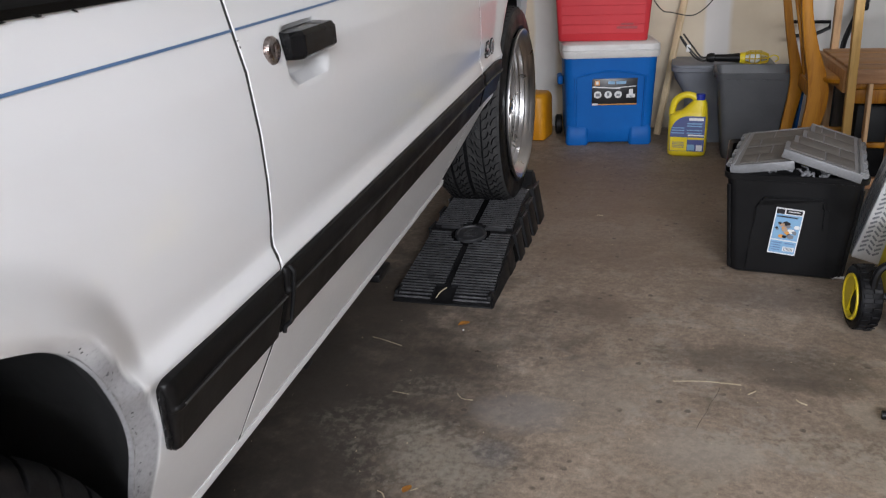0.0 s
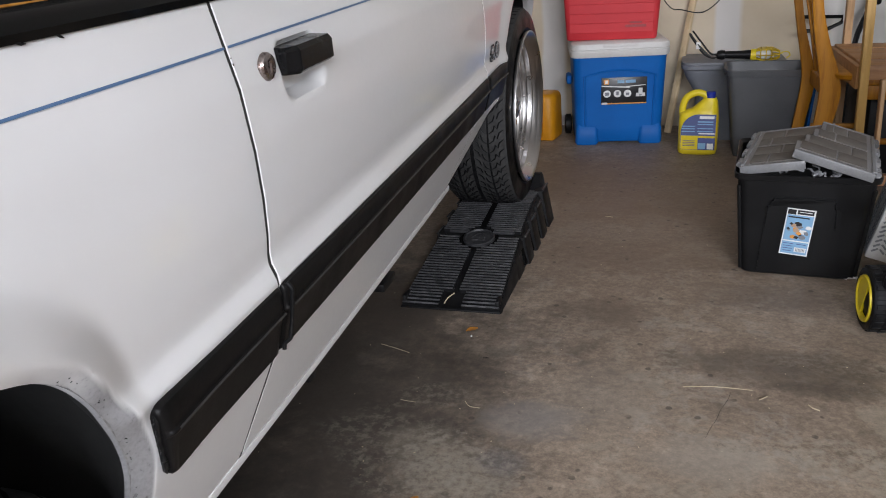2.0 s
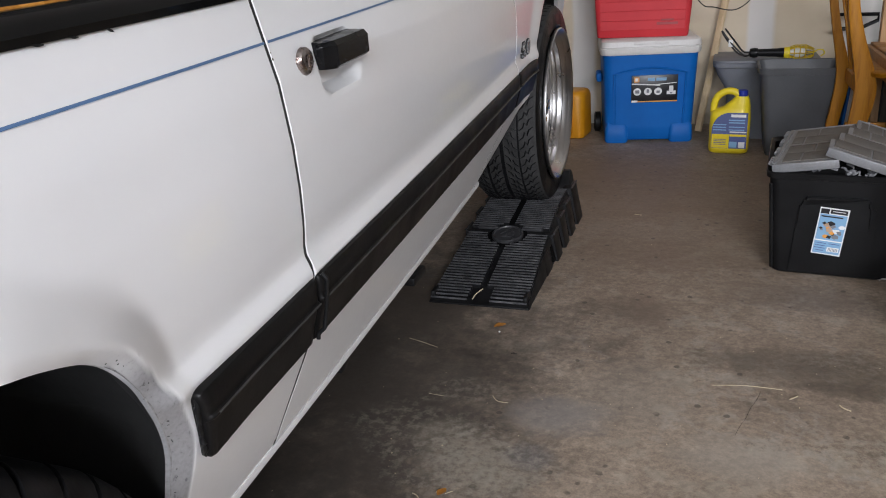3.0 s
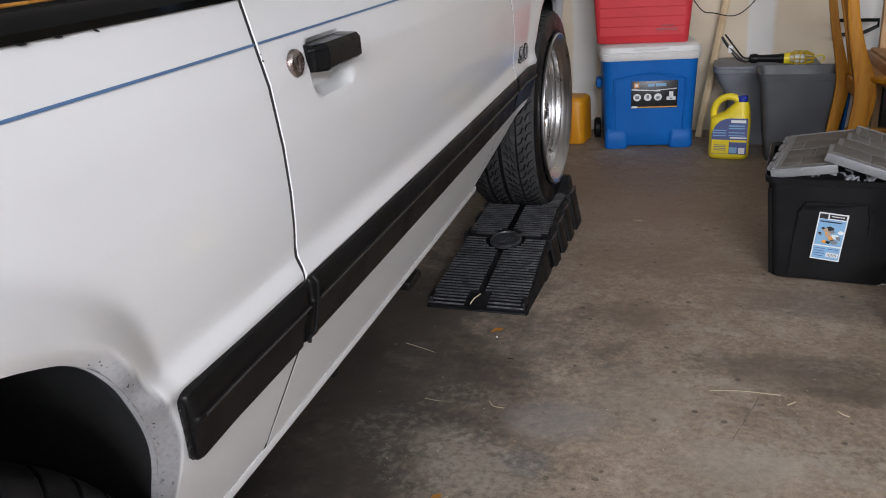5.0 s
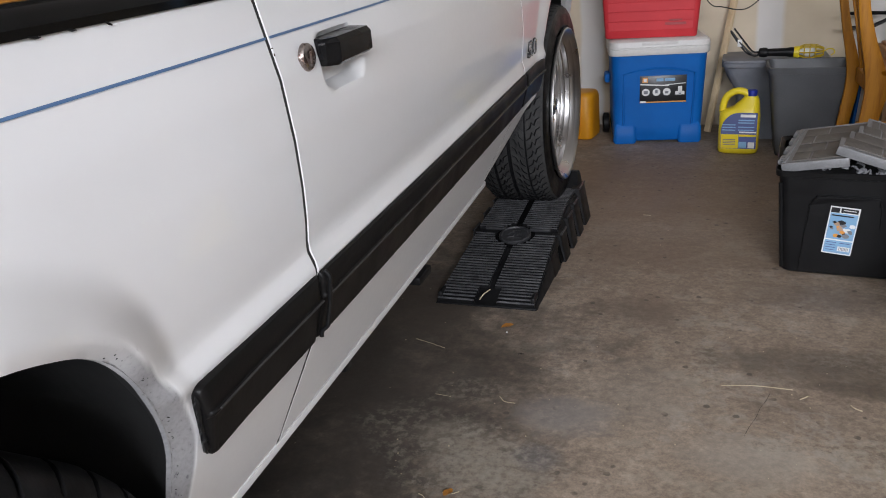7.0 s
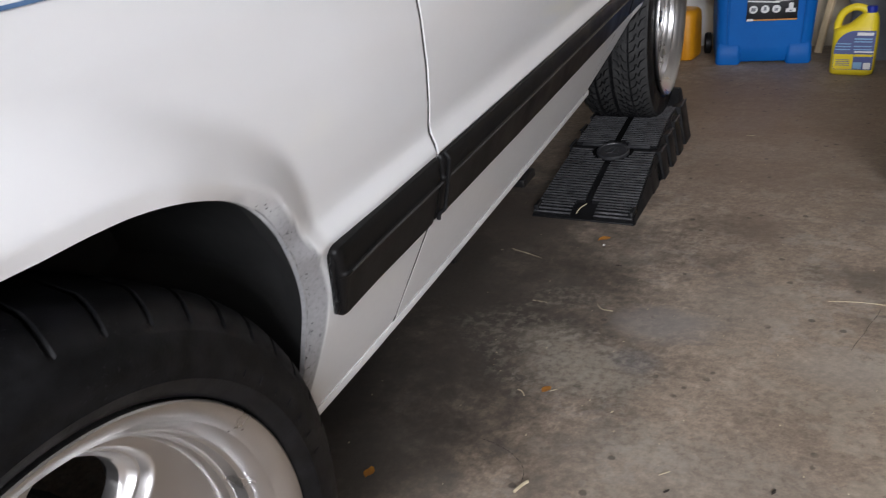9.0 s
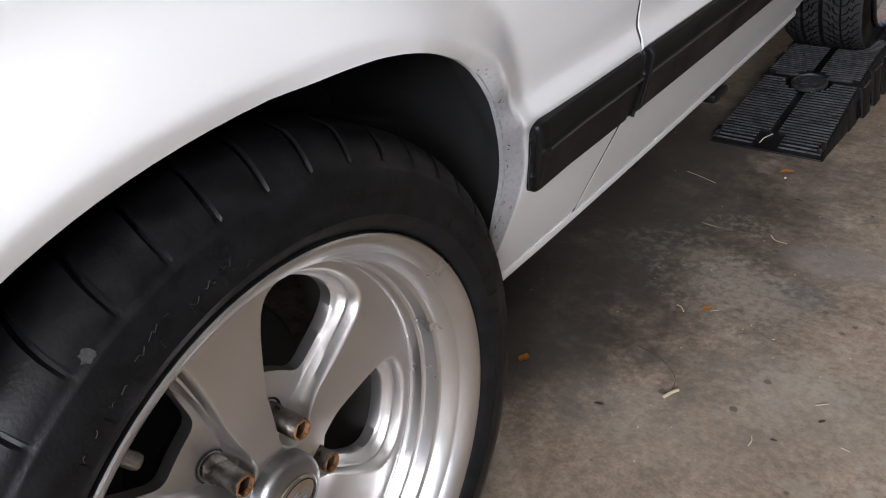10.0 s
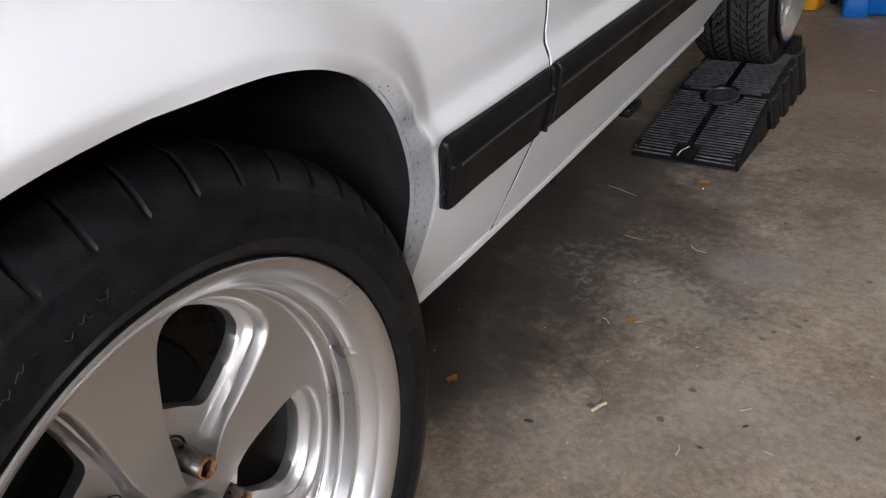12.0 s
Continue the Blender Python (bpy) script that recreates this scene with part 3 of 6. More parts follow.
EDGE_X = [(0.33, -0.060), (0.46, -0.040), (0.50, -0.032), (0.54, -0.022), (0.576, -0.013), (0.612, -0.008), (0.6425, -0.007), (0.665, 0.000), (0.6865, 0.012), (0.7025, 0.0205), (0.7175, 0.0225)]
BULGE = [(0.53, 0.0), (0.56, 0.0025), (0.59, 0.0060), (0.615, 0.0105), (0.64, 0.0148), (0.68, 0.0232), (0.7025, 0.0300), (0.7175, 0.0325)]
REACH = [(0.53, 0.042), (0.57, 0.050), (0.61, 0.062), (0.645, 0.071), (0.68, 0.077), (0.7025, 0.082), (0.7175, 0.090)]


def nearest_edge(which, y, z):
    """Distance to the arch's edge, and the edge's nearest point."""
    best = (9.0, 0.0, 0.0)
    for (ay, az), (by, bz) in zip(LINES[which], LINES[which][1:]):
        vy, vz = by - ay, bz - az
        t = min(1.0, max(0.0, ((y - ay) * vy + (z - az) * vz) / (vy * vy + vz * vz + 1e-12)))
        ey, ez = ay + t * vy, az + t * vz
        d = (y - ey) ** 2 + (z - ez) ** 2
        if d < best[0]:
            best = (d, ey, ez)
    return math.sqrt(best[0]), best[1], best[2]


def lip_width(ey, ez):
    return lerp_table([(0.33, 0.020), (0.42, 0.026), (0.50, 0.028), (0.55, 0.025), (0.60, 0.020), (0.65, 0.017), (0.70, 0.016)], ez) if ey > 0.07 else 0.016 + 0.004 * smoothstep(0.07, -0.1, ey)


def rear_flare(body, y, z):
    """The flared arch: a turned-in lip, then a slope that falls to the flat flank at a crease."""
    d, ey, ez = nearest_edge("rear", y, z)
    behind = smoothstep(0.07, -0.05, ey)
    reach = lerp_table(REACH, ez) if ey > 0.07 else 0.090 + 0.010 * behind
    if d > reach:
        return body
    low = smoothstep(0.42, 0.62, ez) if ey < 0.07 else 1.0
    bulge = lerp_table(BULGE, ez) if ey > 0.07 else 0.0325 * low
    wide = lip_width(ey, ez)
    u = min(1.0, (reach - d) / (reach - wide))
    e = 0.45
    u = (u * u / (2 * e) if u < e else u - e / 2) / (1 - e / 2)
    x = body + bulge * (0.6 * u + 0.4 * (1 - (1 - u) ** 2))
    if d < wide:
        edge = lerp_table(EDGE_X, ez) if ey > 0.07 else x - 0.0070
        w = 1 - (1 - d / wide) ** 1.2
        x = edge + (x - edge) * w
    return x


def flank(y, z):
    x = lerp_table(BASE, z) + plan_x(y)
    if y < 0.50 and y > -0.55 and z > 0.33:
        x = rear_flare(x, y, z)
    elif y > 1.9 and z > 0.33:
        d = arch_gap("front", y, z)
        if d < 0.16:
            x += 0.010 * smoothstep(0.125, 0.030, d) * smoothstep(0.33, 0.46, z)
            if d < 0.034:
                x -= 0.024 * (1 - d / 0.034) ** 1.6
    if 0.74 < y < 0.93 and 0.74 < z < 0.86:
        # the hollow behind the door handle
        k = (abs((y - HY - 0.009) / 0.068) ** 4 + abs((z - 0.803) / 0.040) ** 4) ** 0.25
        x -= 0.023 * smoothstep(1.0, 0.66, k)
    return x


def rear_gap(z):
    """The door's rear edge."""
    if z < 0.4665:
        return 0.655 - 0.058 * (0.4665 - z) / 0.12
    return 0.651 + (z - 0.5645) * 0.045


def front_gap(z):
    if z < 0.4665:
        return 1.905 - 0.22 * (0.4665 - z) / 0.115
    y = 1.930
    if z > 0.56:
        y += 0.02 * math.sin((z - 0.56) / 0.35 * math.pi)
    return y


MID_Z = 0.735
LOW_T = sorted({0.0, 0.012, 0.03, 0.05, 0.08, 0.11, 0.15} | {0.15 + 0.85 * i / 30 for i in range(31)})


def panel(columns, low, top, left=None, right=None, left_fold=True, right_fold=True, low_fold=True):
    """A skin of the flank: columns of y, from low(y) up to top; the ends follow left(z) and right(z). Edges are folded inwards."""
    grid = []
    y0, y1 = columns[0], columns[-1]
    for y in columns:
        col = []
        zb = low(y)
        zs = [zb + (MID_Z - zb) * t for t in LOW_T] + [MID_Z + (top - MID_Z) * k / 34 for k in range(1, 35)]
        for z in zs:
            w = (y - y0) / (y1 - y0)
            yy = y
            if left:
                yy += (left(z) - y0) * (1 - w) ** 6
            if right:
                yy += (right(z) - y1) * w ** 6
            col.append(Vector((flank(yy, z), yy, z)))
        grid.append(col)

    def folded(col, dy):
        out = []
        for depth, along in ((0.0030, 0.0), (0.0012, 0.0)):
            out.append([Vector((p.x - depth, p.y + dy * along, p.z)) for p in col])
        inner = [Vector((p.x, p.y + dy * 0.0012, p.z)) for p in col]
        return out + [inner]

    if left_fold:
        grid = folded(grid[0], 1) + grid[1:]
    if right_fold:
        grid = grid[:-1] + list(reversed(folded(grid[-1], -1)))
    if low_fold:
        grid = [[Vector((c[0].x - 0.016, c[0].y, c[0].z + 0.001))] + c for c in grid]
    bm = bmesh.new()
    rings(bm, grid, closed=False, cap=False)
    return bm


def cols_with_arch(which, a, b):
    c, hr, nr, hl, nl, top = ARCHES[which]
    ys = set(spread(a, c - hl, 18)) | set(spread(c + hr, b, 24))
    for i in range(45):
        t = (i / 44) ** 1.5 * math.pi / 2
        ys.add(c + hr * math.cos(t) ** (2 / nr))
        ys.add(c - hl * math.cos(t) ** (2 / nl))
    for e in (0.0006, 0.002, 0.005, 0.009, 0.013, 0.018):
        ys.update((c + hr + e, c - hl - e))
    return sorted(y for y in ys if a <= y <= b)


def fender_low(y):
    """The fender's foot: a wedge that sweeps up and forward to the front arch."""
    foot = SILL + 0.002 + 0.12 * min(max(y - 1.934, 0.0) / 0.236, 1.0) ** 0.8
    z = arch_top("front", y)
    if z is not None:
        return max(foot, z)
    return foot if y < ARCHES["front"][0] else SILL


SILL = 0.332
BELT = 0.907
CORNER_Y, TAIL_Y, BAND_Z = 0.414, -0.60, 0.83


def along(line):
    """Arc lengths of a line, from 0 to 1."""
    out = [0.0]
    for (ay, az), (by, bz) in zip(line, line[1:]):
        out.append(out[-1] + math.hypot(by - ay, bz - az))
    return [v / out[-1] for v in out]


def quarter_panel():
    """The skin round the rear arch: a band from the edge to a square frame, and the sheets outside it."""
    line = LINES["rear"]
    crown = min(range(len(line)), key=lambda i: abs(line[i][0] - 0.07))
    low = max(i for i in range(crown) if line[i][1] <= 0.645)
    fore, rear = along(line[low:crown + 1]), along(line[crown:])
    top_part = (0.07 - TAIL_Y) / (0.07 - TAIL_Y + BAND_Z - 0.366)
    corner = min(range(len(rear)), key=lambda i: abs(rear[i] - top_part))
    outer = []
    for i, (y, z) in enumerate(line):
        if i <= low:
            outer.append((CORNER_Y, 0.332 + (BAND_Z - 0.332) * ((z - 0.332) / (line[low][1] - 0.332))))
        elif i <= crown:
            outer.append((CORNER_Y + (0.07 - CORNER_Y) * fore[i - low], BAND_Z))
        elif i - crown <= corner:
            outer.append((0.07 + (TAIL_Y - 0.07) * rear[i - crown] / rear[corner], BAND_Z))
        else:
            outer.append((TAIL_Y, BAND_Z + (0.366 - BAND_Z) * (rear[i - crown] - rear[corner]) / (1 - rear[corner])))
    cols = []
    for (ay, az), (by, bz) in zip(line, outer):
        d = math.hypot(by - ay, bz - az)
        us = [min(o / d, o / 0.05) for o in (0.0, 0.0008, 0.002, 0.004, 0.0065, 0.009, 0.0115, 0.015, 0.020, 0.025)]
        us += [us[-1] + (1 - us[-1]) * k / 26 for k in range(1, 27)]
        col = [Vector((flank(ay + (by - ay) * u, az + (bz - az) * u), ay + (by - ay) * u, az + (bz - az) * u)) for u in us]
        e = col[0]
        cols.append([Vector((e.x - 0.0040, e.y - 0.0018 * (e.y > 0.2), e.z + 0.0006))] + col)
    above = spread(BAND_Z, BELT, 16)
    bm = bmesh.new()
    rings(bm, cols, closed=False, cap=False)
    rings(bm, [[Vector((flank(y, z), y, z)) for z in above] for y, _ in outer[low:crown + corner + 1]], closed=False, cap=False)
    rows = [z for _, z in outer[:low]] + above
    grid = []
    for y in spread(CORNER_Y, 0.648, 44):
        w = (y - CORNER_Y) / (0.648 - CORNER_Y)
        ys = [y + (rear_gap(z) - 0.0034 - 0.648) * w ** 6 for z in rows]
        grid.append([Vector((flank(yy, z), yy, z)) for yy, z in zip(ys, rows)])
    last = grid.pop()
    grid.append([Vector((p.x, p.y - 0.0012, p.z)) for p in last])
    grid += [[Vector((p.x - depth, p.y, p.z)) for p in last] for depth in (0.0012, 0.0030)]
    rings(bm, grid, closed=False, cap=False)
    rings(bm, [[Vector((flank(y, z), y, z)) for z in spread(SILL, BELT, 30)] for y in spread(-0.86, TAIL_Y, 8)], closed=False, cap=False)
    bmesh.ops.remove_doubles(bm, verts=bm.verts, dist=0.0002)
    bmesh.ops.recalc_face_normals(bm, faces=bm.faces)
    # scuffs and painted shade where the lip is turned in
    scuff = bm.verts.layers.float.new("scuff")
    for v in bm.verts:
        if 0.1 < v.co.y < 0.42 and v.co.z < 0.72:
            d, ey, ez = nearest_edge("rear", v.co.y, v.co.z)
            v[scuff] = smoothstep(1.0, 0.8, d / lip_width(ey, ez)) * smoothstep(0.69, 0.60, ez)
    return bm


part("quarter_panel", quarter_panel(), PAINT_WORN_SHADED, car, "white quarter panel with flared wheel arch")
door = part("door", panel(sorted(set(spread(0.654, 1.926, 60)) | set(spread(0.742, 0.926, 46))), lambda y: SILL + 0.006, BELT, lambda z: rear_gap(z) + 0.0030, lambda z: front_gap(z) - 0.0030), PAINT, car, "closed white door with a blue pinstripe")
cols_f = cols_with_arch("front", 1.934, 3.28)
part("fender", panel(cols_f, fender_low, BELT - 0.01, lambda z: front_gap(z) + 0.0030, None, right_fold=False), PAINT, car, "white front fender with a small badge")

# dark backing behind the gaps
for f in (rear_gap, front_gap):
    bm = bmesh.new()
    zs = spread(0.335, 0.904, 40)
    rings(bm, [[(flank(f(z), z) - 0.0012 + 0.0008 * (z < 0.47), f(z) - 0.0036, z) for z in zs], [(flank(f(z), z) - 0.0012 + 0.0008 * (z < 0.47), f(z) + 0.0033, z) for z in zs]], closed=False, cap=False)
    part("gap_seal", bm, LINER, car, "dark rubber door seal")

# sill flange and underbody
bm = bmesh.new()
ys = spread(0.366, 1.70, 70)
rings(bm, [[(flank(y, 0.334) + dx, y, z) for dx, z in ((0.0004, 0.334), (0.0010, 0.329), (-0.0010, 0.321), (-0.009, 0.317), (-0.03, 0.319), (-0.03, 0.334))] for y in ys])
part("sill", bm, PAINT, car, "white rolled sill edge")
bm = a_box((-HALF, 1.15, 0.36), (1.10, 3.9, 0.06))
box(bm, (-HALF, 1.1275, 0.40), (1.54, 1.505, 0.05))
part("underbody", bm, LINER, car, "dark underbody pan")


def moulding(a, b, slant_a=0.0, slant_b=0.0):
    prof = [(0.4660, -0.006), (0.4662, 0.005), (0.470, 0.0095), (0.5245, 0.0142), (0.5262, 0.0178), (0.5285, 0.0186), (0.5305, 0.0178), (0.5322, 0.0150), (0.540, 0.0134), (0.556, 0.0112), (0.5620, 0.0075), (0.5640, 0.001), (0.5640, -0.008)]
    loops = []
    n = max(8, int((b - a) / 0.03))
    for i, y in enumerate([a, a + 0.0015, a + 0.005, a + 0.010] + spread(a + 0.016, b - 0.016, n) + [b - 0.010, b - 0.005, b - 0.0015, b]):
        e = min(y - a, b - y)
        s = math.sqrt(max(0.0, 1 - (1 - min(1, e / 0.010)) ** 2))
        lp = []
        for z, dx in prof:
            yy = y + (slant_a * (0.564 - z) * max(0, 1 - (y - a) / 0.08) + slant_b * (0.564 - z) * max(0, 1 - (b - y) / 0.08))
            zc = 0.515 + (z - 0.515) * (0.96 + 0.04 * s - (0.14 * (1 - s) if slant_a > 0.1 and y - a < 0.012 else 0.0))
            smooth_body = lerp_table([(0.46, -0.026), (0.567, -0.005)], zc) + plan_x(yy)
            near = 0.004 * smoothstep(0.50, 0.38, yy) + 0.006 * smoothstep(2.05, 2.15, yy)
            lp.append((smooth_body + near + (dx if dx < 0.002 else dx * (0.55 + 0.45 * s)), yy, zc))
        loops.append(lp)
    bm = bmesh.new()
    rings(bm, loops)
    return bm


part("side_moulding", moulding(0.383, 0.6465, 0.18, -0.02), RUBBER_TRIM, car, "black rubber side moulding with a worn rear end")
part("side_moulding", moulding(0.6545, 1.924, -0.02, 0.0), RUBBER_TRIM, car, "long black rubber side moulding")
part("side_moulding", moulding(1.936, 2.170, 0.0, 0.0), RUBBER_TRIM, car, "short black rubber side moulding")

# pale bead along each moulding, painting the highlight on its ridge
for a, b in ((0.402, 0.640), (0.664, 1.918), (1.944, 2.160)):
    ys = spread(a, b, max(6, int((b - a) / 0.04)))
    part("moulding_ridge_highlight", tube([(lerp_table([(0.46, -0.026), (0.567, -0.005)], 0.5295) + plan_x(y) + 0.004 * smoothstep(0.50, 0.38, y) + 0.006 * smoothstep(2.05, 2.15, y) + 0.0186, y, 0.5300) for y in ys], 0.0015, 6), RIDGE_LIT, car, "pale bead painted as the moulding's lit ridge")

# rough, frayed end of the rear moulding
rng = random.Random(12)
line, radii = [], []
for i in range(19):
    z = 0.472 + 0.083 * i / 18
    line.append((lerp_table([(0.46, -0.026), (0.567, -0.005)], z) + 0.0060 + rng.uniform(-0.001, 0.001), 0.3825 + 0.18 * (0.564 - z) + rng.uniform(-0.0012, 0.0008), z))
    radii.append((0.0036 + rng.uniform(-0.0012, 0.0010)) * min(1.0, 0.25 + 0.35 * min(i, 18 - i)))
part("moulding_end", tube(line, radii, 9), BLACK_PLASTIC, car, "frayed black rubber moulding end")
# rounded rubber lip at the joint between the mouldings
line = []
for i in range(13):
    z = 0.4690 + 0.0975 * i / 12
    bow = 0.005 * math.sin(math.pi * (z - 0.469) / 0.0975)
    line.append((lerp_table([(0.46, -0.026), (0.567, -0.005)], z) + (0.016 if 1 < i < 12 else 0.009), 0.6535 + bow, z))
part("joint_lip", tube(smooth_line(line, 3), 0.0030, 10), BLACK_PLASTIC, car, "raised black lip at the moulding joint")

rng = random.Random(31)
for k in range(16):
    z = rng.uniform(0.74, 0.90)
    y = rear_gap(z) + rng.choice((-0.0042, 0.0040))
    ln = rng.uniform(0.001, 0.004)
    part("rust_chip", tube([(flank(y, z) + 0.0002, y, z), (flank(y, z + ln) + 0.0002, y + rng.uniform(-0.0004, 0.0004), z + ln)], rng.uniform(0.0004, 0.0009), 5), RUST_DARK, car)

# pinstripe
for a, b in ((-0.84, 0.6605), (0.6685, 1.937), (1.950, 2.14)):
    bm = bmesh.new()
    ys = spread(a, b, 40)
    for lo, hi in ((0.8512, 0.8541),):
        rings(bm, [[(flank(y, z) + 0.0012, y, z) for z in (lo, hi)] for y in ys], closed=False, cap=False)
    part("pinstripe", bm, STRIPE, car, "thin blue painted pinstripe")

# door handle, its recess and the lock
def on_flank(y, z, out=0.0):
    return Vector((flank(y, z) + out, y, z))


hm = Matrix.Translation((-0.026, HY, HZ))
sec = []
for y, lo, hi, out in ((-0.055, -0.024, 0.006, 0.004), (-0.053, -0.026, 0.008, 0.012), (-0.041, -0.0265, 0.009, 0.0255), (-0.0395, -0.0265, 0.0092, 0.0265), (0.054, -0.024, 0.010, 0.0285), (0.058, -0.022, 0.009, 0.0270), (0.062, -0.018, 0.006, 0.020), (0.063, -0.016, 0.005, 0.004)):
    sec.append([(-0.004, y, lo), (out * 0.82, y, lo), (out, y, lo + 0.004), (out, y, hi - 0.0060), (out - 0.0012, y, hi - 0.0045), (out * 0.82, y, hi), (-0.004, y, hi + 0.001)])
bm = bmesh.new()
rings(bm, sec)
bmesh.ops.transform(bm, matrix=hm, verts=bm.verts)
part("door_handle", bm, HANDLE_BLACK, door, "black plastic pull handle", smooth=False)
bm = lathe([(0.0, 0.0175), (0.004, 0.0175), (0.007, 0.0155), (0.0085, 0.0105), (0.007, 0.008), (0.007, 0.0001)], 28)
box(bm, (0.0088, 0, 0), (0.0012, 0.0035, 0.014))
bmesh.ops.transform(bm, matrix=Matrix.Translation(on_flank(0.733, 0.8185)), verts=bm.verts)
part("door_lock", bm, LOCK, door, "worn, brown-stained metal lock cylinder")

for y, ln, dz in ((0.344, 0.012, -0.001), (0.383, 0.010, -0.001), (0.427, 0.007, -0.003)):
    p = flank(y, BELT) + 0.004
    part("torn_seal", tube([(p, y - ln / 2, BELT - 0.003), (p + 0.001, y, BELT - 0.004 + dz * 0.5), (p + 0.001, y + ln / 2, BELT - 0.004 + dz)], [0.0008, 0.0013, 0.0005], 6), BLACK_PLASTIC, car, "torn scrap of black window seal")

# small badge with the engine size
cu = bpy.data.curves.new("badge", "FONT")
cu.body, cu.size, cu.extrude, cu.shear = "5.0", 0.056, 0.004, 0.15
tmp = new("badge", cu)
me = bpy.data.meshes.new_from_object(tmp)
bpy.data.objects.remove(tmp)
me.materials.append(BADGE)
badge = new("badge", me)
badge.parent = car
bpos = on_flank(2.005, 0.592, 0.002)
badge.matrix_local = Matrix.Translation(bpos) @ Euler((radians(90), 0, radians(90))).to_matrix().to_4x4() @ Matrix.Diagonal((1.5, 1, 1, 1))
tagged(badge, "small chrome engine size badge with dark outline")
cu = bpy.data.curves.new("badge_outline", "FONT")
cu.body, cu.size, cu.extrude, cu.shear, cu.offset = "5.0", 0.056, 0.0025, 0.15, 0.0028
tmp = new("badge_outline", cu)
me = bpy.data.meshes.new_from_object(tmp)
bpy.data.objects.remove(tmp)
me.materials.append(LINER)
outline = new("badge_outline", me)
outline.parent = badge
outline.location = (0, 0, -0.001)

# beltline strip, windows, roof and the far flank
def strip(ys, prof):
    bm = bmesh.new()
    rings(bm, [[(flank(y, BELT) + dx, y, BELT + dz) for dx, dz in prof] for y in ys])
    return bm


belt_prof = [(-0.02, -0.006), (0.004, -0.004), (0.007, 0.004), (0.004, 0.012), (-0.005, 0.0195), (-0.016, 0.0225), (-0.05, 0.0225)]
part("belt_moulding", strip(spread(-0.30, 0.664, 40), belt_prof), GLOSS_BLACK, car, "glossy black window base moulding")
part("belt_moulding", strip(spread(0.669, 1.86, 40), belt_prof), GLOSS_BLACK, car, "glossy black window base moulding")

# added amber streak, painting a warm reflection at the window's foot
ys = spread(-0.25, 0.47, 24)
part("window_glint", tube([(flank(y, BELT) - 0.020, y, BELT + 0.0225) for y in ys], [0.0030] * 20 + [0.0026, 0.0022, 0.0018, 0.0012, 0.0006], 10), AMBER_GLINT, car, "amber streak painted as a warm reflection under the glass")


def glass_x(z):
    return -0.080 - 0.42 * (z - 0.95)


def sheet(outline, mat, name, label=""):
    bm = bmesh.new()
    rings(bm, [[(glass_x(z), y, z) for y, z in outline], [(glass_x(z) - 0.005, y, z) for y, z in outline]])
    return part(name, bm, mat, car, label)


sheet([(-0.25, 0.922), (0.685, 0.922), (0.64, 1.22), (0.16, 1.22)], GLASS, "quarter_window", "dark quarter window with a round sticker")
sheet([(0.76, 0.922), (1.80, 0.922), (1.30, 1.23), (0.72, 1.23)], GLASS, "door_window", "dark closed door window")
sheet([(0.686, 0.922), (0.759, 0.922), (0.719, 1.24), (0.641, 1.24)], GLOSS_BLACK, "pillar", "black pillar between the windows")
bm = lathe([(0.0, 0.0001), (0.0, 0.045), (0.0015, 0.045), (0.0015, 0.0001)], 32)
rot = Matrix.Translation((glass_x(0.977), 0.632, 0.977)) @ Matrix.Rotation(-math.atan(0.42), 4, "Y")
bmesh.ops.transform(bm, matrix=rot, verts=bm.verts)
sticker = part("sticker", bm, LABEL_WHITE, car, "round white and pink sticker on the glass")
bm = bmesh.new()
for a in range(0, 360, 30):
    box(bm, (0.0022, 0.032, 0), (0.0012, 0.012, 0.006), m=Matrix.Rotation(radians(a), 4, "X"))
box(bm, (0.0022, 0, 0.006), (0.0012, 0.036, 0.006))
box(bm, (0.0022, 0, -0.008), (0.0012, 0.030, 0.006))
bmesh.ops.transform(bm, matrix=rot, verts=bm.verts)
part("sticker_print", bm, LABEL_RED, sticker)

# shell over the whole width: rows of (y, z) along the middle line, each with its half width
def shell(rows, mat, name, label, drop=0.02, n=13):
    bm = bmesh.new()
    loops = []
    for y, z, w in rows:
        loops.append([(-HALF + w * (2 * i / (n - 1) - 1), y, z - drop * abs(2 * i / (n - 1) - 1) ** 3) for i in range(n)])
    low = [[(x, y, z - 0.02) for x, y, z in lp] for lp in loops]
    for lp, lw in zip(loops, low):
        lp.extend(reversed(lw))
    rings(bm, loops)
    return part(name, bm, mat, car, label)


shell([(1.86, 0.925, 0.80), (2.2, 0.90, 0.79), (2.7, 0.86, 0.77), (3.2, 0.80, 0.73), (3.36, 0.74, 0.70)], PAINT, "hood", "white hood")
shell([(1.22, 1.285, 0.60), (0.9, 1.315, 0.61), (0.4, 1.315, 0.61), (0.05, 1.285, 0.59)], PAINT, "roof", "white roof")
shell([(1.90, 0.925, 0.74), (1.55, 1.12, 0.68), (1.22, 1.28, 0.60)], GLASS, "windscreen", "dark sloping windscreen", 0.03)
shell([(0.05, 1.28, 0.59), (-0.35, 1.10, 0.66), (-0.66, 0.945, 0.74)], GLASS, "rear_window", "dark sloping rear window", 0.03)
shell([(-0.62, 0.935, 0.78), (-0.80, 0.915, 0.79), (-0.93, 0.88, 0.78)], PAINT, "tailgate", "white tail lid")
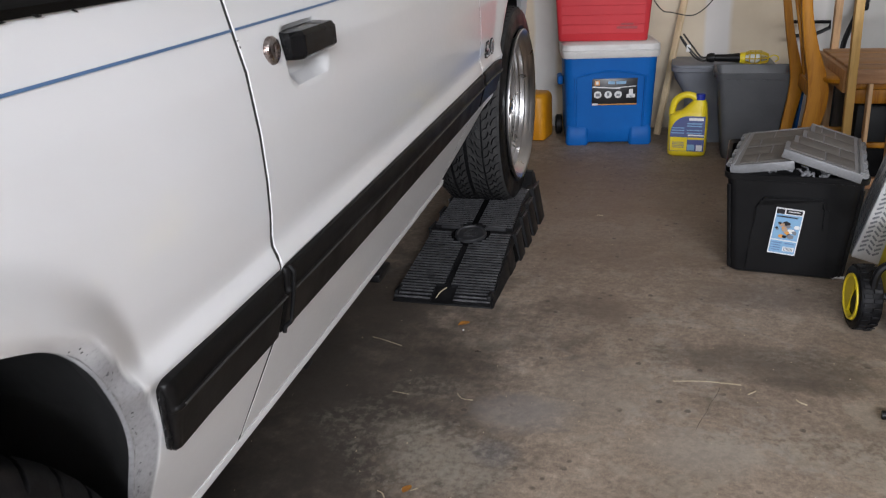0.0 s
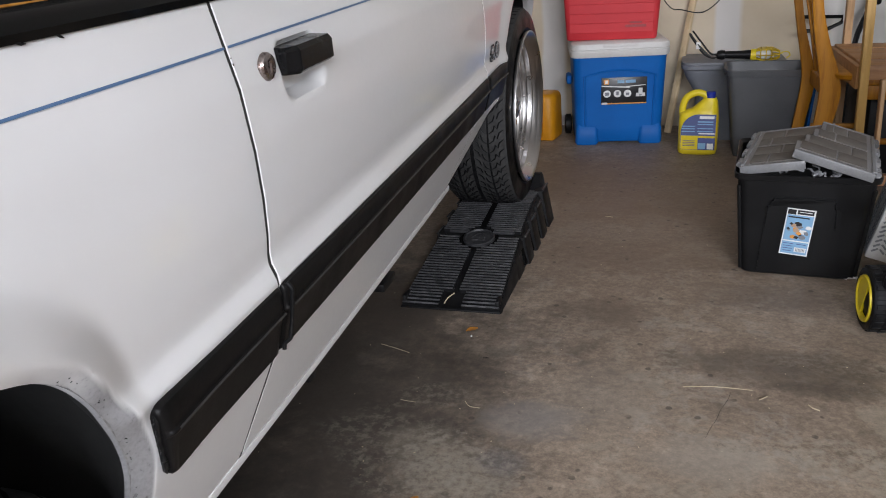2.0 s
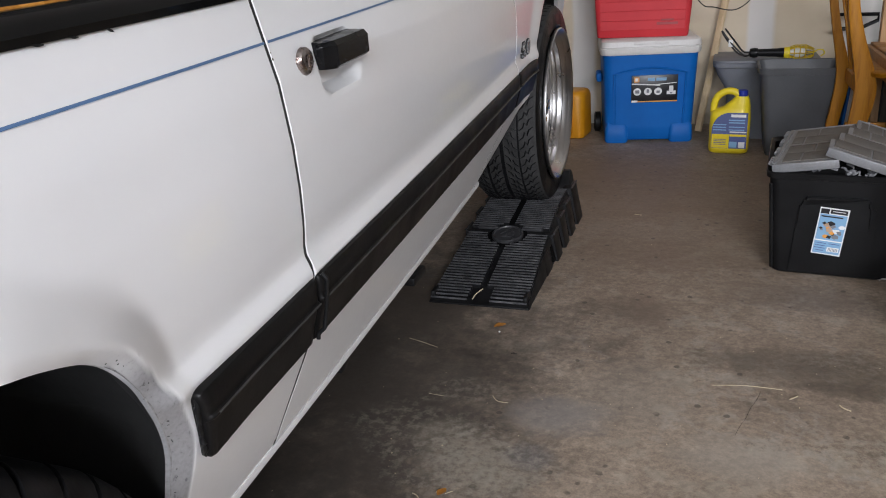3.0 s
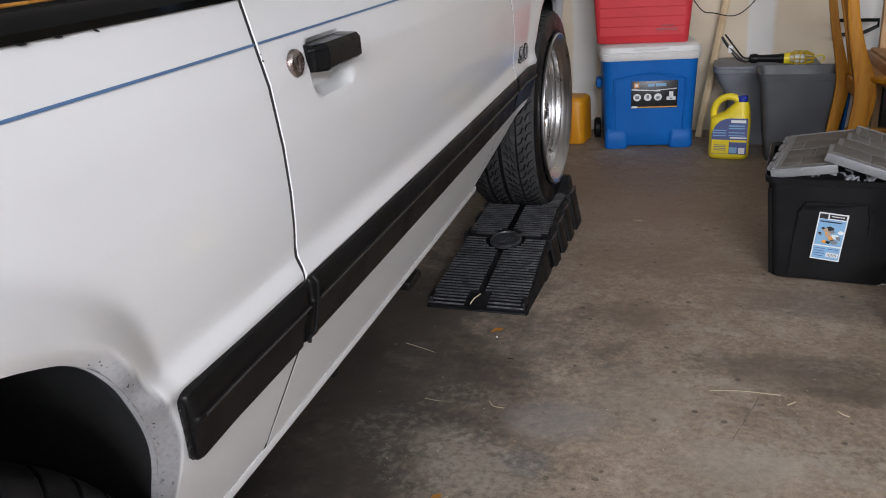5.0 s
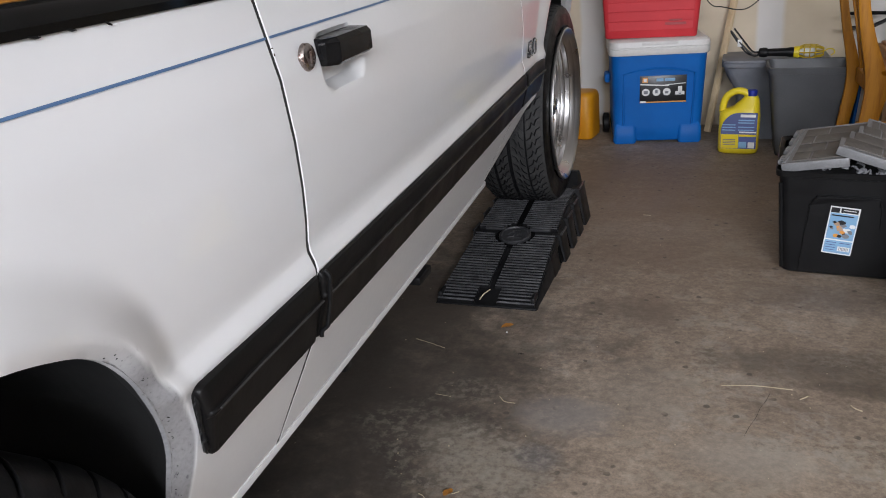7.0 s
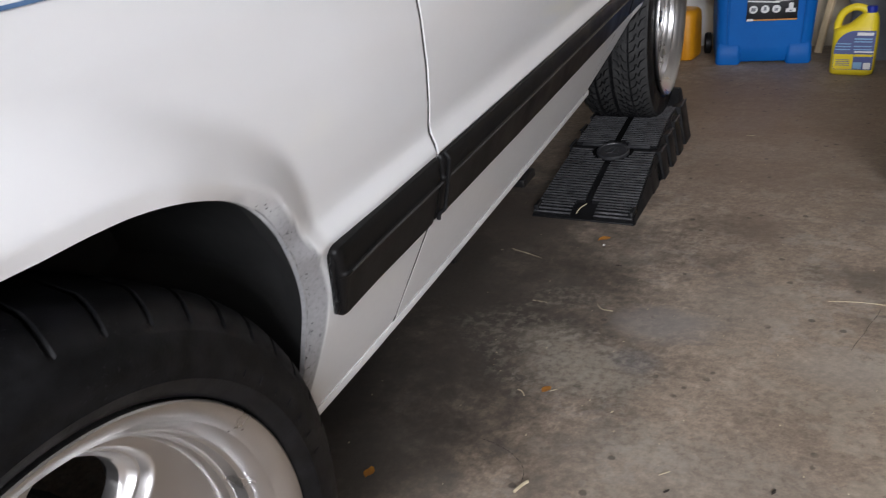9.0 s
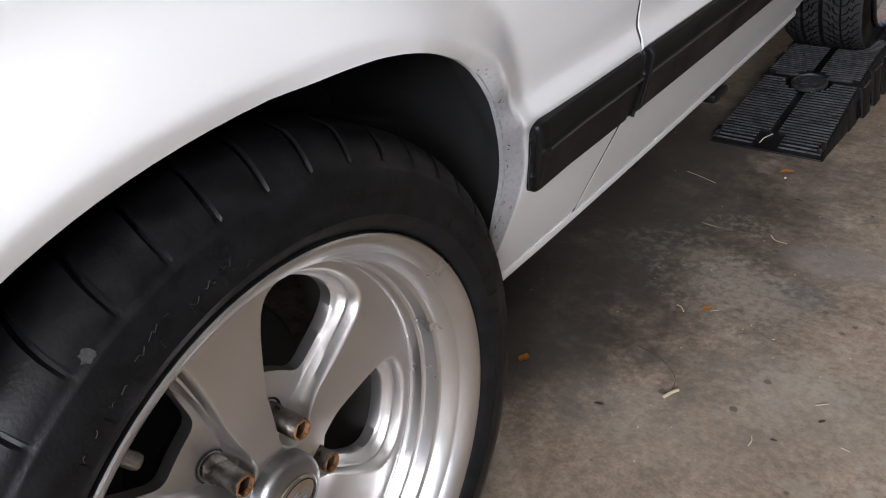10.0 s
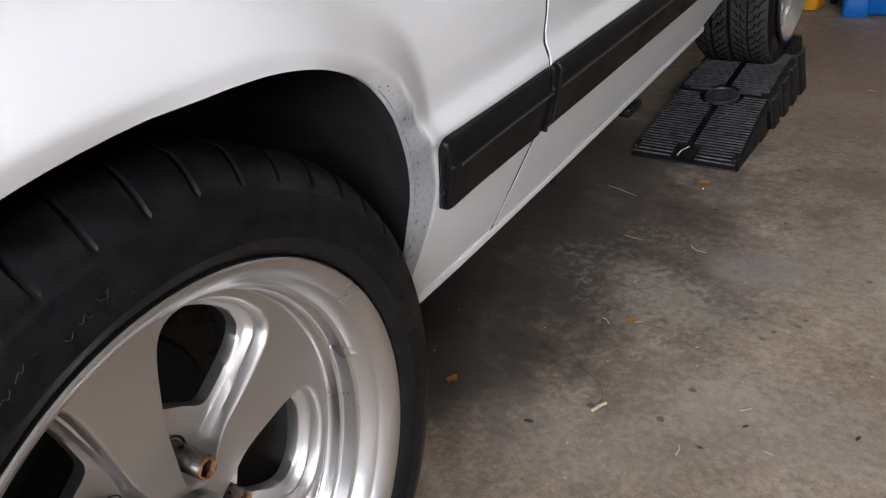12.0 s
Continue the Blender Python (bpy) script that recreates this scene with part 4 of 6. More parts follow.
part("rear_bumper", loft([(0.34, 0.74, 0.10, 0.09), (0.42, 0.80, 0.13, 0.10), (0.62, 0.82, 0.13, 0.10), (0.66, 0.80, 0.10, 0.08)], bm=None), PAINT, car, "white rear bumper").matrix_local = Matrix.Translation((-HALF, -0.93, 0))
part("tail_panel", a_box((-HALF, -0.92, 0.77), (1.56, 0.10, 0.24), 0.02), PAINT, car)
part("front_bumper", loft([(0.30, 0.58, 0.12, 0.11), (0.40, 0.64, 0.16, 0.12), (0.62, 0.64, 0.15, 0.12), (0.72, 0.60, 0.10, 0.08)]), PAINT, car, "white front bumper").matrix_local = Matrix.Translation((-HALF, 3.30, 0))
bm = panel(spread(-0.86, 3.28, 40), lambda y: 0.60, BELT, left_fold=False, right_fold=False, low_fold=False)
bmesh.ops.transform(bm, matrix=Matrix.Translation((-2 * HALF, 0, 0)) @ Matrix.Diagonal((-1, 1, 1, 1)), verts=bm.verts)
part("far_flank", bm, PAINT, car, "white flank on the far side")
bm = panel(spread(0.34, 2.19, 20), lambda y: SILL, 0.61, left_fold=False, right_fold=False, low_fold=False)
bmesh.ops.transform(bm, matrix=Matrix.Translation((-2 * HALF, 0, 0)) @ Matrix.Diagonal((-1, 1, 1, 1)), verts=bm.verts)
part("far_sill_panel", bm, PAINT, car)
bm = a_box((-HALF, 0.5, 0.80), (1.50, 2.6, 0.14))
part("cabin_floor", bm, LINER, car, "dark cabin trim")
bm = bmesh.new()
for sx in (0.30, -0.30):
    box(bm, (-HALF + sx, 0.75, 0.95), (0.46, 0.16, 0.50), 0.05, Matrix())
part("seat_back", bm, BLACK_PLASTIC, car, "dark front seat backs")


def wheel_well(which):
    c = ARCHES[which][0]
    edge = list(reversed(LINES[which][::2]))
    if which == "front":
        # cut off where the fender's foot sweeps up
        edge = [p for p in edge if p[0] > c or p[1] > 0.452] + [(edge[-1][0], 0.30)]
    else:
        edge = [(edge[0][0], 0.30)] + edge + [(edge[-1][0], 0.30)]
    loops = []
    for dx, grow in ((-0.0035, 0.001), (-0.03, 0.012), (-0.06, 0.03), (-0.30, 0.03), (-0.36, -0.03)):
        loops.append([(flank(y, max(z, 0.332)) + dx if dx > -0.02 else dx - 0.02 + plan_x(y), c + (y - c) * (1 + grow / 0.35), z + grow * (z > 0.4)) for y, z in edge])
    bm = bmesh.new()
    rings(bm, loops, closed=False, cap=False)
    back = [bm.verts.new(p) for p in loops[-1]]
    bm.faces.new(back)
    return bm


part("wheel_well", wheel_well("rear"), LINER, car, "dark wheel well liner")
part("wheel_well", wheel_well("front"), LINER, car, "dark wheel well liner")

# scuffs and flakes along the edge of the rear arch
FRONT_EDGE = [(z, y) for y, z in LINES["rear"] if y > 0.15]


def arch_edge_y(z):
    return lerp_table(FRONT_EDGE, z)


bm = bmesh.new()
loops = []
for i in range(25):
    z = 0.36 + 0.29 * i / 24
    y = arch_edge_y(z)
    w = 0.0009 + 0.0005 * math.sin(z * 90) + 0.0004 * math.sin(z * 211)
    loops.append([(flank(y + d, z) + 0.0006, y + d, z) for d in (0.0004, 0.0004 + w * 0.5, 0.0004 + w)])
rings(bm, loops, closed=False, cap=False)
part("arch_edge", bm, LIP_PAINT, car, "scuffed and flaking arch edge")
rng = random.Random(8)
for k in range(26):
    z = rng.uniform(0.37, 0.66)
    y = arch_edge_y(min(z, 0.66)) + rng.uniform(0.002, 0.013)
    n = rng.randint(2, 3)
    a = rng.uniform(0, math.pi)
    ln = rng.uniform(0.0005, 0.0014)
    pts = [(y + ln * q * math.cos(a + 0.15 * q), z + ln * q * math.sin(a + 0.15 * q)) for q in range(n)]
    part("paint_chip", tube([on_flank(py, pz, 0.0004) for py, pz in pts], rng.uniform(0.0003, 0.0006), 5), LINER, car)


# wheels
def tyre_mesh(slots, size=0.3475):
    prof = [(-0.235, 0.240), (-0.238, 0.246), (-0.244, 0.272), (-0.245, 0.295), (-0.236, 0.322), (-0.218, 0.338), (-0.20, 0.344), (-0.112, 0.3475), (-0.075, 0.3468), (-0.07, 0.3466), (-0.02, 0.3445), (-0.009, 0.3415), (0.002, 0.3350), (0.010, 0.3265), (0.014, 0.3205), (0.0155, 0.3170), (0.0175, 0.3155), (0.0185, 0.3135), (0.0225, 0.302), (0.0248, 0.290), (0.0232, 0.2790), (0.0240, 0.2775), (0.0198, 0.2700), (0.0150, 0.2645), (0.0105, 0.2612), (0.004, 0.2585), (0.0, 0.252)]
    prof = [(x, r * size / 0.3475) if r > 0.27 else (x, r) for x, r in prof]
    if not slots:
        return lathe([(x * 0.35 if x > 0 else x, r) for x, r in prof], 96)
    bm = bmesh.new()
    cuts = ((0.0, 0.0), (0.045, 1.0), (0.10, 1.0), (0.15, 0.0), (0.42, 0.0), (0.70, 0.0))
    loops = []
    for x, r in prof:
        # grooves bend and fade out on the shoulder
        depth = 0.0048 * smoothstep(-0.085, -0.066, x) * (1 - smoothstep(0.010, 0.0165, x)) if r > 0.30 else 0.0
        bend = 0.45 * smoothstep(-0.08, 0.02, x) if r > 0.30 else 0.45
        lp = []
        for k in range(slots):
            for c, d in cuts:
                a = 2 * math.pi * (k + c + bend) / slots
                rr_ = r - depth * d
                lp.append((x, rr_ * math.cos(a), rr_ * math.sin(a)))
        loops.append(lp)
    rings(bm, loops, cap=False)
    return bm


def wheel_parts(holder, tread):
    tyre = part("tyre", tyre_mesh(46 if tread == "slots" else 0, 0.3475 if tread == "slots" else 0.3385), TYRE if tread == "slots" else DUSTY_TYRE, holder, "black road tyre")
    if tread != "slots":
        tyre.data.materials.append(TYRE)
        for p in tyre.data.polygons:
            p.material_index = 1 if p.center.x > -0.004 or p.center.x < -0.222 else 0
    bm = bmesh.new()
    if tread == "slots":
        # moulded sidewall letters and marks, too worn to read
        rng = random.Random(21)
        for k in range(64):
            if k % 16 > 6:
                continue
            m = Matrix.Rotation(2 * math.pi * k / 64 + 0.2, 4, "X")
            part("sidewall_mark", a_box((0.0249, 0, 0.288), (0.0008, 0.002 + rng.uniform(0, 0.002), 0.008), 0, m), TYRE, tyre)
    else:
        for x0, w in ((-0.166, 0.004), (-0.112, 0.0060), (-0.056, 0.0026)):
            lathe([(x0 - w, 0.3372), (x0 - w, 0.3393), (x0 + w, 0.3393), (x0 + w, 0.3372)], 96, bm=bm)
        for k in range(66):
            m = Matrix.Rotation(2 * math.pi * k / 66, 4, "X")
            for a, b, way in ((-0.214, -0.174, -1), (-0.160, -0.121, 1), (-0.103, -0.061, -1), (-0.052, -0.006, 1)):
                pts = []
                for t, q in ((0, -0.5), (0.30, -0.28), (0.42, 0.12), (0.58, -0.12), (0.70, 0.28), (1, 0.5)):
                    x = a + (b - a) * t
                    pts.append(m @ Vector((x, way * q * 0.044, 0.3384 - 3.5 * max(0, abs(x + 0.112) - 0.06) ** 2)))
                tube(pts, [0.0014, 0.0025, 0.0029, 0.0029, 0.0025, 0.0014], 5, bm)
    if tread == "slots":
        # pale wavy scuffs round the sidewall
        rng = random.Random(31)
        for k in range(11):
            q, r_ = radians(97.0 + 3.1 * k + rng.uniform(-0.6, 0.6)), 0.293 + rng.uniform(-0.007, 0.009)
            pts = [(0.0252, (r_ + rng.uniform(-0.003, 0.003)) * math.cos(q + 0.008 * i), (r_ + rng.uniform(-0.003, 0.003)) * math.sin(q + 0.008 * i)) for i in range(rng.randint(3, 5))]
            part("scuff", tube(smooth_line(pts, 3), rng.uniform(0.0002, 0.0004), 5), MUD, tyre)
        # a few dried mud smears on the shoulder
        rng = random.Random(5)
        for q0, x0, ln in ((119.0, 0.0148, 0.0046), (127.0, -0.004, 0.0020), (131.0, 0.004, 0.0022)):
            mb = bmesh.new()
            grid = []
            for i in range(6):
                row = []
                for j in range(5):
                    u, w = i / 5 - 0.5, j / 4 - 0.5
                    edge_ = 1.0 + 0.35 * rng.uniform(-1, 1)
                    x = x0 + w * ln * 0.9 * edge_
                    r_ = lerp_table([(-0.075, 0.3468), (-0.02, 0.3445), (-0.009, 0.3415), (0.002, 0.3350), (0.010, 0.3265), (0.014, 0.3205), (0.0175, 0.3155)], x) + 0.0006
                    q = radians(q0) + u * ln * 2.0 * edge_ * (1 - 1.2 * w * w) / r_
                    row.append((x, r_ * math.cos(q), r_ * math.sin(q)))
                grid.append(row)
            rings(mb, grid, closed=False, cap=False)
            part("mud_smear", mb, MUD, tyre, "dried pale mud smear")
    if tread == "slots":
        bm.free()
    else:
        tagged(part("tread_groove", bm, TYRE, tyre, "dark tread grooves"), kind="stuff")
    rim = part("rim", lathe([(-0.070, 0.2217), (-0.0600, 0.2218), (-0.0585, 0.2185), (-0.0555, 0.2180), (-0.0530, 0.2200), (-0.0490, 0.2206), (-0.0412, 0.2209), (-0.0385, 0.2242), (-0.0370, 0.2247), (-0.0225, 0.2260), (-0.0200, 0.2294), (-0.0185, 0.2302), (-0.0048, 0.2354), (-0.0022, 0.2392), (-0.0006, 0.2402), (0.0085, 0.2462), (0.0125, 0.2515), (0.0148, 0.2552), (0.0152, 0.2575), (0.0140, 0.2592), (0.0105, 0.2600), (0.004, 0.2585)], 128), POLISHED, holder, "polished stepped aluminium rim")
    if tread != "slots":
        rim.location.x = 0.006
    # inner barrel, darker than the polished rim
    part("barrel", lathe([(-0.23, 0.235), (-0.20, 0.224), (-0.10, 0.2218), (-0.069, 0.2218)], 64), BARREL, rim, "dark inner barrel")
    # half outlines, tip to crown: radius and angle
    face_line = [(0.0405, 0.0), (0.0420, 10.0), (0.0480, 17.5), (0.060, 20.0), (0.078, 20.8), (0.10, 22.0), (0.13, 23.2), (0.16, 23.4), (0.183, 22.4), (0.198, 19.4), (0.2065, 14.0), (0.2100, 7.0), (0.2108, 0.0)]
    hole_line = [(0.1030, 0.0), (0.1032, 6.0), (0.1040, 11.0), (0.1070, 14.5), (0.114, 16.6), (0.127, 17.4), (0.145, 18.0), (0.163, 18.0), (0.178, 17.0), (0.188, 14.8), (0.1940, 10.6), (0.1968, 5.3), (0.1974, 0.0)]

    def flat(line):
        return [Vector((r * math.cos(radians(q)), r * math.sin(radians(q)))) for r, q in line]

    steps = 4
    fa = [Vector(p[:2]) for p in smooth_line([(p.x, p.y, 0.0) for p in flat(face_line)], steps)]
    ho = [Vector(p[:2]) for p in smooth_line([(p.x, p.y, 0.0) for p in flat(hole_line)], steps)]
    n = len(fa) - 1
    i0, i1 = 2 * steps + 2, 9 * steps
    edge = radians(36)
    bd = []
    for i in range(n + 1):
        if i <= i0:
            r_, q = 0.030, edge * i / i0
        elif i <= i1:
            r_, q = 0.030 + (0.2205 - 0.030) * ((i - i0) / (i1 - i0)) ** 1.1, edge
        else:
            r_, q = 0.2205, edge * (n - i) / (n - i1)
        bd.append(Vector((r_ * math.cos(q), r_ * math.sin(q))))

    def whole(half):
        return list(half) + [Vector((p.x, -p.y)) for p in reversed(half[1:-1])]

    fa, ho, bd = whole(fa), whole(ho), whole(bd)

    def dish(p):
        r_ = p.length
        return -0.0570 + 0.0135 * smoothstep(0.105, 0.038, r_)

    FLOOR = -0.0790
    bm = bmesh.new()
    for k in range(5):
        turn = Matrix.Rotation(radians(WINDOW_AT + 72 * k), 4, "X")

        def at(p, x):
            return turn @ Vector((x, p.x, p.y))

        loops = [[at(ho[i], -0.096) for i in range(len(ho))], [at(ho[i], FLOOR - 0.003) for i in range(len(ho))]]
        for inset, drop in ((0.0145, 1.0), (0.0120, 0.93), (0.0085, 0.60), (0.0060, 0.55), (0.0042, 0.22), (0.0026, 0.10), (0.0010, 0.02), (0.0, 0.0)):
            lp = []
            for f, h in zip(fa, ho):
                gap = h - f
                d = gap.length
                w = min(inset, d * inset / 0.0162)
                p = f + gap * (w / d)
                x = dish(f)
                lp.append(at(p, x + (FLOOR - x) * drop))
            loops.append(lp)
        for g in (0.06, 0.35, 0.7, 1.0):
            loops.append([at(f + (b_ - f) * g, dish(f + (b_ - f) * g)) for f, b_ in zip(fa, bd)])
        rings(bm, loops, cap=False)
    bmesh.ops.remove_doubles(bm, verts=bm.verts, dist=0.0004)
    part("spokes", bm, ALUMINIUM, holder, "five broad brushed aluminium spokes")
    part("hub", lathe([(-0.12, 0.060), (-0.055, 0.040), (-0.0445, 0.034), (-0.0440, 0.001)], 40), ALUMINIUM, holder)
    for k in range(5):
        a = radians(LUG_AT + 72 * k)
        at0 = Vector((0, 0.0615 * math.cos(a), 0.0615 * math.sin(a)))
        bm = lathe([(-0.094, 0.0122), (-0.070, 0.0125), (-0.068, 0.0114), (-0.0372, 0.0112), (-0.0352, 0.0106), (-0.0350, 0.0094), (-0.060, 0.0090)], 18)
        bmesh.ops.transform(bm, matrix=Matrix.Translation(at0), verts=bm.verts)
        nut = part("lug_nut", bm, NUT_STEEL, holder, "open-ended steel lug nut")
        bm = lathe([(-0.0352, 0.0106), (-0.0342, 0.0100), (-0.0340, 0.0090), (-0.0350, 0.0083), (-0.0390, 0.0082)], 18)
        for v in bm.verts:
            r = math.hypot(v.co.y, v.co.z)
            if r < 0.0092:
                q = 1 + 0.10 * math.cos(6 * math.atan2(v.co.z, v.co.y))
                v.co.y, v.co.z = v.co.y * q, v.co.z * q
        bmesh.ops.transform(bm, matrix=Matrix.Translation(at0), verts=bm.verts)
        part("rusty_rim", bm, RUST, nut, "rusty open end")
        bm = lathe([(-0.0390, 0.0084), (-0.0560, 0.0080), (-0.0540, 0.0062), (-0.0530, 0.0050), (-0.0530, 0.0001)], 14)
        bmesh.ops.transform(bm, matrix=Matrix.Translation(at0), verts=bm.verts)
        part("stud", bm, RUST_DARK, nut, "dark stud end")
        bm = lathe([(-0.0788, 0.0165), (-0.0780, 0.0155), (-0.0800, 0.0140), (-0.094, 0.0132)], 20)
        bmesh.ops.transform(bm, matrix=Matrix.Translation(at0), verts=bm.verts)
        part("lug_seat", bm, LINER, holder)
    cap = part("centre_cap", lathe([(-0.0600, 0.0400), (-0.0340, 0.0398), (-0.0298, 0.0382), (-0.0268, 0.0350), (-0.0245, 0.0285), (-0.0238, 0.0001)], 44), CAP_METAL, holder, "smooth metal centre cap")
    bm = lathe([(-0.0245, 0.0001), (-0.0205, 0.0001), (-0.0206, 0.0225), (-0.0215, 0.0245), (-0.0225, 0.0252), (-0.0250, 0.0252)], 40)
    bmesh.ops.transform(bm, matrix=Matrix.Diagonal((1, 1.06, 0.86, 1)), verts=bm.verts)
    part("cap_plate", bm, CHROME, cap, "oval chrome emblem plate")
    bm = lathe([(-0.0204, 0.0205), (-0.0197, 0.0209), (-0.0197, 0.0216), (-0.0204, 0.0220)], 40)
    bmesh.ops.transform(bm, matrix=Matrix.Diagonal((1, 1.06, 0.86, 1)), verts=bm.verts)
    part("plate_ring", bm, LINER, cap)
    for y, z, w, a in ((-0.006, 0.005, 0.014, 25), (0.004, 0.003, 0.016, -15), (0.0, -0.004, 0.018, 10), (0.008, -0.006, 0.009, 60), (-0.010, -0.005, 0.008, -50)):
        bm = a_box((0, 0, 0), (0.0008, w, 0.0013), 0, Matrix.Translation((-0.0203, y, z)) @ Matrix.Rotation(radians(a), 4, "X"))
        part("emblem_line", bm, CARTON_INK, cap)
    spin = Matrix.Rotation(radians(VALVE_AT), 4, "X")
    valve = part("valve_stem", tube([spin @ Vector(p) for p in ((-0.110, 0.190, 0), (-0.090, 0.184, 0), (-0.086, 0.182, 0), (-0.076, 0.172, 0))], [0.0085, 0.0080, 0.0060, 0.0060], 12), NUT_STEEL, holder, "metal tyre valve")
    part("valve_cap", tube([spin @ Vector(p) for p in ((-0.079, 0.175, 0), (-0.078, 0.174, 0), (-0.066, 0.161, 0), (-0.063, 0.158, 0), (-0.062, 0.157, 0))], [0.0060, 0.0078, 0.0076, 0.0062, 0.0030], 12), STEEL, valve, "pale worn valve cap")
    part("brake", lathe([(-0.19, 0.05), (-0.185, 0.150), (-0.165, 0.155), (-0.160, 0.150), (-0.160, 0.085), (-0.125, 0.080), (-0.125, 0.001)], 40), LINER, holder, "dark brake drum")


WINDOW_AT, LUG_AT, VALVE_AT = 58.0, 59.5, 133.0
rear_wheel = new("wheel")
rear_wheel.parent = car
rear_wheel.matrix_local = car.matrix_world.inverted() @ pose(0.0, -0.3655, 0.3355, 0, 0, 3.5)
wheel_parts(rear_wheel, "slots")
WINDOW_AT, LUG_AT, VALVE_AT = 35.0, 71.0, 62.0
front_wheel = new("wheel")
front_wheel.parent = car
front_wheel.location = (-0.062, 2.553, 0.335)
wheel_parts(front_wheel, "sipes")
for y, z in ((0.0, 0.335), (2.553, 0.335)):
    far = new("wheel")
    far.parent = car
    far.location = (-2 * HALF, y, z)
    bm = tyre_mesh(0, 0.335)
    bmesh.ops.transform(bm, matrix=Matrix.Diagonal((-1, 1, 1, 1)), verts=bm.verts)
    part("tyre", bm, TYRE, far, "black road tyre")
    bm = lathe([(-0.05, 0.225), (-0.05, 0.001)], 40)
    bmesh.ops.transform(bm, matrix=Matrix.Diagonal((-1, 1, 1, 1)), verts=bm.verts)
    part("rim", bm, ALUMINIUM, far)


# ---- ramps ----
def make_ramp(cx, y0):
    r = thing("car_ramp", pose(cx, y0, 0), "black ribbed plastic car ramp under the front wheel", "car ramp", "pair of ramps")
    line = [(0.0, 0.005), (0.03, 0.016), (0.385, 0.086), (0.40, 0.092), (0.61, 0.121), (0.63, 0.1225), (0.80, 0.1225), (0.83, 0.15), (0.86, 0.178), (0.885, 0.178)]
    bm = bmesh.new()
    loops = []
    for y, z in line:
        top = 0.150 - 0.030 * min(1, z / 0.2) * 1.1
        base = 0.152 + 0.004 * min(1, y / 0.8)
        loops.append([(-base, y, 0), (-top - 0.006, y, z - 0.010), (-top, y, z), (top, y, z), (top + 0.006, y, z - 0.010), (base, y, 0)])
    rings(bm, loops)
    body = part("ramp_body", bm, RAMP_PLASTIC, r, "black moulded ramp body")
    # tread ribs in two lanes with a central groove
    bm, tops = bmesh.new(), bmesh.new()
    disc_y = 0.372

    def deck(y):
        return lerp_table(line, y)

    y = 0.006
    while y < 0.78:
        if abs(y - 0.395) > 0.012:
            top = 0.150 - 0.033 * min(1, deck(y) / 0.2)
            for s in (-1, 1):
                a, b = 0.010, top - 0.003
                if abs(y - disc_y) < 0.062:
                    a = max(a, math.sqrt(0.062 ** 2 - (y - disc_y) ** 2) + 0.004)
                if y < 0.070:
                    a = 0.034
                slope = math.atan2(deck(y + 0.005) - deck(y - 0.005), 0.01)
                at = Matrix.Translation((s * (a + b) / 2, y, deck(y) + 0.004)) @ Matrix.Rotation(slope, 4, "X")
                box(bm, (0, 0, 0), (b - a, 0.0066, 0.014), 0.0, m=at)
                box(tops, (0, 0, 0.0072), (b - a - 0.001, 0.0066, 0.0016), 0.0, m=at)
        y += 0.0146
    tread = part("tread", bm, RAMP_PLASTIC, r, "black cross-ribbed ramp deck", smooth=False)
    part("tread_top_lit", tops, RIB_TOP_LIT, tread, "scuffed rib tops painted pale as if lit", smooth=False)
    tip = Matrix.Translation((0, disc_y, deck(disc_y) + 0.002)) @ Matrix.Rotation(0.19, 4, "X")
    bm = lathe([(-0.004, 0.066), (0.0016, 0.066), (0.0016, 0.052), (-0.004, 0.052)], 44, "z")
    bmesh.ops.transform(bm, matrix=tip, verts=bm.verts)
    part("boss_groove_shade", bm, PIT_SHADE, r, "black ring painted as the groove's shade round the boss")
    bm = lathe([(-0.002, 0.0525), (0.010, 0.0520), (0.0125, 0.0495), (0.0125, 0.0450), (0.0085, 0.0425), (0.0085, 0.001)], 44, "z")
    bmesh.ops.transform(bm, matrix=tip, verts=bm.verts)
    boss = part("round_boss", bm, BOSS_PLASTIC, r, "round moulded boss with a worn mark")
    for q, (px, py, pa, pl) in enumerate(((-0.016, 0.010, 60, 0.030), (0.0, 0.004, 80, 0.034), (0.016, 0.008, 110, 0.030), (-0.008, -0.016, 10, 0.024), (0.012, -0.018, -15, 0.022), (0.0, 0.024, 0, 0.026))):
        bm = a_box((0, 0, 0), (pl, 0.0055, 0.003), 0.001, tip @ Matrix.Translation((px, py, 0.0095)) @ Matrix.Rotation(radians(pa), 4, "Z"))
        part("boss_mark", bm, BOSS_PLASTIC, boss)
    # black strip painting the centre slot's shade, and the raised pads beside it
    up = 0.19 * 0.7
    bm = a_box((0, 0, 0), (0.020, 0.20, 0.006), 0, Matrix.Translation((0, disc_y + 0.160, deck(disc_y + 0.160) + 0.008)) @ Matrix.Rotation(up, 4, "X"))
    part("centre_slot_shade", bm, PIT_SHADE, r, "black strip painted as the shaded slot down the middle")
    for sx in (-0.075, 0.075):
        bm = a_box((0, 0, 0), (0.070, 0.030, 0.010), 0.003, Matrix.Translation((sx, disc_y + 0.045, deck(disc_y + 0.045) + 0.006)) @ Matrix.Rotation(0.15, 4, "X"))
        part("pad", bm, BOSS_PLASTIC, r, "scuffed grey pad")
    # front edge hooks and lip
    bm = bmesh.new()
    box(bm, (0, 0.004, 0.0025), (0.300, 0.010, 0.005), 0.0015, Matrix())
    for s in (-0.140, 0.140):
        box(bm, (s, 0.03, 0.026), (0.012, 0.05, 0.018), 0.003, Matrix())
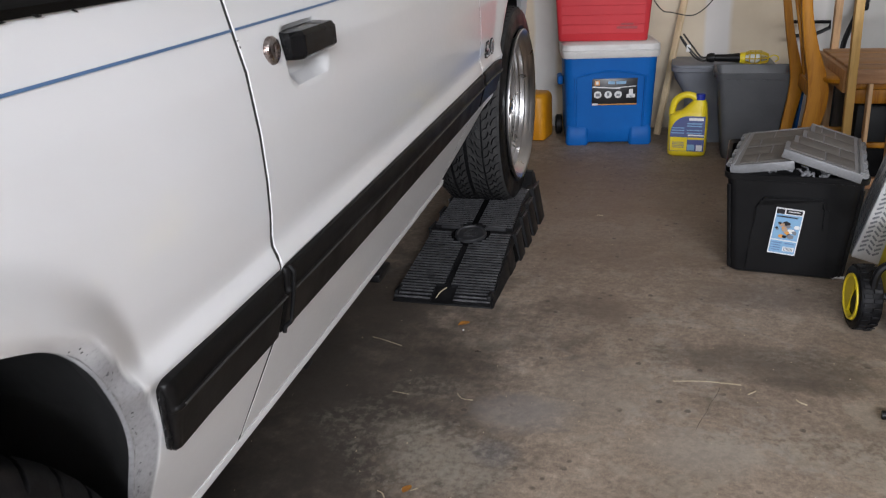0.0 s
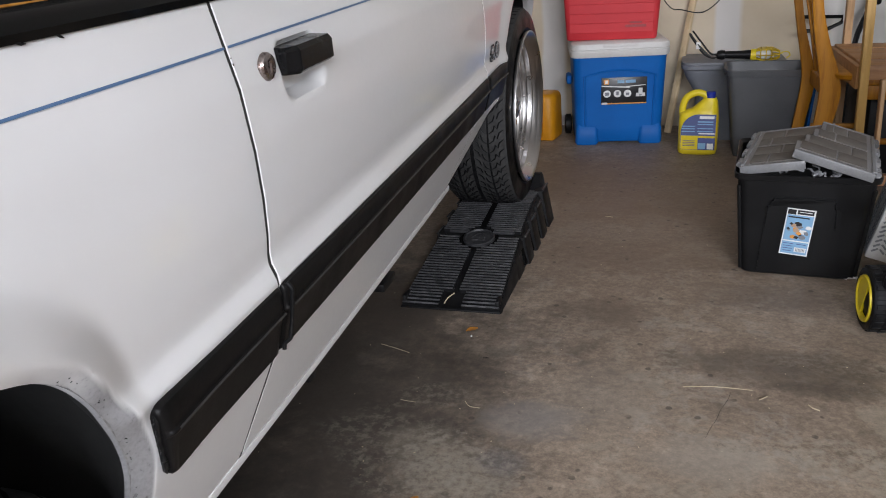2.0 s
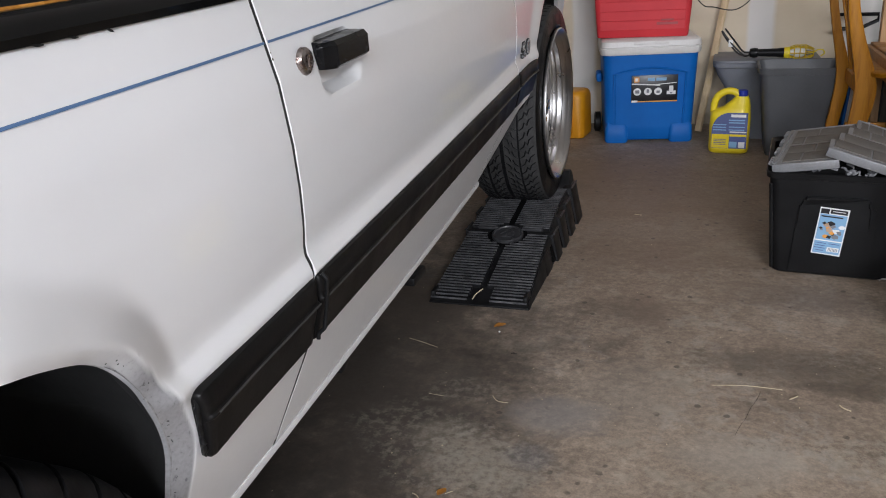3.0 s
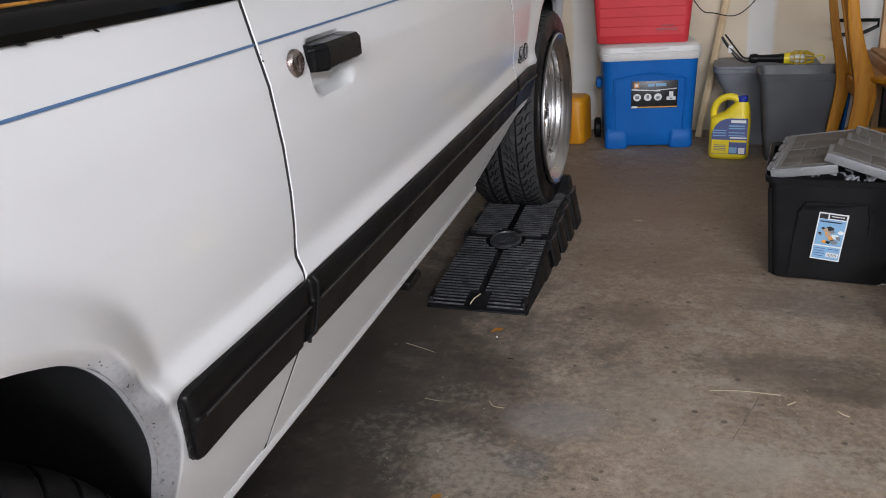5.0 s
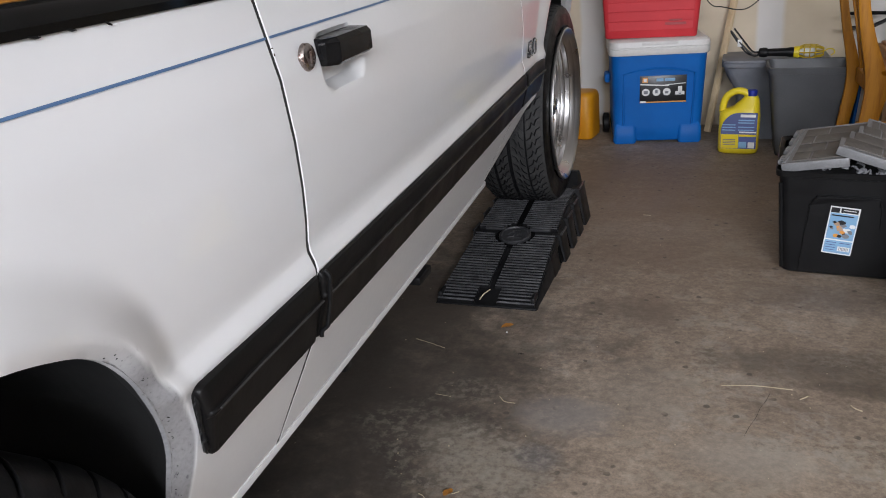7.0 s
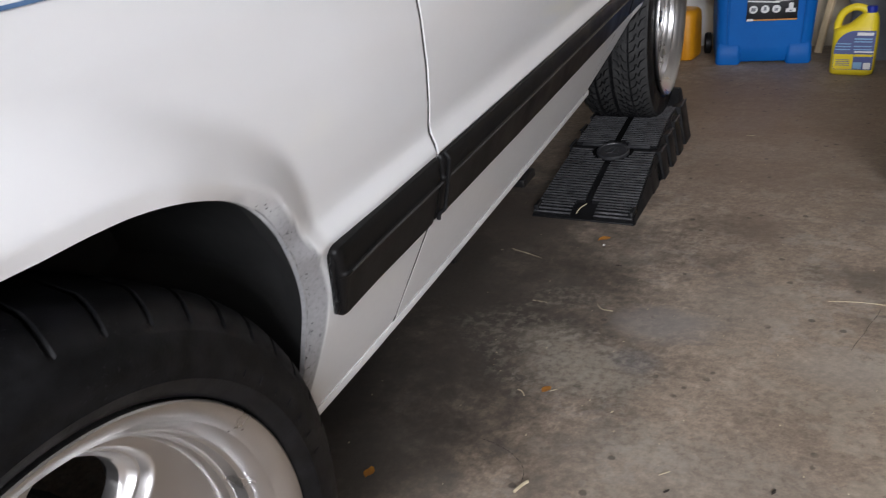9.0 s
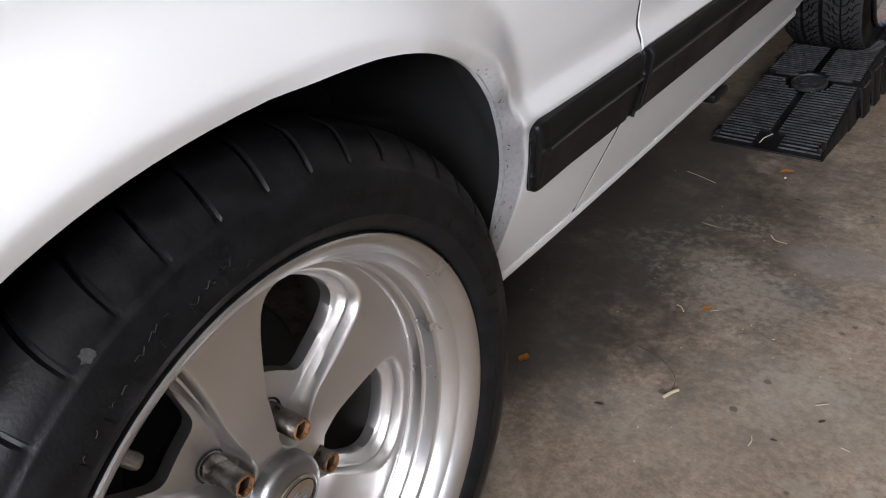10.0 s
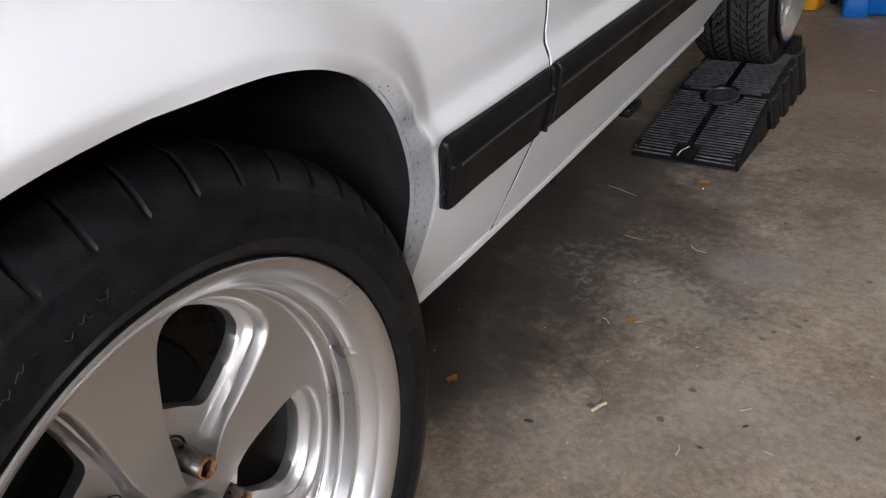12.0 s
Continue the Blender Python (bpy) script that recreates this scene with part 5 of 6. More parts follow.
    part("front_lip", bm, RAMP_PLASTIC, r)
    # buttresses on the flanks
    for s in (-1, 1):
        for y, w, out_ in ((0.30, 0.09, 0.004), (0.43, 0.085, 0.014), (0.555, 0.080, 0.016), (0.68, 0.085, 0.016), (0.82, 0.110, 0.016)):
            z = deck(y) - 0.004
            bm = bmesh.new()
            base = 0.152 + 0.004 * min(1, y / 0.8) + out_ * 0.8
            top = 0.150 - 0.033 * min(1, z / 0.2) + out_
            rings(bm, [[(s * (base - 0.03), yy, 0.0), (s * base * k, yy, 0.0), (s * top * k, yy, z), (s * (top - 0.03), yy, z)] for yy, k in ((y - w / 2, 0.985), (y - w / 2 + 0.006, 1.0), (y + w / 2 - 0.006, 1.0), (y + w / 2, 0.985))])
            part("buttress", bm, RAMP_PLASTIC, r)
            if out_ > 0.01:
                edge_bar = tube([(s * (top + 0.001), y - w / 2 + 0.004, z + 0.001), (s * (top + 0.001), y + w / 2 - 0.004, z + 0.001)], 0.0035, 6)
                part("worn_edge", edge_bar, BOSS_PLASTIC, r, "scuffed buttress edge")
        # solid dark blocks paint the shade between the buttresses
        for y in (0.368, 0.492, 0.617, 0.75):
            z = deck(y) * 0.82
            bm = bmesh.new()
            rings(bm, [[(s * 0.130, yy, 0.010), (s * 0.1585, yy, 0.010), (s * (0.1535 - 0.033 * min(1, z / 0.2)), yy, z), (s * 0.110, yy, z)] for yy in (y - 0.016, y + 0.016)])
            part("side_slot_shade", bm, PIT_SHADE, r, "near-black block painted as the shade between buttresses")
    return r


ramp_a = make_ramp(-0.152, 1.444)
copy_thing(ramp_a, pose(-1.62, 1.444, 0))

# ---- coolers by the back wall ----
def wedge_label(parent, pieces, name="label_print"):
    """Flat prints lying on the front face y = const of a thing."""
    for nm, mat, rects, lift in pieces:
        for x, z, w, h, y, *a in rects:
            part(nm, a_box((0, 0, 0), (w, 0.0012, h), 0, Matrix.Translation((x, y - lift, z)) @ Matrix.Rotation(radians(a[0] if a else 0), 4, "Y")), mat, parent, smooth=False)


cooler = thing("blue_cooler", pose(0.126, 3.742, 0, 0, 0, 10.0), "blue wheeled cube cooler with white lid and black label", "cooler")
D = 0.200
bm = loft([(0.012, 0.208, D - 0.016, 0.04), (0.022, 0.216, D - 0.008, 0.045), (0.09, 0.220, D - 0.004, 0.045), (0.44, 0.232, D + 0.006, 0.045), (0.462, 0.234, D + 0.008, 0.045)])
cooler_body = part("cooler_body", bm, BLUE, cooler, "blue plastic cooler tub")
for s in (-1, 1):
    bm = loft([(0.0, 0.052, 0.022, 0.018), (0.012, 0.060, 0.026, 0.02), (0.085, 0.057, 0.024, 0.02), (0.108, 0.046, 0.008, 0.006)])
    part("foot", bm, BLUE, cooler).location = (s * 0.160, -D + 0.019, 0.0)
bm = bmesh.new()
arc = [(-0.168, 0.10)] + [(-0.175 + 0.35 * i / 12, 0.365 + 0.030 * math.sin(math.pi * i / 12)) for i in range(13)] + [(0.168, 0.10)]
tube([(x, -D - 0.001 - 0.010 * (z - 0.1) / 0.36, z) for x, z in arc], 0.006, 6, bm)
part("moulded_arch", bm, BLUE, cooler)
lid = part("lid", loft([(0.462, 0.242, D + 0.016, 0.05), (0.470, 0.246, D + 0.020, 0.05), (0.494, 0.246, D + 0.020, 0.05), (0.496, 0.243, D + 0.017, 0.05), (0.500, 0.243, D + 0.017, 0.05), (0.503, 0.246, D + 0.020, 0.05), (0.528, 0.243, D + 0.016, 0.05), (0.540, 0.228, D + 0.002, 0.05), (0.542, 0.15, 0.12, 0.04)]), WHITE_PLASTIC, cooler, "white plastic lid")
part("lid_grip", a_box((0.0, -D - 0.021, 0.520), (0.17, 0.006, 0.012), 0.002), WHITE_PLASTIC, lid)
FY = -D - 0.0085
lab = part("label", a_box((0.022, FY + 0.001, 0.286), (0.226, 0.003, 0.140), 0.001), LABEL_BLACK, cooler, "black printed label with round pictures")
wedge_label(lab, [
    ("print_orange", LABEL_ORANGE, [(-0.066, 0.334, 0.026, 0.026, FY), (0.022, 0.2205, 0.226, 0.006, FY)], 0.0016),
    ("print_white", LABEL_WHITE, [(-0.066, 0.334, 0.014, 0.016, FY - 0.001), (-0.020, 0.3085, 0.14, 0.006, FY, 4), (0.080, 0.311, 0.10, 0.004, FY, -4), (-0.074, 0.222, 0.028, 0.010, FY)], 0.0018),
])
for x in (-0.062, -0.010, 0.040):
    t = lathe([(0, 0.0001), (0, 0.019), (0.001, 0.019), (0.001, 0.0001)], 20, "y")
    bmesh.ops.transform(t, matrix=Matrix.Translation((x, FY - 0.0025, 0.272)), verts=t.verts)
    part("round_picture", t, LABEL_WHITE, lab, "white round picture")
t = a_box((0.104, FY - 0.0015, 0.284), (0.020, 0.001, 0.030))
box(t, (0.104, FY - 0.0015, 0.264), (0.044, 0.001, 0.018))
part("cooler_picture", t, LABEL_WHITE, lab, "white cooler-shaped picture")
for x, z, w, h in ((-0.062, 0.272, 0.020, 0.016), (-0.010, 0.275, 0.012, 0.018), (0.040, 0.270, 0.016, 0.012), (0.104, 0.262, 0.012, 0.006)):
    part("picture_mark", a_box((x, FY - 0.0040, z), (w, 0.0008, h)), CARTON_INK, lab)


wedge_label(lab, [("print_bars", LABEL_BLUE, [(0.006, 0.3345, 0.034, 0.015, FY), (0.054, 0.3345, 0.050, 0.015, FY)], 0.0016)])
for s in (-1,):
    w = part("wheel", lathe([(-0.018, 0.001), (-0.018, 0.045), (-0.012, 0.056), (0.012, 0.056), (0.018, 0.045), (0.018, 0.001)], 28), BLACK_PLASTIC, cooler, "black plastic wheel")
    w.location = (s * 0.245, 0.10, 0.056)
for x in (-0.245,):
    part("side_handle", a_box((x, 0.0, 0.33), (0.030, 0.13, 0.05), 0.012), BLUE, cooler)
for x in (-0.075, 0.055):
    part("pull_rod", tube([(x, D + 0.004, 0.30), (x, D + 0.004, 0.75), (x, D + 0.004, 1.06)], 0.008, 10), BLACK_PLASTIC, cooler, "black telescopic pull rod")
part("pull_grip", tube([(-0.085, D + 0.004, 1.06), (0.065, D + 0.004, 1.06)], 0.012, 10), BLACK_PLASTIC, cooler)

cooler.scale = (1.0, 1.0, 0.965)
red = thing("red_cooler", pose(0.106, 3.712, 0.5245, 0, 0, 2.0), "small red cooler with white lid on the blue cooler", "cooler")
part("cooler_body", loft([(0.0, 0.218, 0.125, 0.02), (0.008, 0.222, 0.130, 0.022), (0.258, 0.240, 0.142, 0.022)]), RED, red, "red plastic cooler tub")
for k in range(5):
    z = 0.04 + 0.046 * k
    part("moulded_band", a_box((0, -0.1305 - 0.0465 * z, z + 0.018), (0.405 + 0.06 * z, 0.006, 0.0435), 0.0010), RED, red, smooth=False)
wedge_label(red, [("print_bars", LABEL_RED, [(0.12, 0.065, 0.10, 0.012, -0.140), (0.12, 0.082, 0.06, 0.008, -0.140)], 0.0006)])
rlid = part("lid", loft([(0.258, 0.248, 0.152, 0.025), (0.262, 0.250, 0.154, 0.026), (0.288, 0.250, 0.154, 0.026), (0.300, 0.242, 0.146, 0.026), (0.302, 0.18, 0.10, 0.02)]), WHITE_PLASTIC, red, "white plastic lid")
part("lid_handle", a_box((0.0, -0.06, 0.305), (0.15, 0.05, 0.012), 0.005), WHITE_PLASTIC, rlid)

# red cloth thrown over the back of the lid
bm = bmesh.new()
g = []
for i in range(17):
    row = []
    for j in range(13):
        u, v = i / 16 - 0.5, j / 12 - 0.5
        h = 0.05 * math.exp(-(u * 2.2) ** 2 - (v * 2.6) ** 2) + 0.020 * noise.noise(Vector((u * 7, v * 7, 2.0))) + 0.012
        x = 0.20 * u + 0.02 * noise.noise(Vector((v * 5, u * 4, 7.0)))
        y = 0.14 * v + 0.02 * noise.noise(Vector((u * 5, v * 4, 1.0)))
        drop = max(0.0, u - 0.22)
        row.append((x - drop * 0.06, y, max(h, 0.004) - drop * 0.32))
    g.append(row)
rings(bm, g, closed=False, cap=False)
cloth = single("cloth", bm, CLOTH, pose(0.285, 3.775, 0.822, 0, 0, 10), "crumpled dark red cloth on the cooler lid", "cloth")
mod = cloth.modifiers.new("thick", "SOLIDIFY")
mod.thickness = 0.003

# ---- jugs ----
def jug(name, m, mat, label, w=0.088, d=0.055, h=0.27, cap=None, low=False):
    j = thing(name, m, label, "jug")
    shoulders = [(h * 0.62, w, d, 0.034), (h * 0.72, w * 0.97, d * 0.97, 0.034), (h * 0.80, w * 0.66, d * 0.80, 0.034, w * 0.30, 0), (h * 0.93, w * 0.42, d * 0.55, 0.025, w * 0.48, 0), (h * 0.985, w * 0.30, d * 0.48, 0.022, w * 0.52, 0)]
    if low:
        shoulders = [(h * 0.74, w * 0.98, d * 0.98, 0.05), (h * 0.80, w * 0.94, d * 0.92, 0.05), (h * 0.835, w * 0.84, d * 0.80, 0.045), (h * 0.845, w * 0.60, d * 0.55, 0.03)]
    part("jug_body", loft([(0.0, w - 0.012, d - 0.010, 0.03), (0.006, w - 0.003, d - 0.003, 0.032), (0.02, w, d, 0.034)] + shoulders), mat, j)
    hx = [(-w * 0.80, 0, h * 0.60), (-w * 0.86, 0, h * 0.78), (-w * 0.70, 0, h * 0.96), (-w * 0.30, 0, h * 1.055), (w * 0.15, 0, h * 1.05), (w * 0.52, 0, h * 0.95)]
    if low:
        hx = [(-w * 0.92, 0, h * 0.10), (-w * 1.08, 0, h * 0.22), (-w * 1.14, 0, h * 0.50), (-w * 1.08, 0.004, h * 0.74), (-w * 0.95, 0.020, h * 0.90), (-w * 0.72, 0.042, h * 1.00), (-w * 0.45, 0.050, h * 0.97), (-w * 0.30, 0.045, h * 0.84)]
    part("jug_handle", tube(smooth_line(hx, 6), 0.0165, 10), mat, j)
    if cap:
        part("cap", lathe([(h * 0.985, 0.020), (h * 0.985, 0.0225), (h * 1.075, 0.0225), (h * 1.085, 0.019), (h * 1.085, 0.001)], 24, "z"), cap, j, "blue screw cap").location = (w * 0.54, 0, 0)
    return j


BLUE_CAP = grainy("blue_cap", (0.012, 0.03, 0.30), (0.01, 0.02, 0.22), 0.4)
jug_a = jug("coolant_jug", pose(0.549, 3.385, 0, 0, 0, -6), YELLOW, "yellow plastic coolant jug with blue and yellow label", cap=BLUE_CAP, h=0.272, w=0.090)
JY = -0.0556
swept = [(-0.075, 0.027), (0.083, 0.027), (0.083, 0.197), (0.006, 0.197)] + [(0.006 - 0.081 * math.sin(radians(a)), 0.110 + 0.087 * math.cos(radians(a))) for a in range(10, 91, 10)]
bm = plate(swept, 0.002)
bmesh.ops.transform(bm, matrix=Matrix.Translation((0, JY + 0.001, 0)), verts=bm.verts)
jl = part("label", bm, LABEL_NAVY, jug_a, "blue and yellow printed label with a swept corner", smooth=False)
bm = plate([(x * 0.94 + 0.001, z * 0.94 + 0.006) for x, z in swept[2:] + [(-0.075, 0.100), (0.083, 0.100)]], 0.0006)
bmesh.ops.transform(bm, matrix=Matrix.Translation((0, JY - 0.0010, 0)), verts=bm.verts)
part("label_field", bm, LABEL_VIOLET, jl, smooth=False)
wedge_label(jl, [
    ("label_band", YELLOW, [(-0.034, 0.062, 0.078, 0.066, JY), (0.044, 0.090, 0.074, 0.010, JY)], 0.0012),
    ("print_white", LABEL_WHITE, [(0.042, 0.183, 0.066, 0.013, JY), (0.062, 0.045, 0.028, 0.028, JY), (0.044, 0.106, 0.074, 0.006, JY)], 0.0020),
    ("print_bars", LABEL_BLUE, [(0.036, 0.162, 0.070, 0.006, JY), (0.036, 0.150, 0.070, 0.005, JY), (-0.040, 0.140, 0.06, 0.004, JY), (-0.040, 0.128, 0.06, 0.004, JY), (-0.040, 0.115, 0.06, 0.004, JY), (0.036, 0.130, 0.07, 0.004, JY), (0.036, 0.116, 0.07, 0.004, JY), (0.024, 0.046, 0.034, 0.028, JY)], 0.0020),
    ("print_dark", LABEL_NAVY, [(-0.036, 0.070, 0.055, 0.003, JY), (-0.036, 0.062, 0.055, 0.003, JY), (-0.036, 0.054, 0.055, 0.003, JY), (-0.036, 0.046, 0.055, 0.003, JY)], 0.0020),
])
jug("oil_jug", pose(-0.243, 3.69, 0, 0, 0, 84), AMBER, "amber yellow plastic jug beside the blue cooler", w=0.100, d=0.076, h=0.295, low=True)

# ---- bins ----
gb = thing("waste_bin", pose(0.838, 3.425, 0, 0, 0, 0), "tall dark grey plastic waste bin", "bin")
bm = bmesh.new()
out = [(0.0, 0.125, 0.115, 0.025), (0.01, 0.130, 0.120, 0.028), (0.405, 0.172, 0.152, 0.03), (0.407, 0.181, 0.161, 0.032), (0.436, 0.184, 0.164, 0.032), (0.438, 0.180, 0.160, 0.03), (0.436, 0.174, 0.154, 0.03), (0.405, 0.168, 0.148, 0.03), (0.03, 0.126, 0.116, 0.026)]
loft(out, bm=bm)
part("bin_body", bm, GREY_BIN, gb)
gb.scale = (1.0, 1.0, 0.93)
for s in (-1, 1):
    part("rim_grip", a_box((s * 0.182, 0, 0.417), (0.012, 0.12, 0.030), 0.004), GREY_BIN, gb)
tub = thing("storage_tub", pose(0.702, 3.775, 0, 0, 0, 0), "pale grey flared plastic tub behind the waste bin", "tub")
part("tub_body", loft([(0.0, 0.165, 0.12, 0.03), (0.26, 0.172, 0.13, 0.03), (0.275, 0.178, 0.135, 0.04), (0.30, 0.190, 0.145, 0.05), (0.36, 0.222, 0.160, 0.06), (0.405, 0.236, 0.170, 0.06), (0.41, 0.245, 0.178, 0.06), (0.43, 0.247, 0.18, 0.06), (0.436, 0.242, 0.175, 0.06)]), GREY_TUB, tub)
part("tub_lid", loft([(0.436, 0.245, 0.178, 0.06), (0.446, 0.245, 0.178, 0.06), (0.450, 0.235, 0.168, 0.05)]), GREY_TUB, tub)
tub.scale = (1, 1, 0.89)
bm = a_box((0, 0, 0.16), (0.012, 0.20, 0.32), 0.003)
single("blue_board", bm, BLUE, pose(1.020, 3.46, 0.0, 0, 4, 0), "blue plastic board standing behind the bin", "board")

# caged work light
wl = thing("work_light", pose(0.765, 3.66, 0.427, 0, 0, -4), "yellow caged work light with a black handle on the tub", "work light")
part("grip", lathe([(-0.155, 0.010), (-0.150, 0.016), (-0.12, 0.018), (-0.05, 0.020), (-0.03, 0.023), (-0.012, 0.023)], 16), BLACK_PLASTIC, wl, "black rubber grip").location = (0.03, 0, 0)
part("collar", lathe([(0.015, 0.001), (0.015, 0.026), (0.035, 0.028), (0.040, 0.026), (0.040, 0.001)], 20), YELLOW, wl)
for k in range(8):
    a = 2 * math.pi * k / 8
    part("cage_wire", tube([(0.038, 0.024 * math.cos(a), 0.024 * math.sin(a)), (0.06, 0.034 * math.cos(a), 0.034 * math.sin(a)), (0.11, 0.034 * math.cos(a), 0.034 * math.sin(a)), (0.145, 0.018 * math.cos(a), 0.018 * math.sin(a))], 0.0028, 6), YELLOW_CAGE, wl)
for x, r in ((0.06, 0.034), (0.085, 0.035), (0.11, 0.034), (0.145, 0.018)):
    part("cage_ring", tube([(x, r * math.cos(2 * math.pi * k / 20), r * math.sin(2 * math.pi * k / 20)) for k in range(21)], 0.0026, 6), YELLOW_CAGE, wl)
part("hook", tube(smooth_line([(0.145, 0, 0.0), (0.165, 0, 0.012), (0.185, 0, 0.010), (0.192, 0, -0.006), (0.178, 0, -0.018)], 5), 0.003, 6), YELLOW, wl)
part("bulb", lathe([(0.04, 0.012), (0.05, 0.014), (0.07, 0.024), (0.095, 0.024), (0.108, 0.014), (0.112, 0.001)], 16), LABEL_WHITE, wl, "white bulb")
part("strain_relief", lathe([(-0.175, 0.006), (-0.170, 0.020), (-0.150, 0.024), (-0.135, 0.022), (-0.130, 0.012)], 16), BLACK_PLASTIC, wl, "ribbed black plug end").location = (0.03, 0, 0)
part("cord", tube(smooth_line([(-0.125, 0.01, 0.0), (-0.17, 0.015, 0.004), (-0.21, 0.01, 0.05), (-0.262, 0.0, 0.118)], 6), 0.0045, 6), CABLE, wl, "black power cord")
part("cord", tube(smooth_line([(-0.125, 0, 0.0), (-0.16, -0.01, -0.015), (-0.19, -0.02, 0.01), (-0.235, -0.01, 0.055), (-0.275, 0.0, 0.105), (-0.26, 0.01, 0.075), (-0.20, 0.01, 0.0), (-0.15, 0.02, -0.018)], 6), 0.0045, 6), CABLE, wl, "black power cord")
part("cord_tag", a_box((-0.232, -0.012, 0.048), (0.020, 0.004, 0.034), 0.001, Matrix()), LABEL_WHITE, wl)

# leaning stick and wall cables
def bar_between(a, b, w, d):
    a, b = Vector(a), Vector(b)
    v = b - a
    m = Matrix.Translation(a) @ v.to_track_quat("Z", "Y").to_matrix().to_4x4()
    bm = a_box((0, 0, v.length / 2), (w, d, v.length), 0.002)
    bmesh.ops.transform(bm, matrix=m, verts=bm.verts)
    return bm


single("lumber_stick", bar_between((0.400, 3.80, 0.004), (0.534, 3.975, 0.905), 0.034, 0.018), LUMBER, Matrix(), "raw pale lumber stick leaning on the wall", "lumber")
single("wall_cable", tube(smooth_line([(0.19, 3.40, 1.35), (0.200, 3.42, 1.10), (0.203, 3.42, 0.956), (0.242, 3.43, 0.885), (0.300, 3.45, 0.806), (0.388, 3.50, 0.680), (0.444, 3.60, 0.655), (0.547, 3.65, 0.637), (0.633, 3.70, 0.703), (0.697, 3.80, 0.816), (0.729, 3.85, 0.930), (0.735, 3.98, 1.20)], 6), 0.0027, 6), CABLE, Matrix(), "thin dark cable hanging in a loop before the wall", "cable", "wall cables")
single("wall_cable", tube(smooth_line([(0.815, 3.980, 1.155), (0.830, 3.980, 0.955), (0.875, 3.970, 0.855), (0.975, 3.960, 0.813), (1.075, 3.970, 0.820), (1.135, 3.980, 0.885), (1.155, 3.980, 1.155)], 6), 0.0027, 6), CABLE, Matrix(), "thin dark cable hanging on the wall", "cable", "wall cables")

# ---- black tote with a two-flap lid ----
tote = thing("storage_tote", pose(0.838, 2.052, 0, 0, 0, -5.0), "black storage tote with loose grey two-flap lid", "storage tote")
TD = 0.225
bm = loft([(0.0, 0.152, TD - 0.030, 0.025), (0.006, 0.159, TD - 0.022, 0.028), (0.20, 0.177, TD - 0.008, 0.028), (0.306, 0.185, TD, 0.028), (0.309, 0.194, TD + 0.009, 0.03), (0.325, 0.196, TD + 0.011, 0.03), (0.328, 0.193, TD + 0.008, 0.03), (0.318, 0.182, TD - 0.004, 0.028), (0.05, 0.160, TD - 0.03, 0.025)])
part("tote_body", bm, BLACK_PLASTIC, tote, "black plastic tub")


def tote_front(x, z):
    return -(TD - 0.022) - 0.080 * (z / 0.3) * 0.28


bm = bmesh.new()
prof = [(-0.112, 0.012), (-0.100, 0.205), (-0.100, 0.225), (-0.080, 0.230), (-0.078, 0.258), (0.078, 0.258), (0.080, 0.230), (0.100, 0.225), (0.100, 0.205), (0.112, 0.012)]
front = [(x, tote_front(x, z) - 0.006, z) for x, z in prof]
back = [(x, tote_front(x, z) + 0.006, z) for x, z in prof]
rings(bm, [back, front])
part("front_panel", bm, BLACK_PLASTIC, tote, "raised moulded front panel", smooth=False)
bm = bmesh.new()
plate_line = [(-0.098, 0.165), (-0.096, 0.228), (-0.083, 0.232), (-0.080, 0.256), (0.080, 0.256), (0.083, 0.232), (0.096, 0.228), (0.098, 0.165), (0.088, 0.165), (0.086, 0.248), (-0.086, 0.248), (-0.088, 0.165)]
rings(bm, [[(x, tote_front(x, z) + 0.002, z) for x, z in plate_line], [(x, tote_front(x, z) - 0.013, z) for x, z in plate_line]])
part("grip_rib", bm, BLACK_PLASTIC, tote, "raised black grip rib", smooth=False)
for sx in (-0.176, 0.176):
    part("corner_rib", tube([(sx * 0.90, tote_front(0, 0.01) + 0.014, 0.012), (sx * 1.02, tote_front(0, 0.29) + 0.010, 0.288)], 0.006, 8), BLACK_PLASTIC, tote)
lm = Matrix.Translation((-0.010, tote_front(0, 0.15) - 0.0122, 0.152)) @ Matrix.Rotation(radians(4.3), 4, "X") @ Matrix.Rotation(radians(5), 4, "Y") @ Matrix.Diagonal((0.92, 1, 1, 1))
tl = part("label", a_box((0, 0, 0), (0.084, 0.002, 0.150), 0.0), LABEL_WHITE, tote, "blue and white paper label", smooth=False)
tl.matrix_local = lm
wedge_label(tl, [
    ("label_field", LABEL_BLUE, [(0, 0.014, 0.077, 0.082, 0), (0, -0.051, 0.077, 0.040, 0)], 0.0012),
    ("label_dark", LABEL_BLACK, [(-0.027, 0.064, 0.024, 0.015, 0), (0.013, 0.065, 0.048, 0.013, 0), (-0.004, 0.048, 0.062, 0.004, 0)], 0.0016),
    ("label_bar", LABEL_NAVY, [(-0.020, -0.038, 0.030, 0.002, 0), (-0.020, -0.046, 0.028, 0.002, 0), (-0.020, -0.054, 0.030, 0.002, 0), (-0.020, -0.062, 0.024, 0.002, 0), (0.018, -0.038, 0.030, 0.002, 0)], 0.0016),
    ("label_white", LABEL_WHITE, [(0.018, -0.056, 0.034, 0.014, 0), (0.0, -0.029, 0.077, 0.003, 0), (0.013, 0.066, 0.036, 0.002, 0)], 0.0026),
    ("bar_code", CARTON_INK, [(0.006 + 0.004 * k, -0.056, 0.002, 0.010, 0) for k in range(7)], 0.0032),
])
rng = random.Random(77)
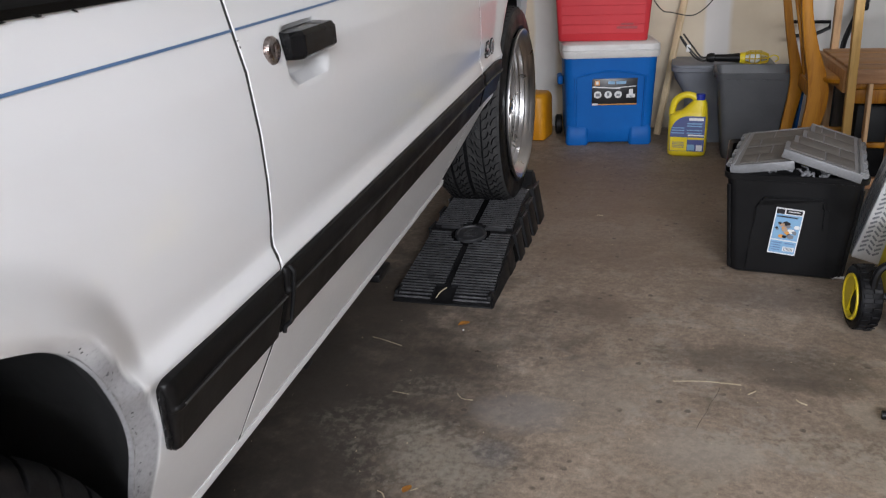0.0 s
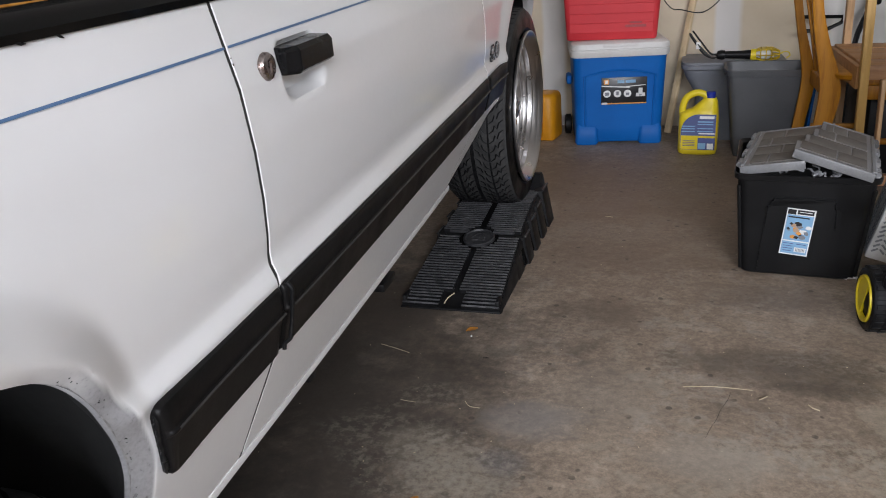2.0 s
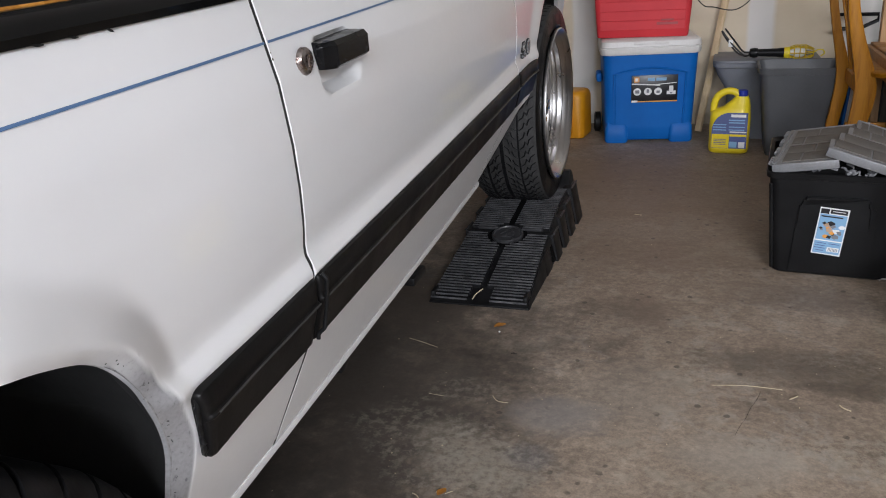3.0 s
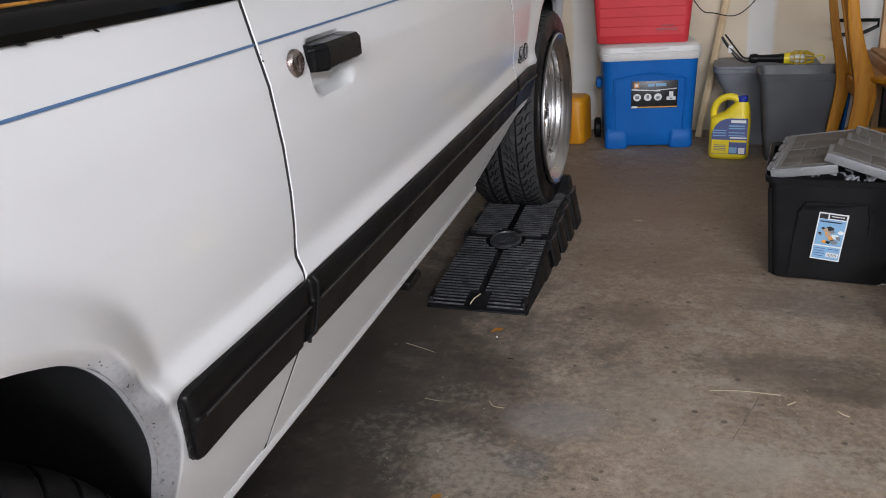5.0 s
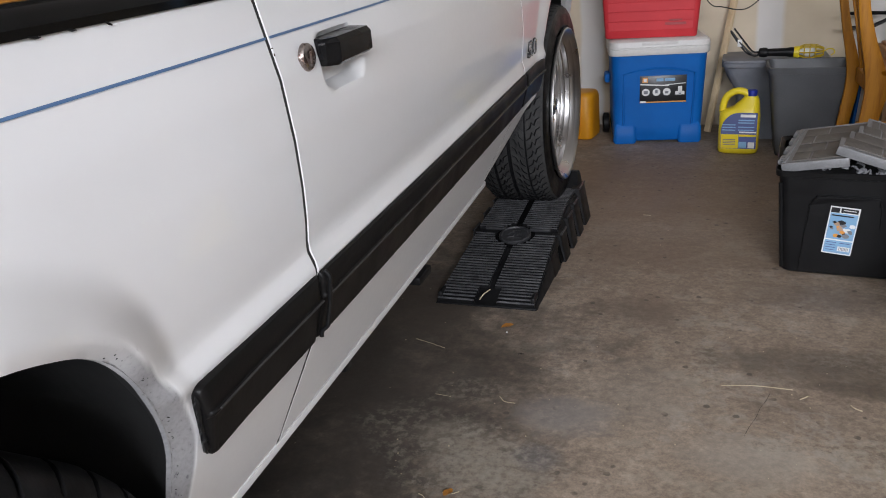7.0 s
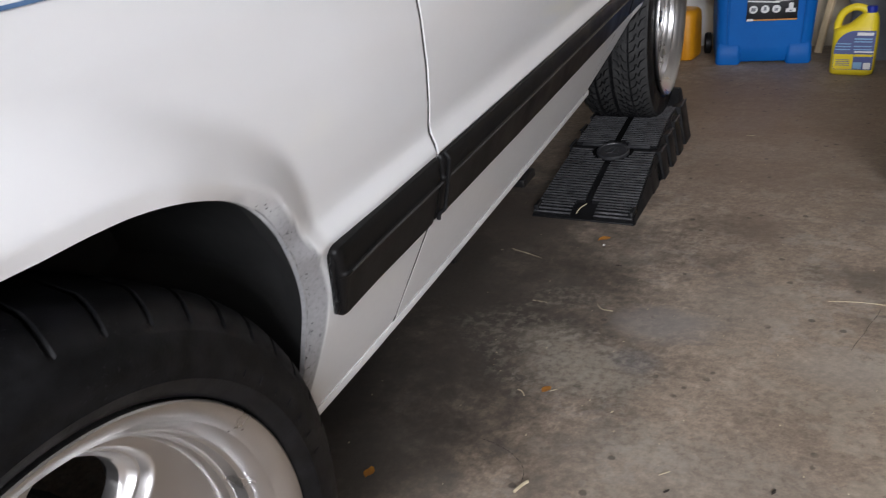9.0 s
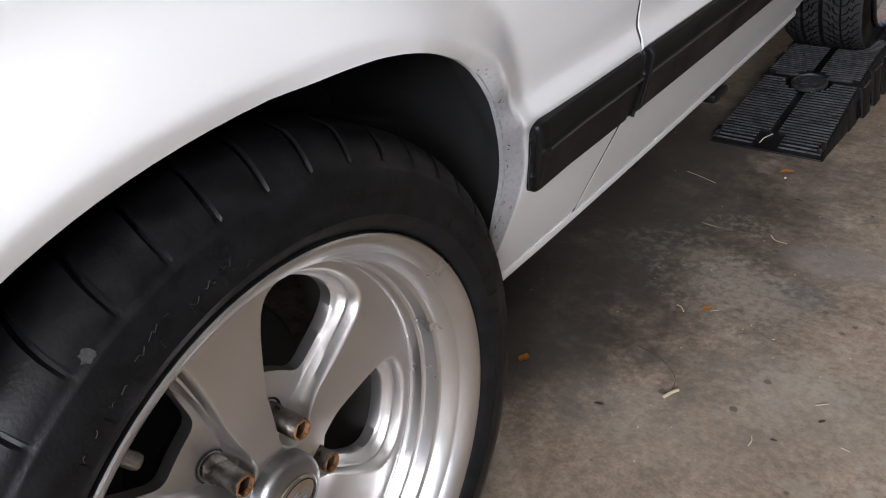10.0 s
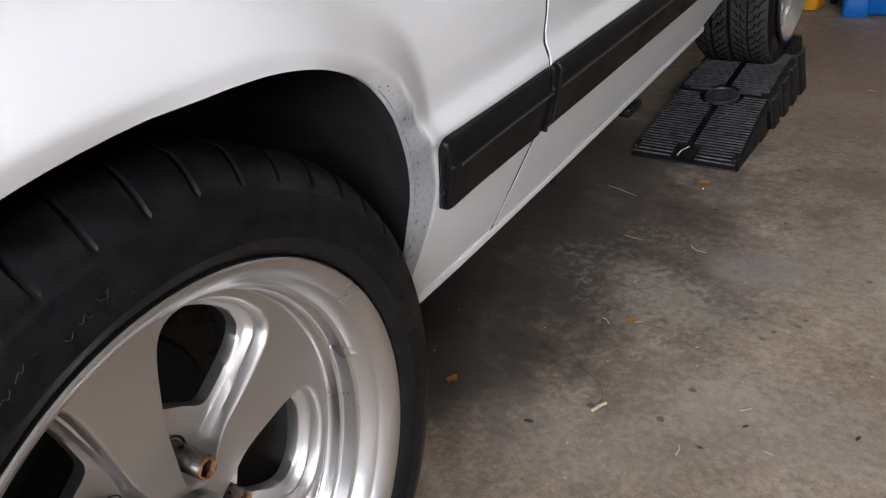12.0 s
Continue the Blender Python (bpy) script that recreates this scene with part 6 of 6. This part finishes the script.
for k in range(22):
    q, rad = rng.uniform(0, 360), 0.030 * math.sqrt(rng.random())
    n = rng.randint(4, 6)
    size = rng.uniform(0.005, 0.011)
    poly = [(rad * 1.2 * math.cos(radians(q)) + size * math.cos(2 * math.pi * j / n + q), 0.008 + rad * 0.85 * math.sin(radians(q)) + size * 0.7 * math.sin(2 * math.pi * j / n + q)) for j in range(n)]
    bm = plate(poly, 0.0004)
    bmesh.ops.transform(bm, matrix=Matrix.Translation((0, -0.0020 - 0.0002 * k, 0)), verts=bm.verts)
    part("picture_patch", bm, (LABEL_ORANGE, LABEL_WHITE, LABEL_BLACK, CARTON_INK, LABEL_BLACK, LABEL_TAN, CARTON_INK)[k % 7], tl, smooth=False)


def flap(side, tip, w, slide, turn, seam):
    """One half of the lid, hinged on the long side; seam holds the steps of its meeting edge, from the local front to the back."""
    bm = bmesh.new()
    e0, e1, e2, e3 = (w + q for q in seam)
    edge = [(0.0, -TD - 0.012), (e0, -TD - 0.012), (e0, -0.115), (e1, -0.100), (e1, -0.005), (e2, 0.010), (e2, 0.110), (e3, 0.125), (e3, TD + 0.012), (0.0, TD + 0.012)]
    inner = [(x, y, 0.0) for x, y in edge]
    top = [(x, y, 0.010) for x, y in edge]
    rings(bm, [inner, top])
    f = part("lid_flap", bm, LID_GREY, tote, "grey lid flap with a dusty raised field", smooth=False)
    # turned-down rims
    part("front_skirt", a_box((e0 / 2, -TD - 0.012, -0.001), (e0, 0.005, 0.026), 0.0018), LID_GREY, f)
    part("back_skirt", a_box((e3 / 2, TD + 0.012, -0.001), (e3, 0.005, 0.026), 0.0018), LID_GREY, f)
    part("side_rim", a_box((0.006, 0, 0.0115), (0.010, 2 * TD, 0.007), 0.002), LID_GREY, f)
    # dusty blocks in staggered courses, with narrow channels between them
    for k in range(4):
        y = (-0.1635, -0.0545, 0.0545, 0.1635)[k]
        cuts = [0.022, (0.085, 0.120, 0.070, 0.110)[k] * w / 0.206, (e0, e1, e2, e3)[k] - 0.010]
        for a, b in zip(cuts, cuts[1:]):
            part("raised_panel", a_box(((a + b) / 2, y + 0.004 * (-1) ** k, 0.0108), (b - a - 0.005, 0.101, 0.0040), 0.0016), LID_DUSTY, f, "dusty tan-grey raised block")
    for group in (-0.165, -0.045, 0.075, 0.190):
        for q in (-0.022, 0.0, 0.022):
            y = group + q
            part("hinge_knuckle", tube([(-0.007, y - 0.007, 0.006), (-0.007, y + 0.007, 0.006)], 0.0085, 8), LID_GREY, f)
            part("hinge_tab", a_box((0.002, y, 0.010), (0.022, 0.011, 0.008), 0.003), LID_GREY, f)
    a = math.atan2(tip, w)
    m = Matrix.Rotation(radians(turn), 4, "Z") @ Matrix.Translation((-side * 0.189 + slide, 0, 0.334)) @ (Matrix.Rotation(math.pi, 4, "Z") if side < 0 else Matrix())
    f.matrix_local = m @ Matrix.Rotation(-a, 4, "Y")


flap(1, 0.030, 0.176, 0.030, -5.5, (0.0, 0.020, 0.040, 0.060))
flap(-1, 0.060, 0.200, 0.0, -5.0, (-0.040, -0.020, 0.0, 0.020))
tote.scale = (1.0, 1.0, 0.98)
bm = bmesh.new()
rng = random.Random(5)
for k in range(26):
    x, y = rng.uniform(-0.10, 0.14), rng.uniform(-TD + 0.012, -TD + 0.07)
    z = 0.322 + rng.uniform(0, 0.022)
    pts = [(x, y, z)]
    for q in range(4):
        pts.append((pts[-1][0] + rng.uniform(-0.02, 0.02), pts[-1][1] + rng.uniform(-0.01, 0.02), z + rng.uniform(-0.010, 0.012)))
    tube(smooth_line(pts, 4), 0.004, 5, bm, flat=0.5)
part("crumpled_bags", bm, CLEAR_PLASTIC, tote, "crumpled grey plastic bags inside")

# ---- wooden chairs ----
def curved_post(line, w, d):
    """A shaped wooden post: line of (x, y, z, width factor)."""
    bm = bmesh.new()
    pts = smooth_line([p[:3] for p in line], 6)
    fs = smooth_line([(p[3], 0, 0) for p in line], 6)
    rings(bm, [[(p.x + sx * w * f.x, p.y + sy * d, p.z) for sx, sy in ((-0.5, -0.42), (-0.42, -0.5), (0.42, -0.5), (0.5, -0.42), (0.5, 0.42), (0.42, 0.5), (-0.42, 0.5), (-0.5, 0.42))] for p, f in zip(pts, fs)])
    return bm


chair = thing("oak_chair", pose(0.012, -0.10, 0), "honey oak dining chair with curved back posts", "chair", "wooden chairs")
part("back_post", curved_post([(1.000, 3.05, 0.0, 0.85), (1.006, 3.05, 0.20, 1.05), (1.024, 3.05, 0.36, 1.25), (1.012, 3.05, 0.46, 1.15), (0.974, 3.05, 0.60, 0.84), (0.945, 3.05, 0.75, 0.64), (0.934, 3.05, 0.95, 0.62), (0.94, 3.05, 1.10, 0.6)], 0.062, 0.030), OAK, chair, "curved honey oak back post")
part("back_post", curved_post([(0.940, 3.35, 0.0, 0.8), (0.962, 3.35, 0.20, 0.85), (0.980, 3.35, 0.36, 0.95), (0.970, 3.35, 0.46, 0.85), (0.932, 3.35, 0.62, 0.62), (0.899, 3.35, 0.80, 0.56), (0.870, 3.35, 0.97, 0.54), (0.865, 3.35, 1.10, 0.52)], 0.056, 0.030), OAK, chair, "curved honey oak back post")
for t in (0.35, 0.62):
    part("spindle", curved_post([(1.0 - 0.01 * t, 3.05 + 0.30 * t, 0.44, 0.4), (0.955, 3.05 + 0.30 * t, 0.65, 0.4), (0.915, 3.05 + 0.30 * t, 0.85, 0.4), (0.90, 3.05 + 0.30 * t, 1.08, 0.4)], 0.04, 0.014), OAK, chair)
part("crest_rail", a_box((0.90, 3.20, 1.09), (0.03, 0.34, 0.06), 0.01), OAK, chair)
part("seat", loft([(0.43, 0.17, 0.19, 0.05), (0.44, 0.20, 0.205, 0.06), (0.455, 0.205, 0.21, 0.06), (0.462, 0.195, 0.20, 0.05)]), OAK, chair).location = (1.235, 3.20, 0)
for y in (3.05, 3.35):
    part("front_leg", curved_post([(1.36, y, 0.0, 0.7), (1.36, y, 0.22, 1.0), (1.36, y, 0.435, 0.8)], 0.045, 0.04), OAK, chair)
for y in (3.05, 3.35):
    part("stretcher", a_box((1.18, y, 0.17), (0.34, 0.02, 0.025), 0.006), OAK, chair)
part("apron", a_box((0.997, 3.20, 0.40), (0.02, 0.28, 0.06), 0.004), OAK, chair)

bench = thing("pine_frame_chair", pose(0.012, -0.10, 0), "pale pine slatted armchair frame with brown seat boards", "chair", "wooden chairs")
part("front_post", bar_between((1.118, 2.86, 0.0), (1.088, 2.86, 1.02), 0.038, 0.030), PINE_YELLOW, bench, "yellowed pine upright")
part("back_post", bar_between((1.158, 3.58, 0.48), (1.148, 3.58, 1.12), 0.042, 0.030), PINE, bench, "pinkish pine upright")
part("arm_rail", a_box((1.46, 2.90, 0.800), (0.70, 0.024, 0.030), 0.004), PINE, bench)
part("arm_block", a_box((1.096, 3.02, 0.800), (0.034, 0.28, 0.034), 0.004), PINE_RAIL, bench)
for k in range(4):
    part("seat_board", a_box((1.50, 2.998 + 0.168 * k, 0.500 + 0.0015 * (k % 2)), (0.78, 0.165, 0.022), 0.004), SEAT_WOOD, bench, "orange-brown seat board")
part("front_board", a_box((1.50, 2.902, 0.4835), (0.80, 0.024, 0.056), 0.004), PINE_RAIL, bench, "pinkish pine seat front board")
part("seat_end", a_box((1.099, 3.255, 0.458), (0.020, 0.66, 0.090), 0.004), SEAT_WOOD, bench, "dark brown seat end")
part("inner_rail", a_box((1.48, 2.935, 0.440), (0.74, 0.016, 0.024), 0.003), OAK, bench)
part("lower_rail", a_box((1.48, 2.945, 0.397), (0.74, 0.022, 0.058), 0.004), OAK, bench)
for x in (1.177, 1.264, 1.351, 1.438, 1.525, 1.612):
    part("slat", bar_between((x + 0.012, 2.888, 0.02), (x, 2.888, 0.458), 0.044, 0.014), PINE, bench, "pale pine slat")
part("foot_rail", a_box((1.43, 2.90, 0.045), (0.66, 0.03, 0.045), 0.004), PINE_RAIL, bench)
part("back_leg", bar_between((1.162, 3.58, 0.0), (1.158, 3.58, 0.489), 0.04, 0.03), PINE, bench)

chair.scale = (1, 1, 0.955)
bench.scale = (1, 1, 0.955)

# dark folded stand behind the chairs
stand = thing("folded_stand", pose(0.012, -0.14, 0), "black folded metal stand against the wall", "stand")
part("strut", tube(smooth_line([(1.22, 3.86, 0.0), (1.25, 3.95, 0.45), (1.31, 4.02, 0.64), (1.34, 4.05, 0.80), (1.365, 4.06, 1.10)], 4), 0.017, 8, flat=0.6), BLACK_PLASTIC, stand, "black tubular strut")
part("rod", tube([(1.345, 3.98, 0.68), (1.42, 4.0, 0.90), (1.455, 4.02, 1.05)], 0.0035, 6), STEEL, stand)
part("knob", a_box((1.335, 4.00, 0.70), (0.04, 0.05, 0.09), 0.012), BLACK_PLASTIC, stand)
part("strap", tube(smooth_line([(1.52, 4.0, 1.05), (1.50, 3.98, 0.92), (1.55, 3.97, 0.88), (1.75, 3.97, 0.88)], 5), 0.006, 6), CABLE, stand)
part("bracket", tube([(1.00, 3.98, 0.608), (1.19, 3.98, 0.604), (1.188, 3.98, 0.575), (1.12, 3.98, 0.540), (1.00, 3.98, 0.535)], 0.0095, 6), BLACK_PLASTIC, stand, "black angled bracket")
stand.scale = (1, 1, 0.955)
part("foot", a_box((1.40, 3.84, 0.02), (0.25, 0.05, 0.04), 0.008), BLACK_PLASTIC, stand)
single("dark_crate", a_box((1.52, 3.30, 0.16), (0.62, 0.50, 0.32), 0.01), BLACK_PLASTIC, Matrix(), "black crate in shade under the chairs", "crate")

# ---- carton and pressure washer at the right ----
carton = thing("carton", pose(1.248, 1.91, 0.010, 0, 14, -6), "white printed carton leaning to one side", "carton")
part("carton_body", a_box((-0.13, 0, 0.40), (0.24, 0.16, 0.80), 0.006), CARTON, carton, "white cardboard box", smooth=False)
bm = bmesh.new()
for x0 in (-0.232, -0.212, -0.192, -0.125, -0.105, -0.085):
    for k in range(50):
        slant = Matrix.Translation((x0, -0.0805, 0.03 + 0.015 * k)) @ Matrix.Rotation(radians(38 if round(x0 * 1000) % 40 > 20 else -38), 4, "Y")
        box(bm, (0, 0, 0), (0.019, 0.001, 0.0055), m=slant)
tagged(part("carton_print", bm, CARTON_INK, carton, "rows of slanted grey print", smooth=False), kind="stuff")
bm = bmesh.new()
for y in (-0.055, -0.035, 0.02, 0.04):
    for k in range(50):
        slant = Matrix.Translation((-0.2505, y, 0.03 + 0.015 * k)) @ Matrix.Rotation(radians(38), 4, "X")
        box(bm, (0, 0, 0), (0.001, 0.019, 0.0055), m=slant)
tagged(part("carton_print", bm, CARTON_INK, carton, smooth=False), kind="stuff")
bm = bmesh.new()
rng = random.Random(17)
grid = [[(0.010 * (i - 2) + rng.uniform(-0.003, 0.003), 0.007 * (j - 1.5) + rng.uniform(-0.002, 0.002), 0.002 + rng.uniform(0, 0.009)) for j in range(4)] for i in range(5)]
rings(bm, grid, closed=False, cap=False)
single("paper_scrap", bm, LABEL_WHITE, pose(0.973, 1.844, 0, 0, 0, 35), "small crumpled white paper scrap on the floor", "paper", smooth=False)

washer = thing("pressure_washer", pose(0.936, 1.520, 0.0, 0, 0, 5), "yellow and black wheeled pressure washer", "pressure washer")


def small_wheel(x, y):
    w = new("wheel")
    w.parent = washer
    w.location = (x, y, 0.098)
    part("tyre", lathe([(0.004, 0.070), (0.0, 0.078), (0.003, 0.092), (0.012, 0.097), (0.052, 0.097), (0.062, 0.09), (0.065, 0.07), (0.06, 0.06)], 40), TYRE, w, "black knobbly tyre")
    bm = bmesh.new()
    for k in range(22):
        m = Matrix.Rotation(2 * math.pi * k / 22, 4, "X")
        box(bm, (0.020, 0, 0.0975), (0.024, 0.014, 0.004), 0.0012, m, 1)
        box(bm, (0.046, 0.014, 0.0975), (0.024, 0.014, 0.004), 0.0012, m, 1)
    part("tread_block", bm, TYRE, w)
    part("rim_ring", lathe([(0.010, 0.058), (-0.001, 0.060), (-0.004, 0.063), (-0.003, 0.070), (0.004, 0.072)], 40), YELLOW, w, "yellow rim ring")
    bm = bmesh.new()
    pts = [(0.0, 0.060 * math.cos(radians(a)), 0.060 * math.sin(radians(a))) for a in range(-70, 111, 10)] + [(0.0, -0.012, 0.02)]
    rings(bm, [pts, [(0.008, y, z) for _, y, z in pts]])
    part("rim_disc", bm, YELLOW, w, "yellow half disc")
    part("hub", lathe([(0.003, 0.001), (0.003, 0.018), (0.012, 0.058), (0.02, 0.06)], 24), BLACK_PLASTIC, w)
    return w


small_wheel(0.0, 0.0)
small_wheel(0.115, -0.06)
part("washer_body", loft([(0.06, 0.09, 0.12, 0.03), (0.12, 0.11, 0.14, 0.03), (0.22, 0.10, 0.13, 0.04), (0.30, 0.07, 0.10, 0.04)]), YELLOW, washer, "yellow plastic housing").location = (0.215, 0.02, 0)
part("axle", tube([(0.03, 0, 0.098), (0.22, -0.02, 0.098)], 0.012, 10), STEEL, washer)
part("carry_loop", tube(smooth_line([(0.16, -0.06, 0.150), (0.06, -0.07, 0.130), (0.035, -0.07, 0.160), (0.045, -0.07, 0.215), (0.09, -0.07, 0.235), (0.20, -0.06, 0.240)], 6), 0.011, 8), BLACK_PLASTIC, washer, "black tubular handle loop")
part("yellow_grip", loft([(0.26, 0.020, 0.02, 0.008), (0.28, 0.026, 0.024, 0.01), (0.42, 0.030, 0.026, 0.01, 0.03, 0.0), (0.44, 0.024, 0.02, 0.008, 0.034, 0.0)]), YELLOW, washer, "yellow upright grip").location = (0.100, -0.05, 0)
washer.scale = (0.86, 0.86, 0.86)
part("frame_tube", tube([(0.24, 0.02, 0.28), (0.26, 0.10, 0.60), (0.27, 0.14, 0.92)], 0.012, 8), BLACK_PLASTIC, washer)
single("hose_end", tube(smooth_line([(0.922, 1.060, 0.012), (0.96, 1.055, 0.014), (1.05, 1.04, 0.016), (1.25, 1.06, 0.016)], 5), [0.010] * 10 + [0.014] * 6, 10), BLACK_PLASTIC, Matrix(), "black rubber hose end on the floor", "hose")

# ---- litter on the floor ----
def leaf_mesh(seed):
    rng = random.Random(seed)
    bm = bmesh.new()
    g = []
    for i in range(7):
        u = i / 6
        half = 0.012 * math.sin(math.pi * min(0.97, u + 0.03)) ** 0.8 + 0.0006
        row = []
        for j in range(5):
            v = j / 4 - 0.5
            row.append((u * 0.038 - 0.019, 2 * v * half * 0.9, 0.002 + 0.006 * v * v + 0.003 * math.sin(u * 3 + seed) + 0.002 * rng.random()))
        g.append(row)
    rings(bm, g, closed=False, cap=False)
    return bm


def stick(points, r):
    return tube(smooth_line(points, 4), r, 5)


for k, (x, y, a, s) in enumerate(((-0.054, 1.327, 40, 0.95), (0.014, 0.615, 75, 0.75), (-0.198, 0.288, 100, 0.85))):
    o = single("leaf", leaf_mesh(k), LEAF, pose(x, y, 0.001, 0, 0, a) @ Matrix.Diagonal((s, s, s, 1)), "small dry orange leaf on the floor", "leaf", "dry leaves")
for pts, r in (
    ([(0.500, 1.130, 0.003), (0.57, 1.142, 0.004), (0.650, 1.143, 0.003)], 0.0014),
    ([(-0.276, 1.207, 0.003), (-0.23, 1.19, 0.004), (-0.184, 1.173, 0.003)], 0.0011),
    ([(0.020, 0.972, 0.003), (0.036, 0.952, 0.004), (0.061, 0.951, 0.003)], 0.0014),
    ([(0.762, 1.102, 0.003), (0.768, 1.088, 0.005), (0.782, 1.083, 0.003)], 0.0022),
    ([(0.662, 1.104, 0.003), (0.672, 1.110, 0.005), (0.680, 1.122, 0.003)], 0.0020),
    ([(0.053, 0.326, 0.004), (0.060, 0.342, 0.006), (0.066, 0.357, 0.004)], 0.0042),
    ([(-0.040, 0.598, 0.003), (-0.028, 0.592, 0.004), (-0.020, 0.582, 0.003)], 0.0016),
    ([(0.202, 0.318, 0.003), (0.206, 0.306, 0.004), (0.205, 0.294, 0.003)], 0.0018),
    ([(0.208, 2.346, 0.003), (0.221, 2.344, 0.004), (0.236, 2.342, 0.003)], 0.0016),
    ([(-0.13, 0.95, 0.003), (-0.09, 0.945, 0.004)], 0.0009),
    ([(0.262, 0.444, 0.003), (0.278, 0.458, 0.004)], 0.0014),
    ([(0.320, 0.367, 0.003), (0.333, 0.364, 0.004)], 0.0012),
    ([(0.022, 0.612, 0.003), (0.034, 0.621, 0.004)], 0.0012),
    ([(0.148, 0.583, 0.003), (0.152, 0.586, 0.004)], 0.0018),
):
    single("straw", stick(pts, r * 0.65), STRAW, Matrix(), "thin dry straw bit on the floor", "straw", "dry straw bits")
bm = bmesh.new()
rng = random.Random(3)
for k in range(170):
    x, y = rng.uniform(-0.45, 1.3), rng.uniform(0.1, 2.3)
    s = rng.uniform(0.0007, 0.0019)
    bmesh.ops.create_icosphere(bm, subdivisions=1, radius=s, matrix=Matrix.Translation((x, y, s * 0.4)) @ Matrix.Diagonal((1.0, rng.uniform(0.6, 2.0), 0.5, 1)))
single("grit", bm, STRAW, Matrix(), "fine pale grit scattered on the concrete", "grit", kind="stuff")

single("floor_crack", tube(smooth_line([(0.604, 1.128, 0.0005), (0.594, 1.090, 0.0005), (0.580, 1.052, 0.0005), (0.570, 1.012, 0.0005), (0.556, 0.972, 0.0005), (0.546, 0.936, 0.0005)], 4), [0.0002, 0.0004, 0.0005, 0.0004, 0.0006, 0.0003, 0.0004] * 3, 5), CRACK, Matrix(), "thin dark crack in the concrete floor", "crack", kind="structure")
for y, z, ln in ((1.20, 0.300, 0.07), (0.835, 0.308, 0.025)):
    bm = a_box((-0.098, y, z), (0.03, ln, 0.018), 0.004)
    part("underbody_bracket", bm, BLACK_PLASTIC, car, "dark bracket under the sill")

single("twig", stick([(-0.162, 1.428, 0.030), (-0.158, 1.452, 0.036), (-0.147, 1.486, 0.038)], 0.0018), STRAW, Matrix(), "short pale twig caught on the ramp edge", "twig")
single("pebble", a_box((0, 0, 0.002), (0.005, 0.004, 0.004), 0.0012), LABEL_WHITE, pose(-0.048, 1.295, 0, 0, 0, 20), "tiny white pebble on the concrete", "pebble")

single("floor_crack", tube(smooth_line([(-0.050, 0.438, 0.0005), (-0.020, 0.432, 0.0005), (0.010, 0.420, 0.0005), (0.033, 0.404, 0.0005), (0.050, 0.382, 0.0005), (0.056, 0.352, 0.0005)], 4), [0.0002] + [0.0003, 0.0005, 0.0004] * 6 + [0.0004, 0.0003, 0.0002], 5), CRACK, Matrix(), "short dark crack in the concrete floor", "crack", kind="structure")
for k, (x, y, w, a) in enumerate(((-0.028, 0.254, 0.016, 20), (0.28, 0.412, 0.012, 50), (0.232, 0.329, 0.010, 10), (0.436, 0.466, 0.014, 70), (0.019, 1.184, 0.014, 15))):
    rng = random.Random(40 + k)
    bm = bmesh.new()
    rings(bm, [[(w * (i / 4 - 0.5) + rng.uniform(-0.001, 0.001), w * 0.45 * (j / 3 - 0.5) * (1 - abs(i - 2) / 3) + rng.uniform(-0.0008, 0.0008), 0.0012 + rng.uniform(0, 0.0022)) for j in range(4)] for i in range(5)], closed=False, cap=False)
    single("dirt_crumb", bm, CRACK, pose(x, y, 0, 0, 0, a), "small dark dirt crumb on the concrete", "dirt", "dirt crumbs", smooth=False)
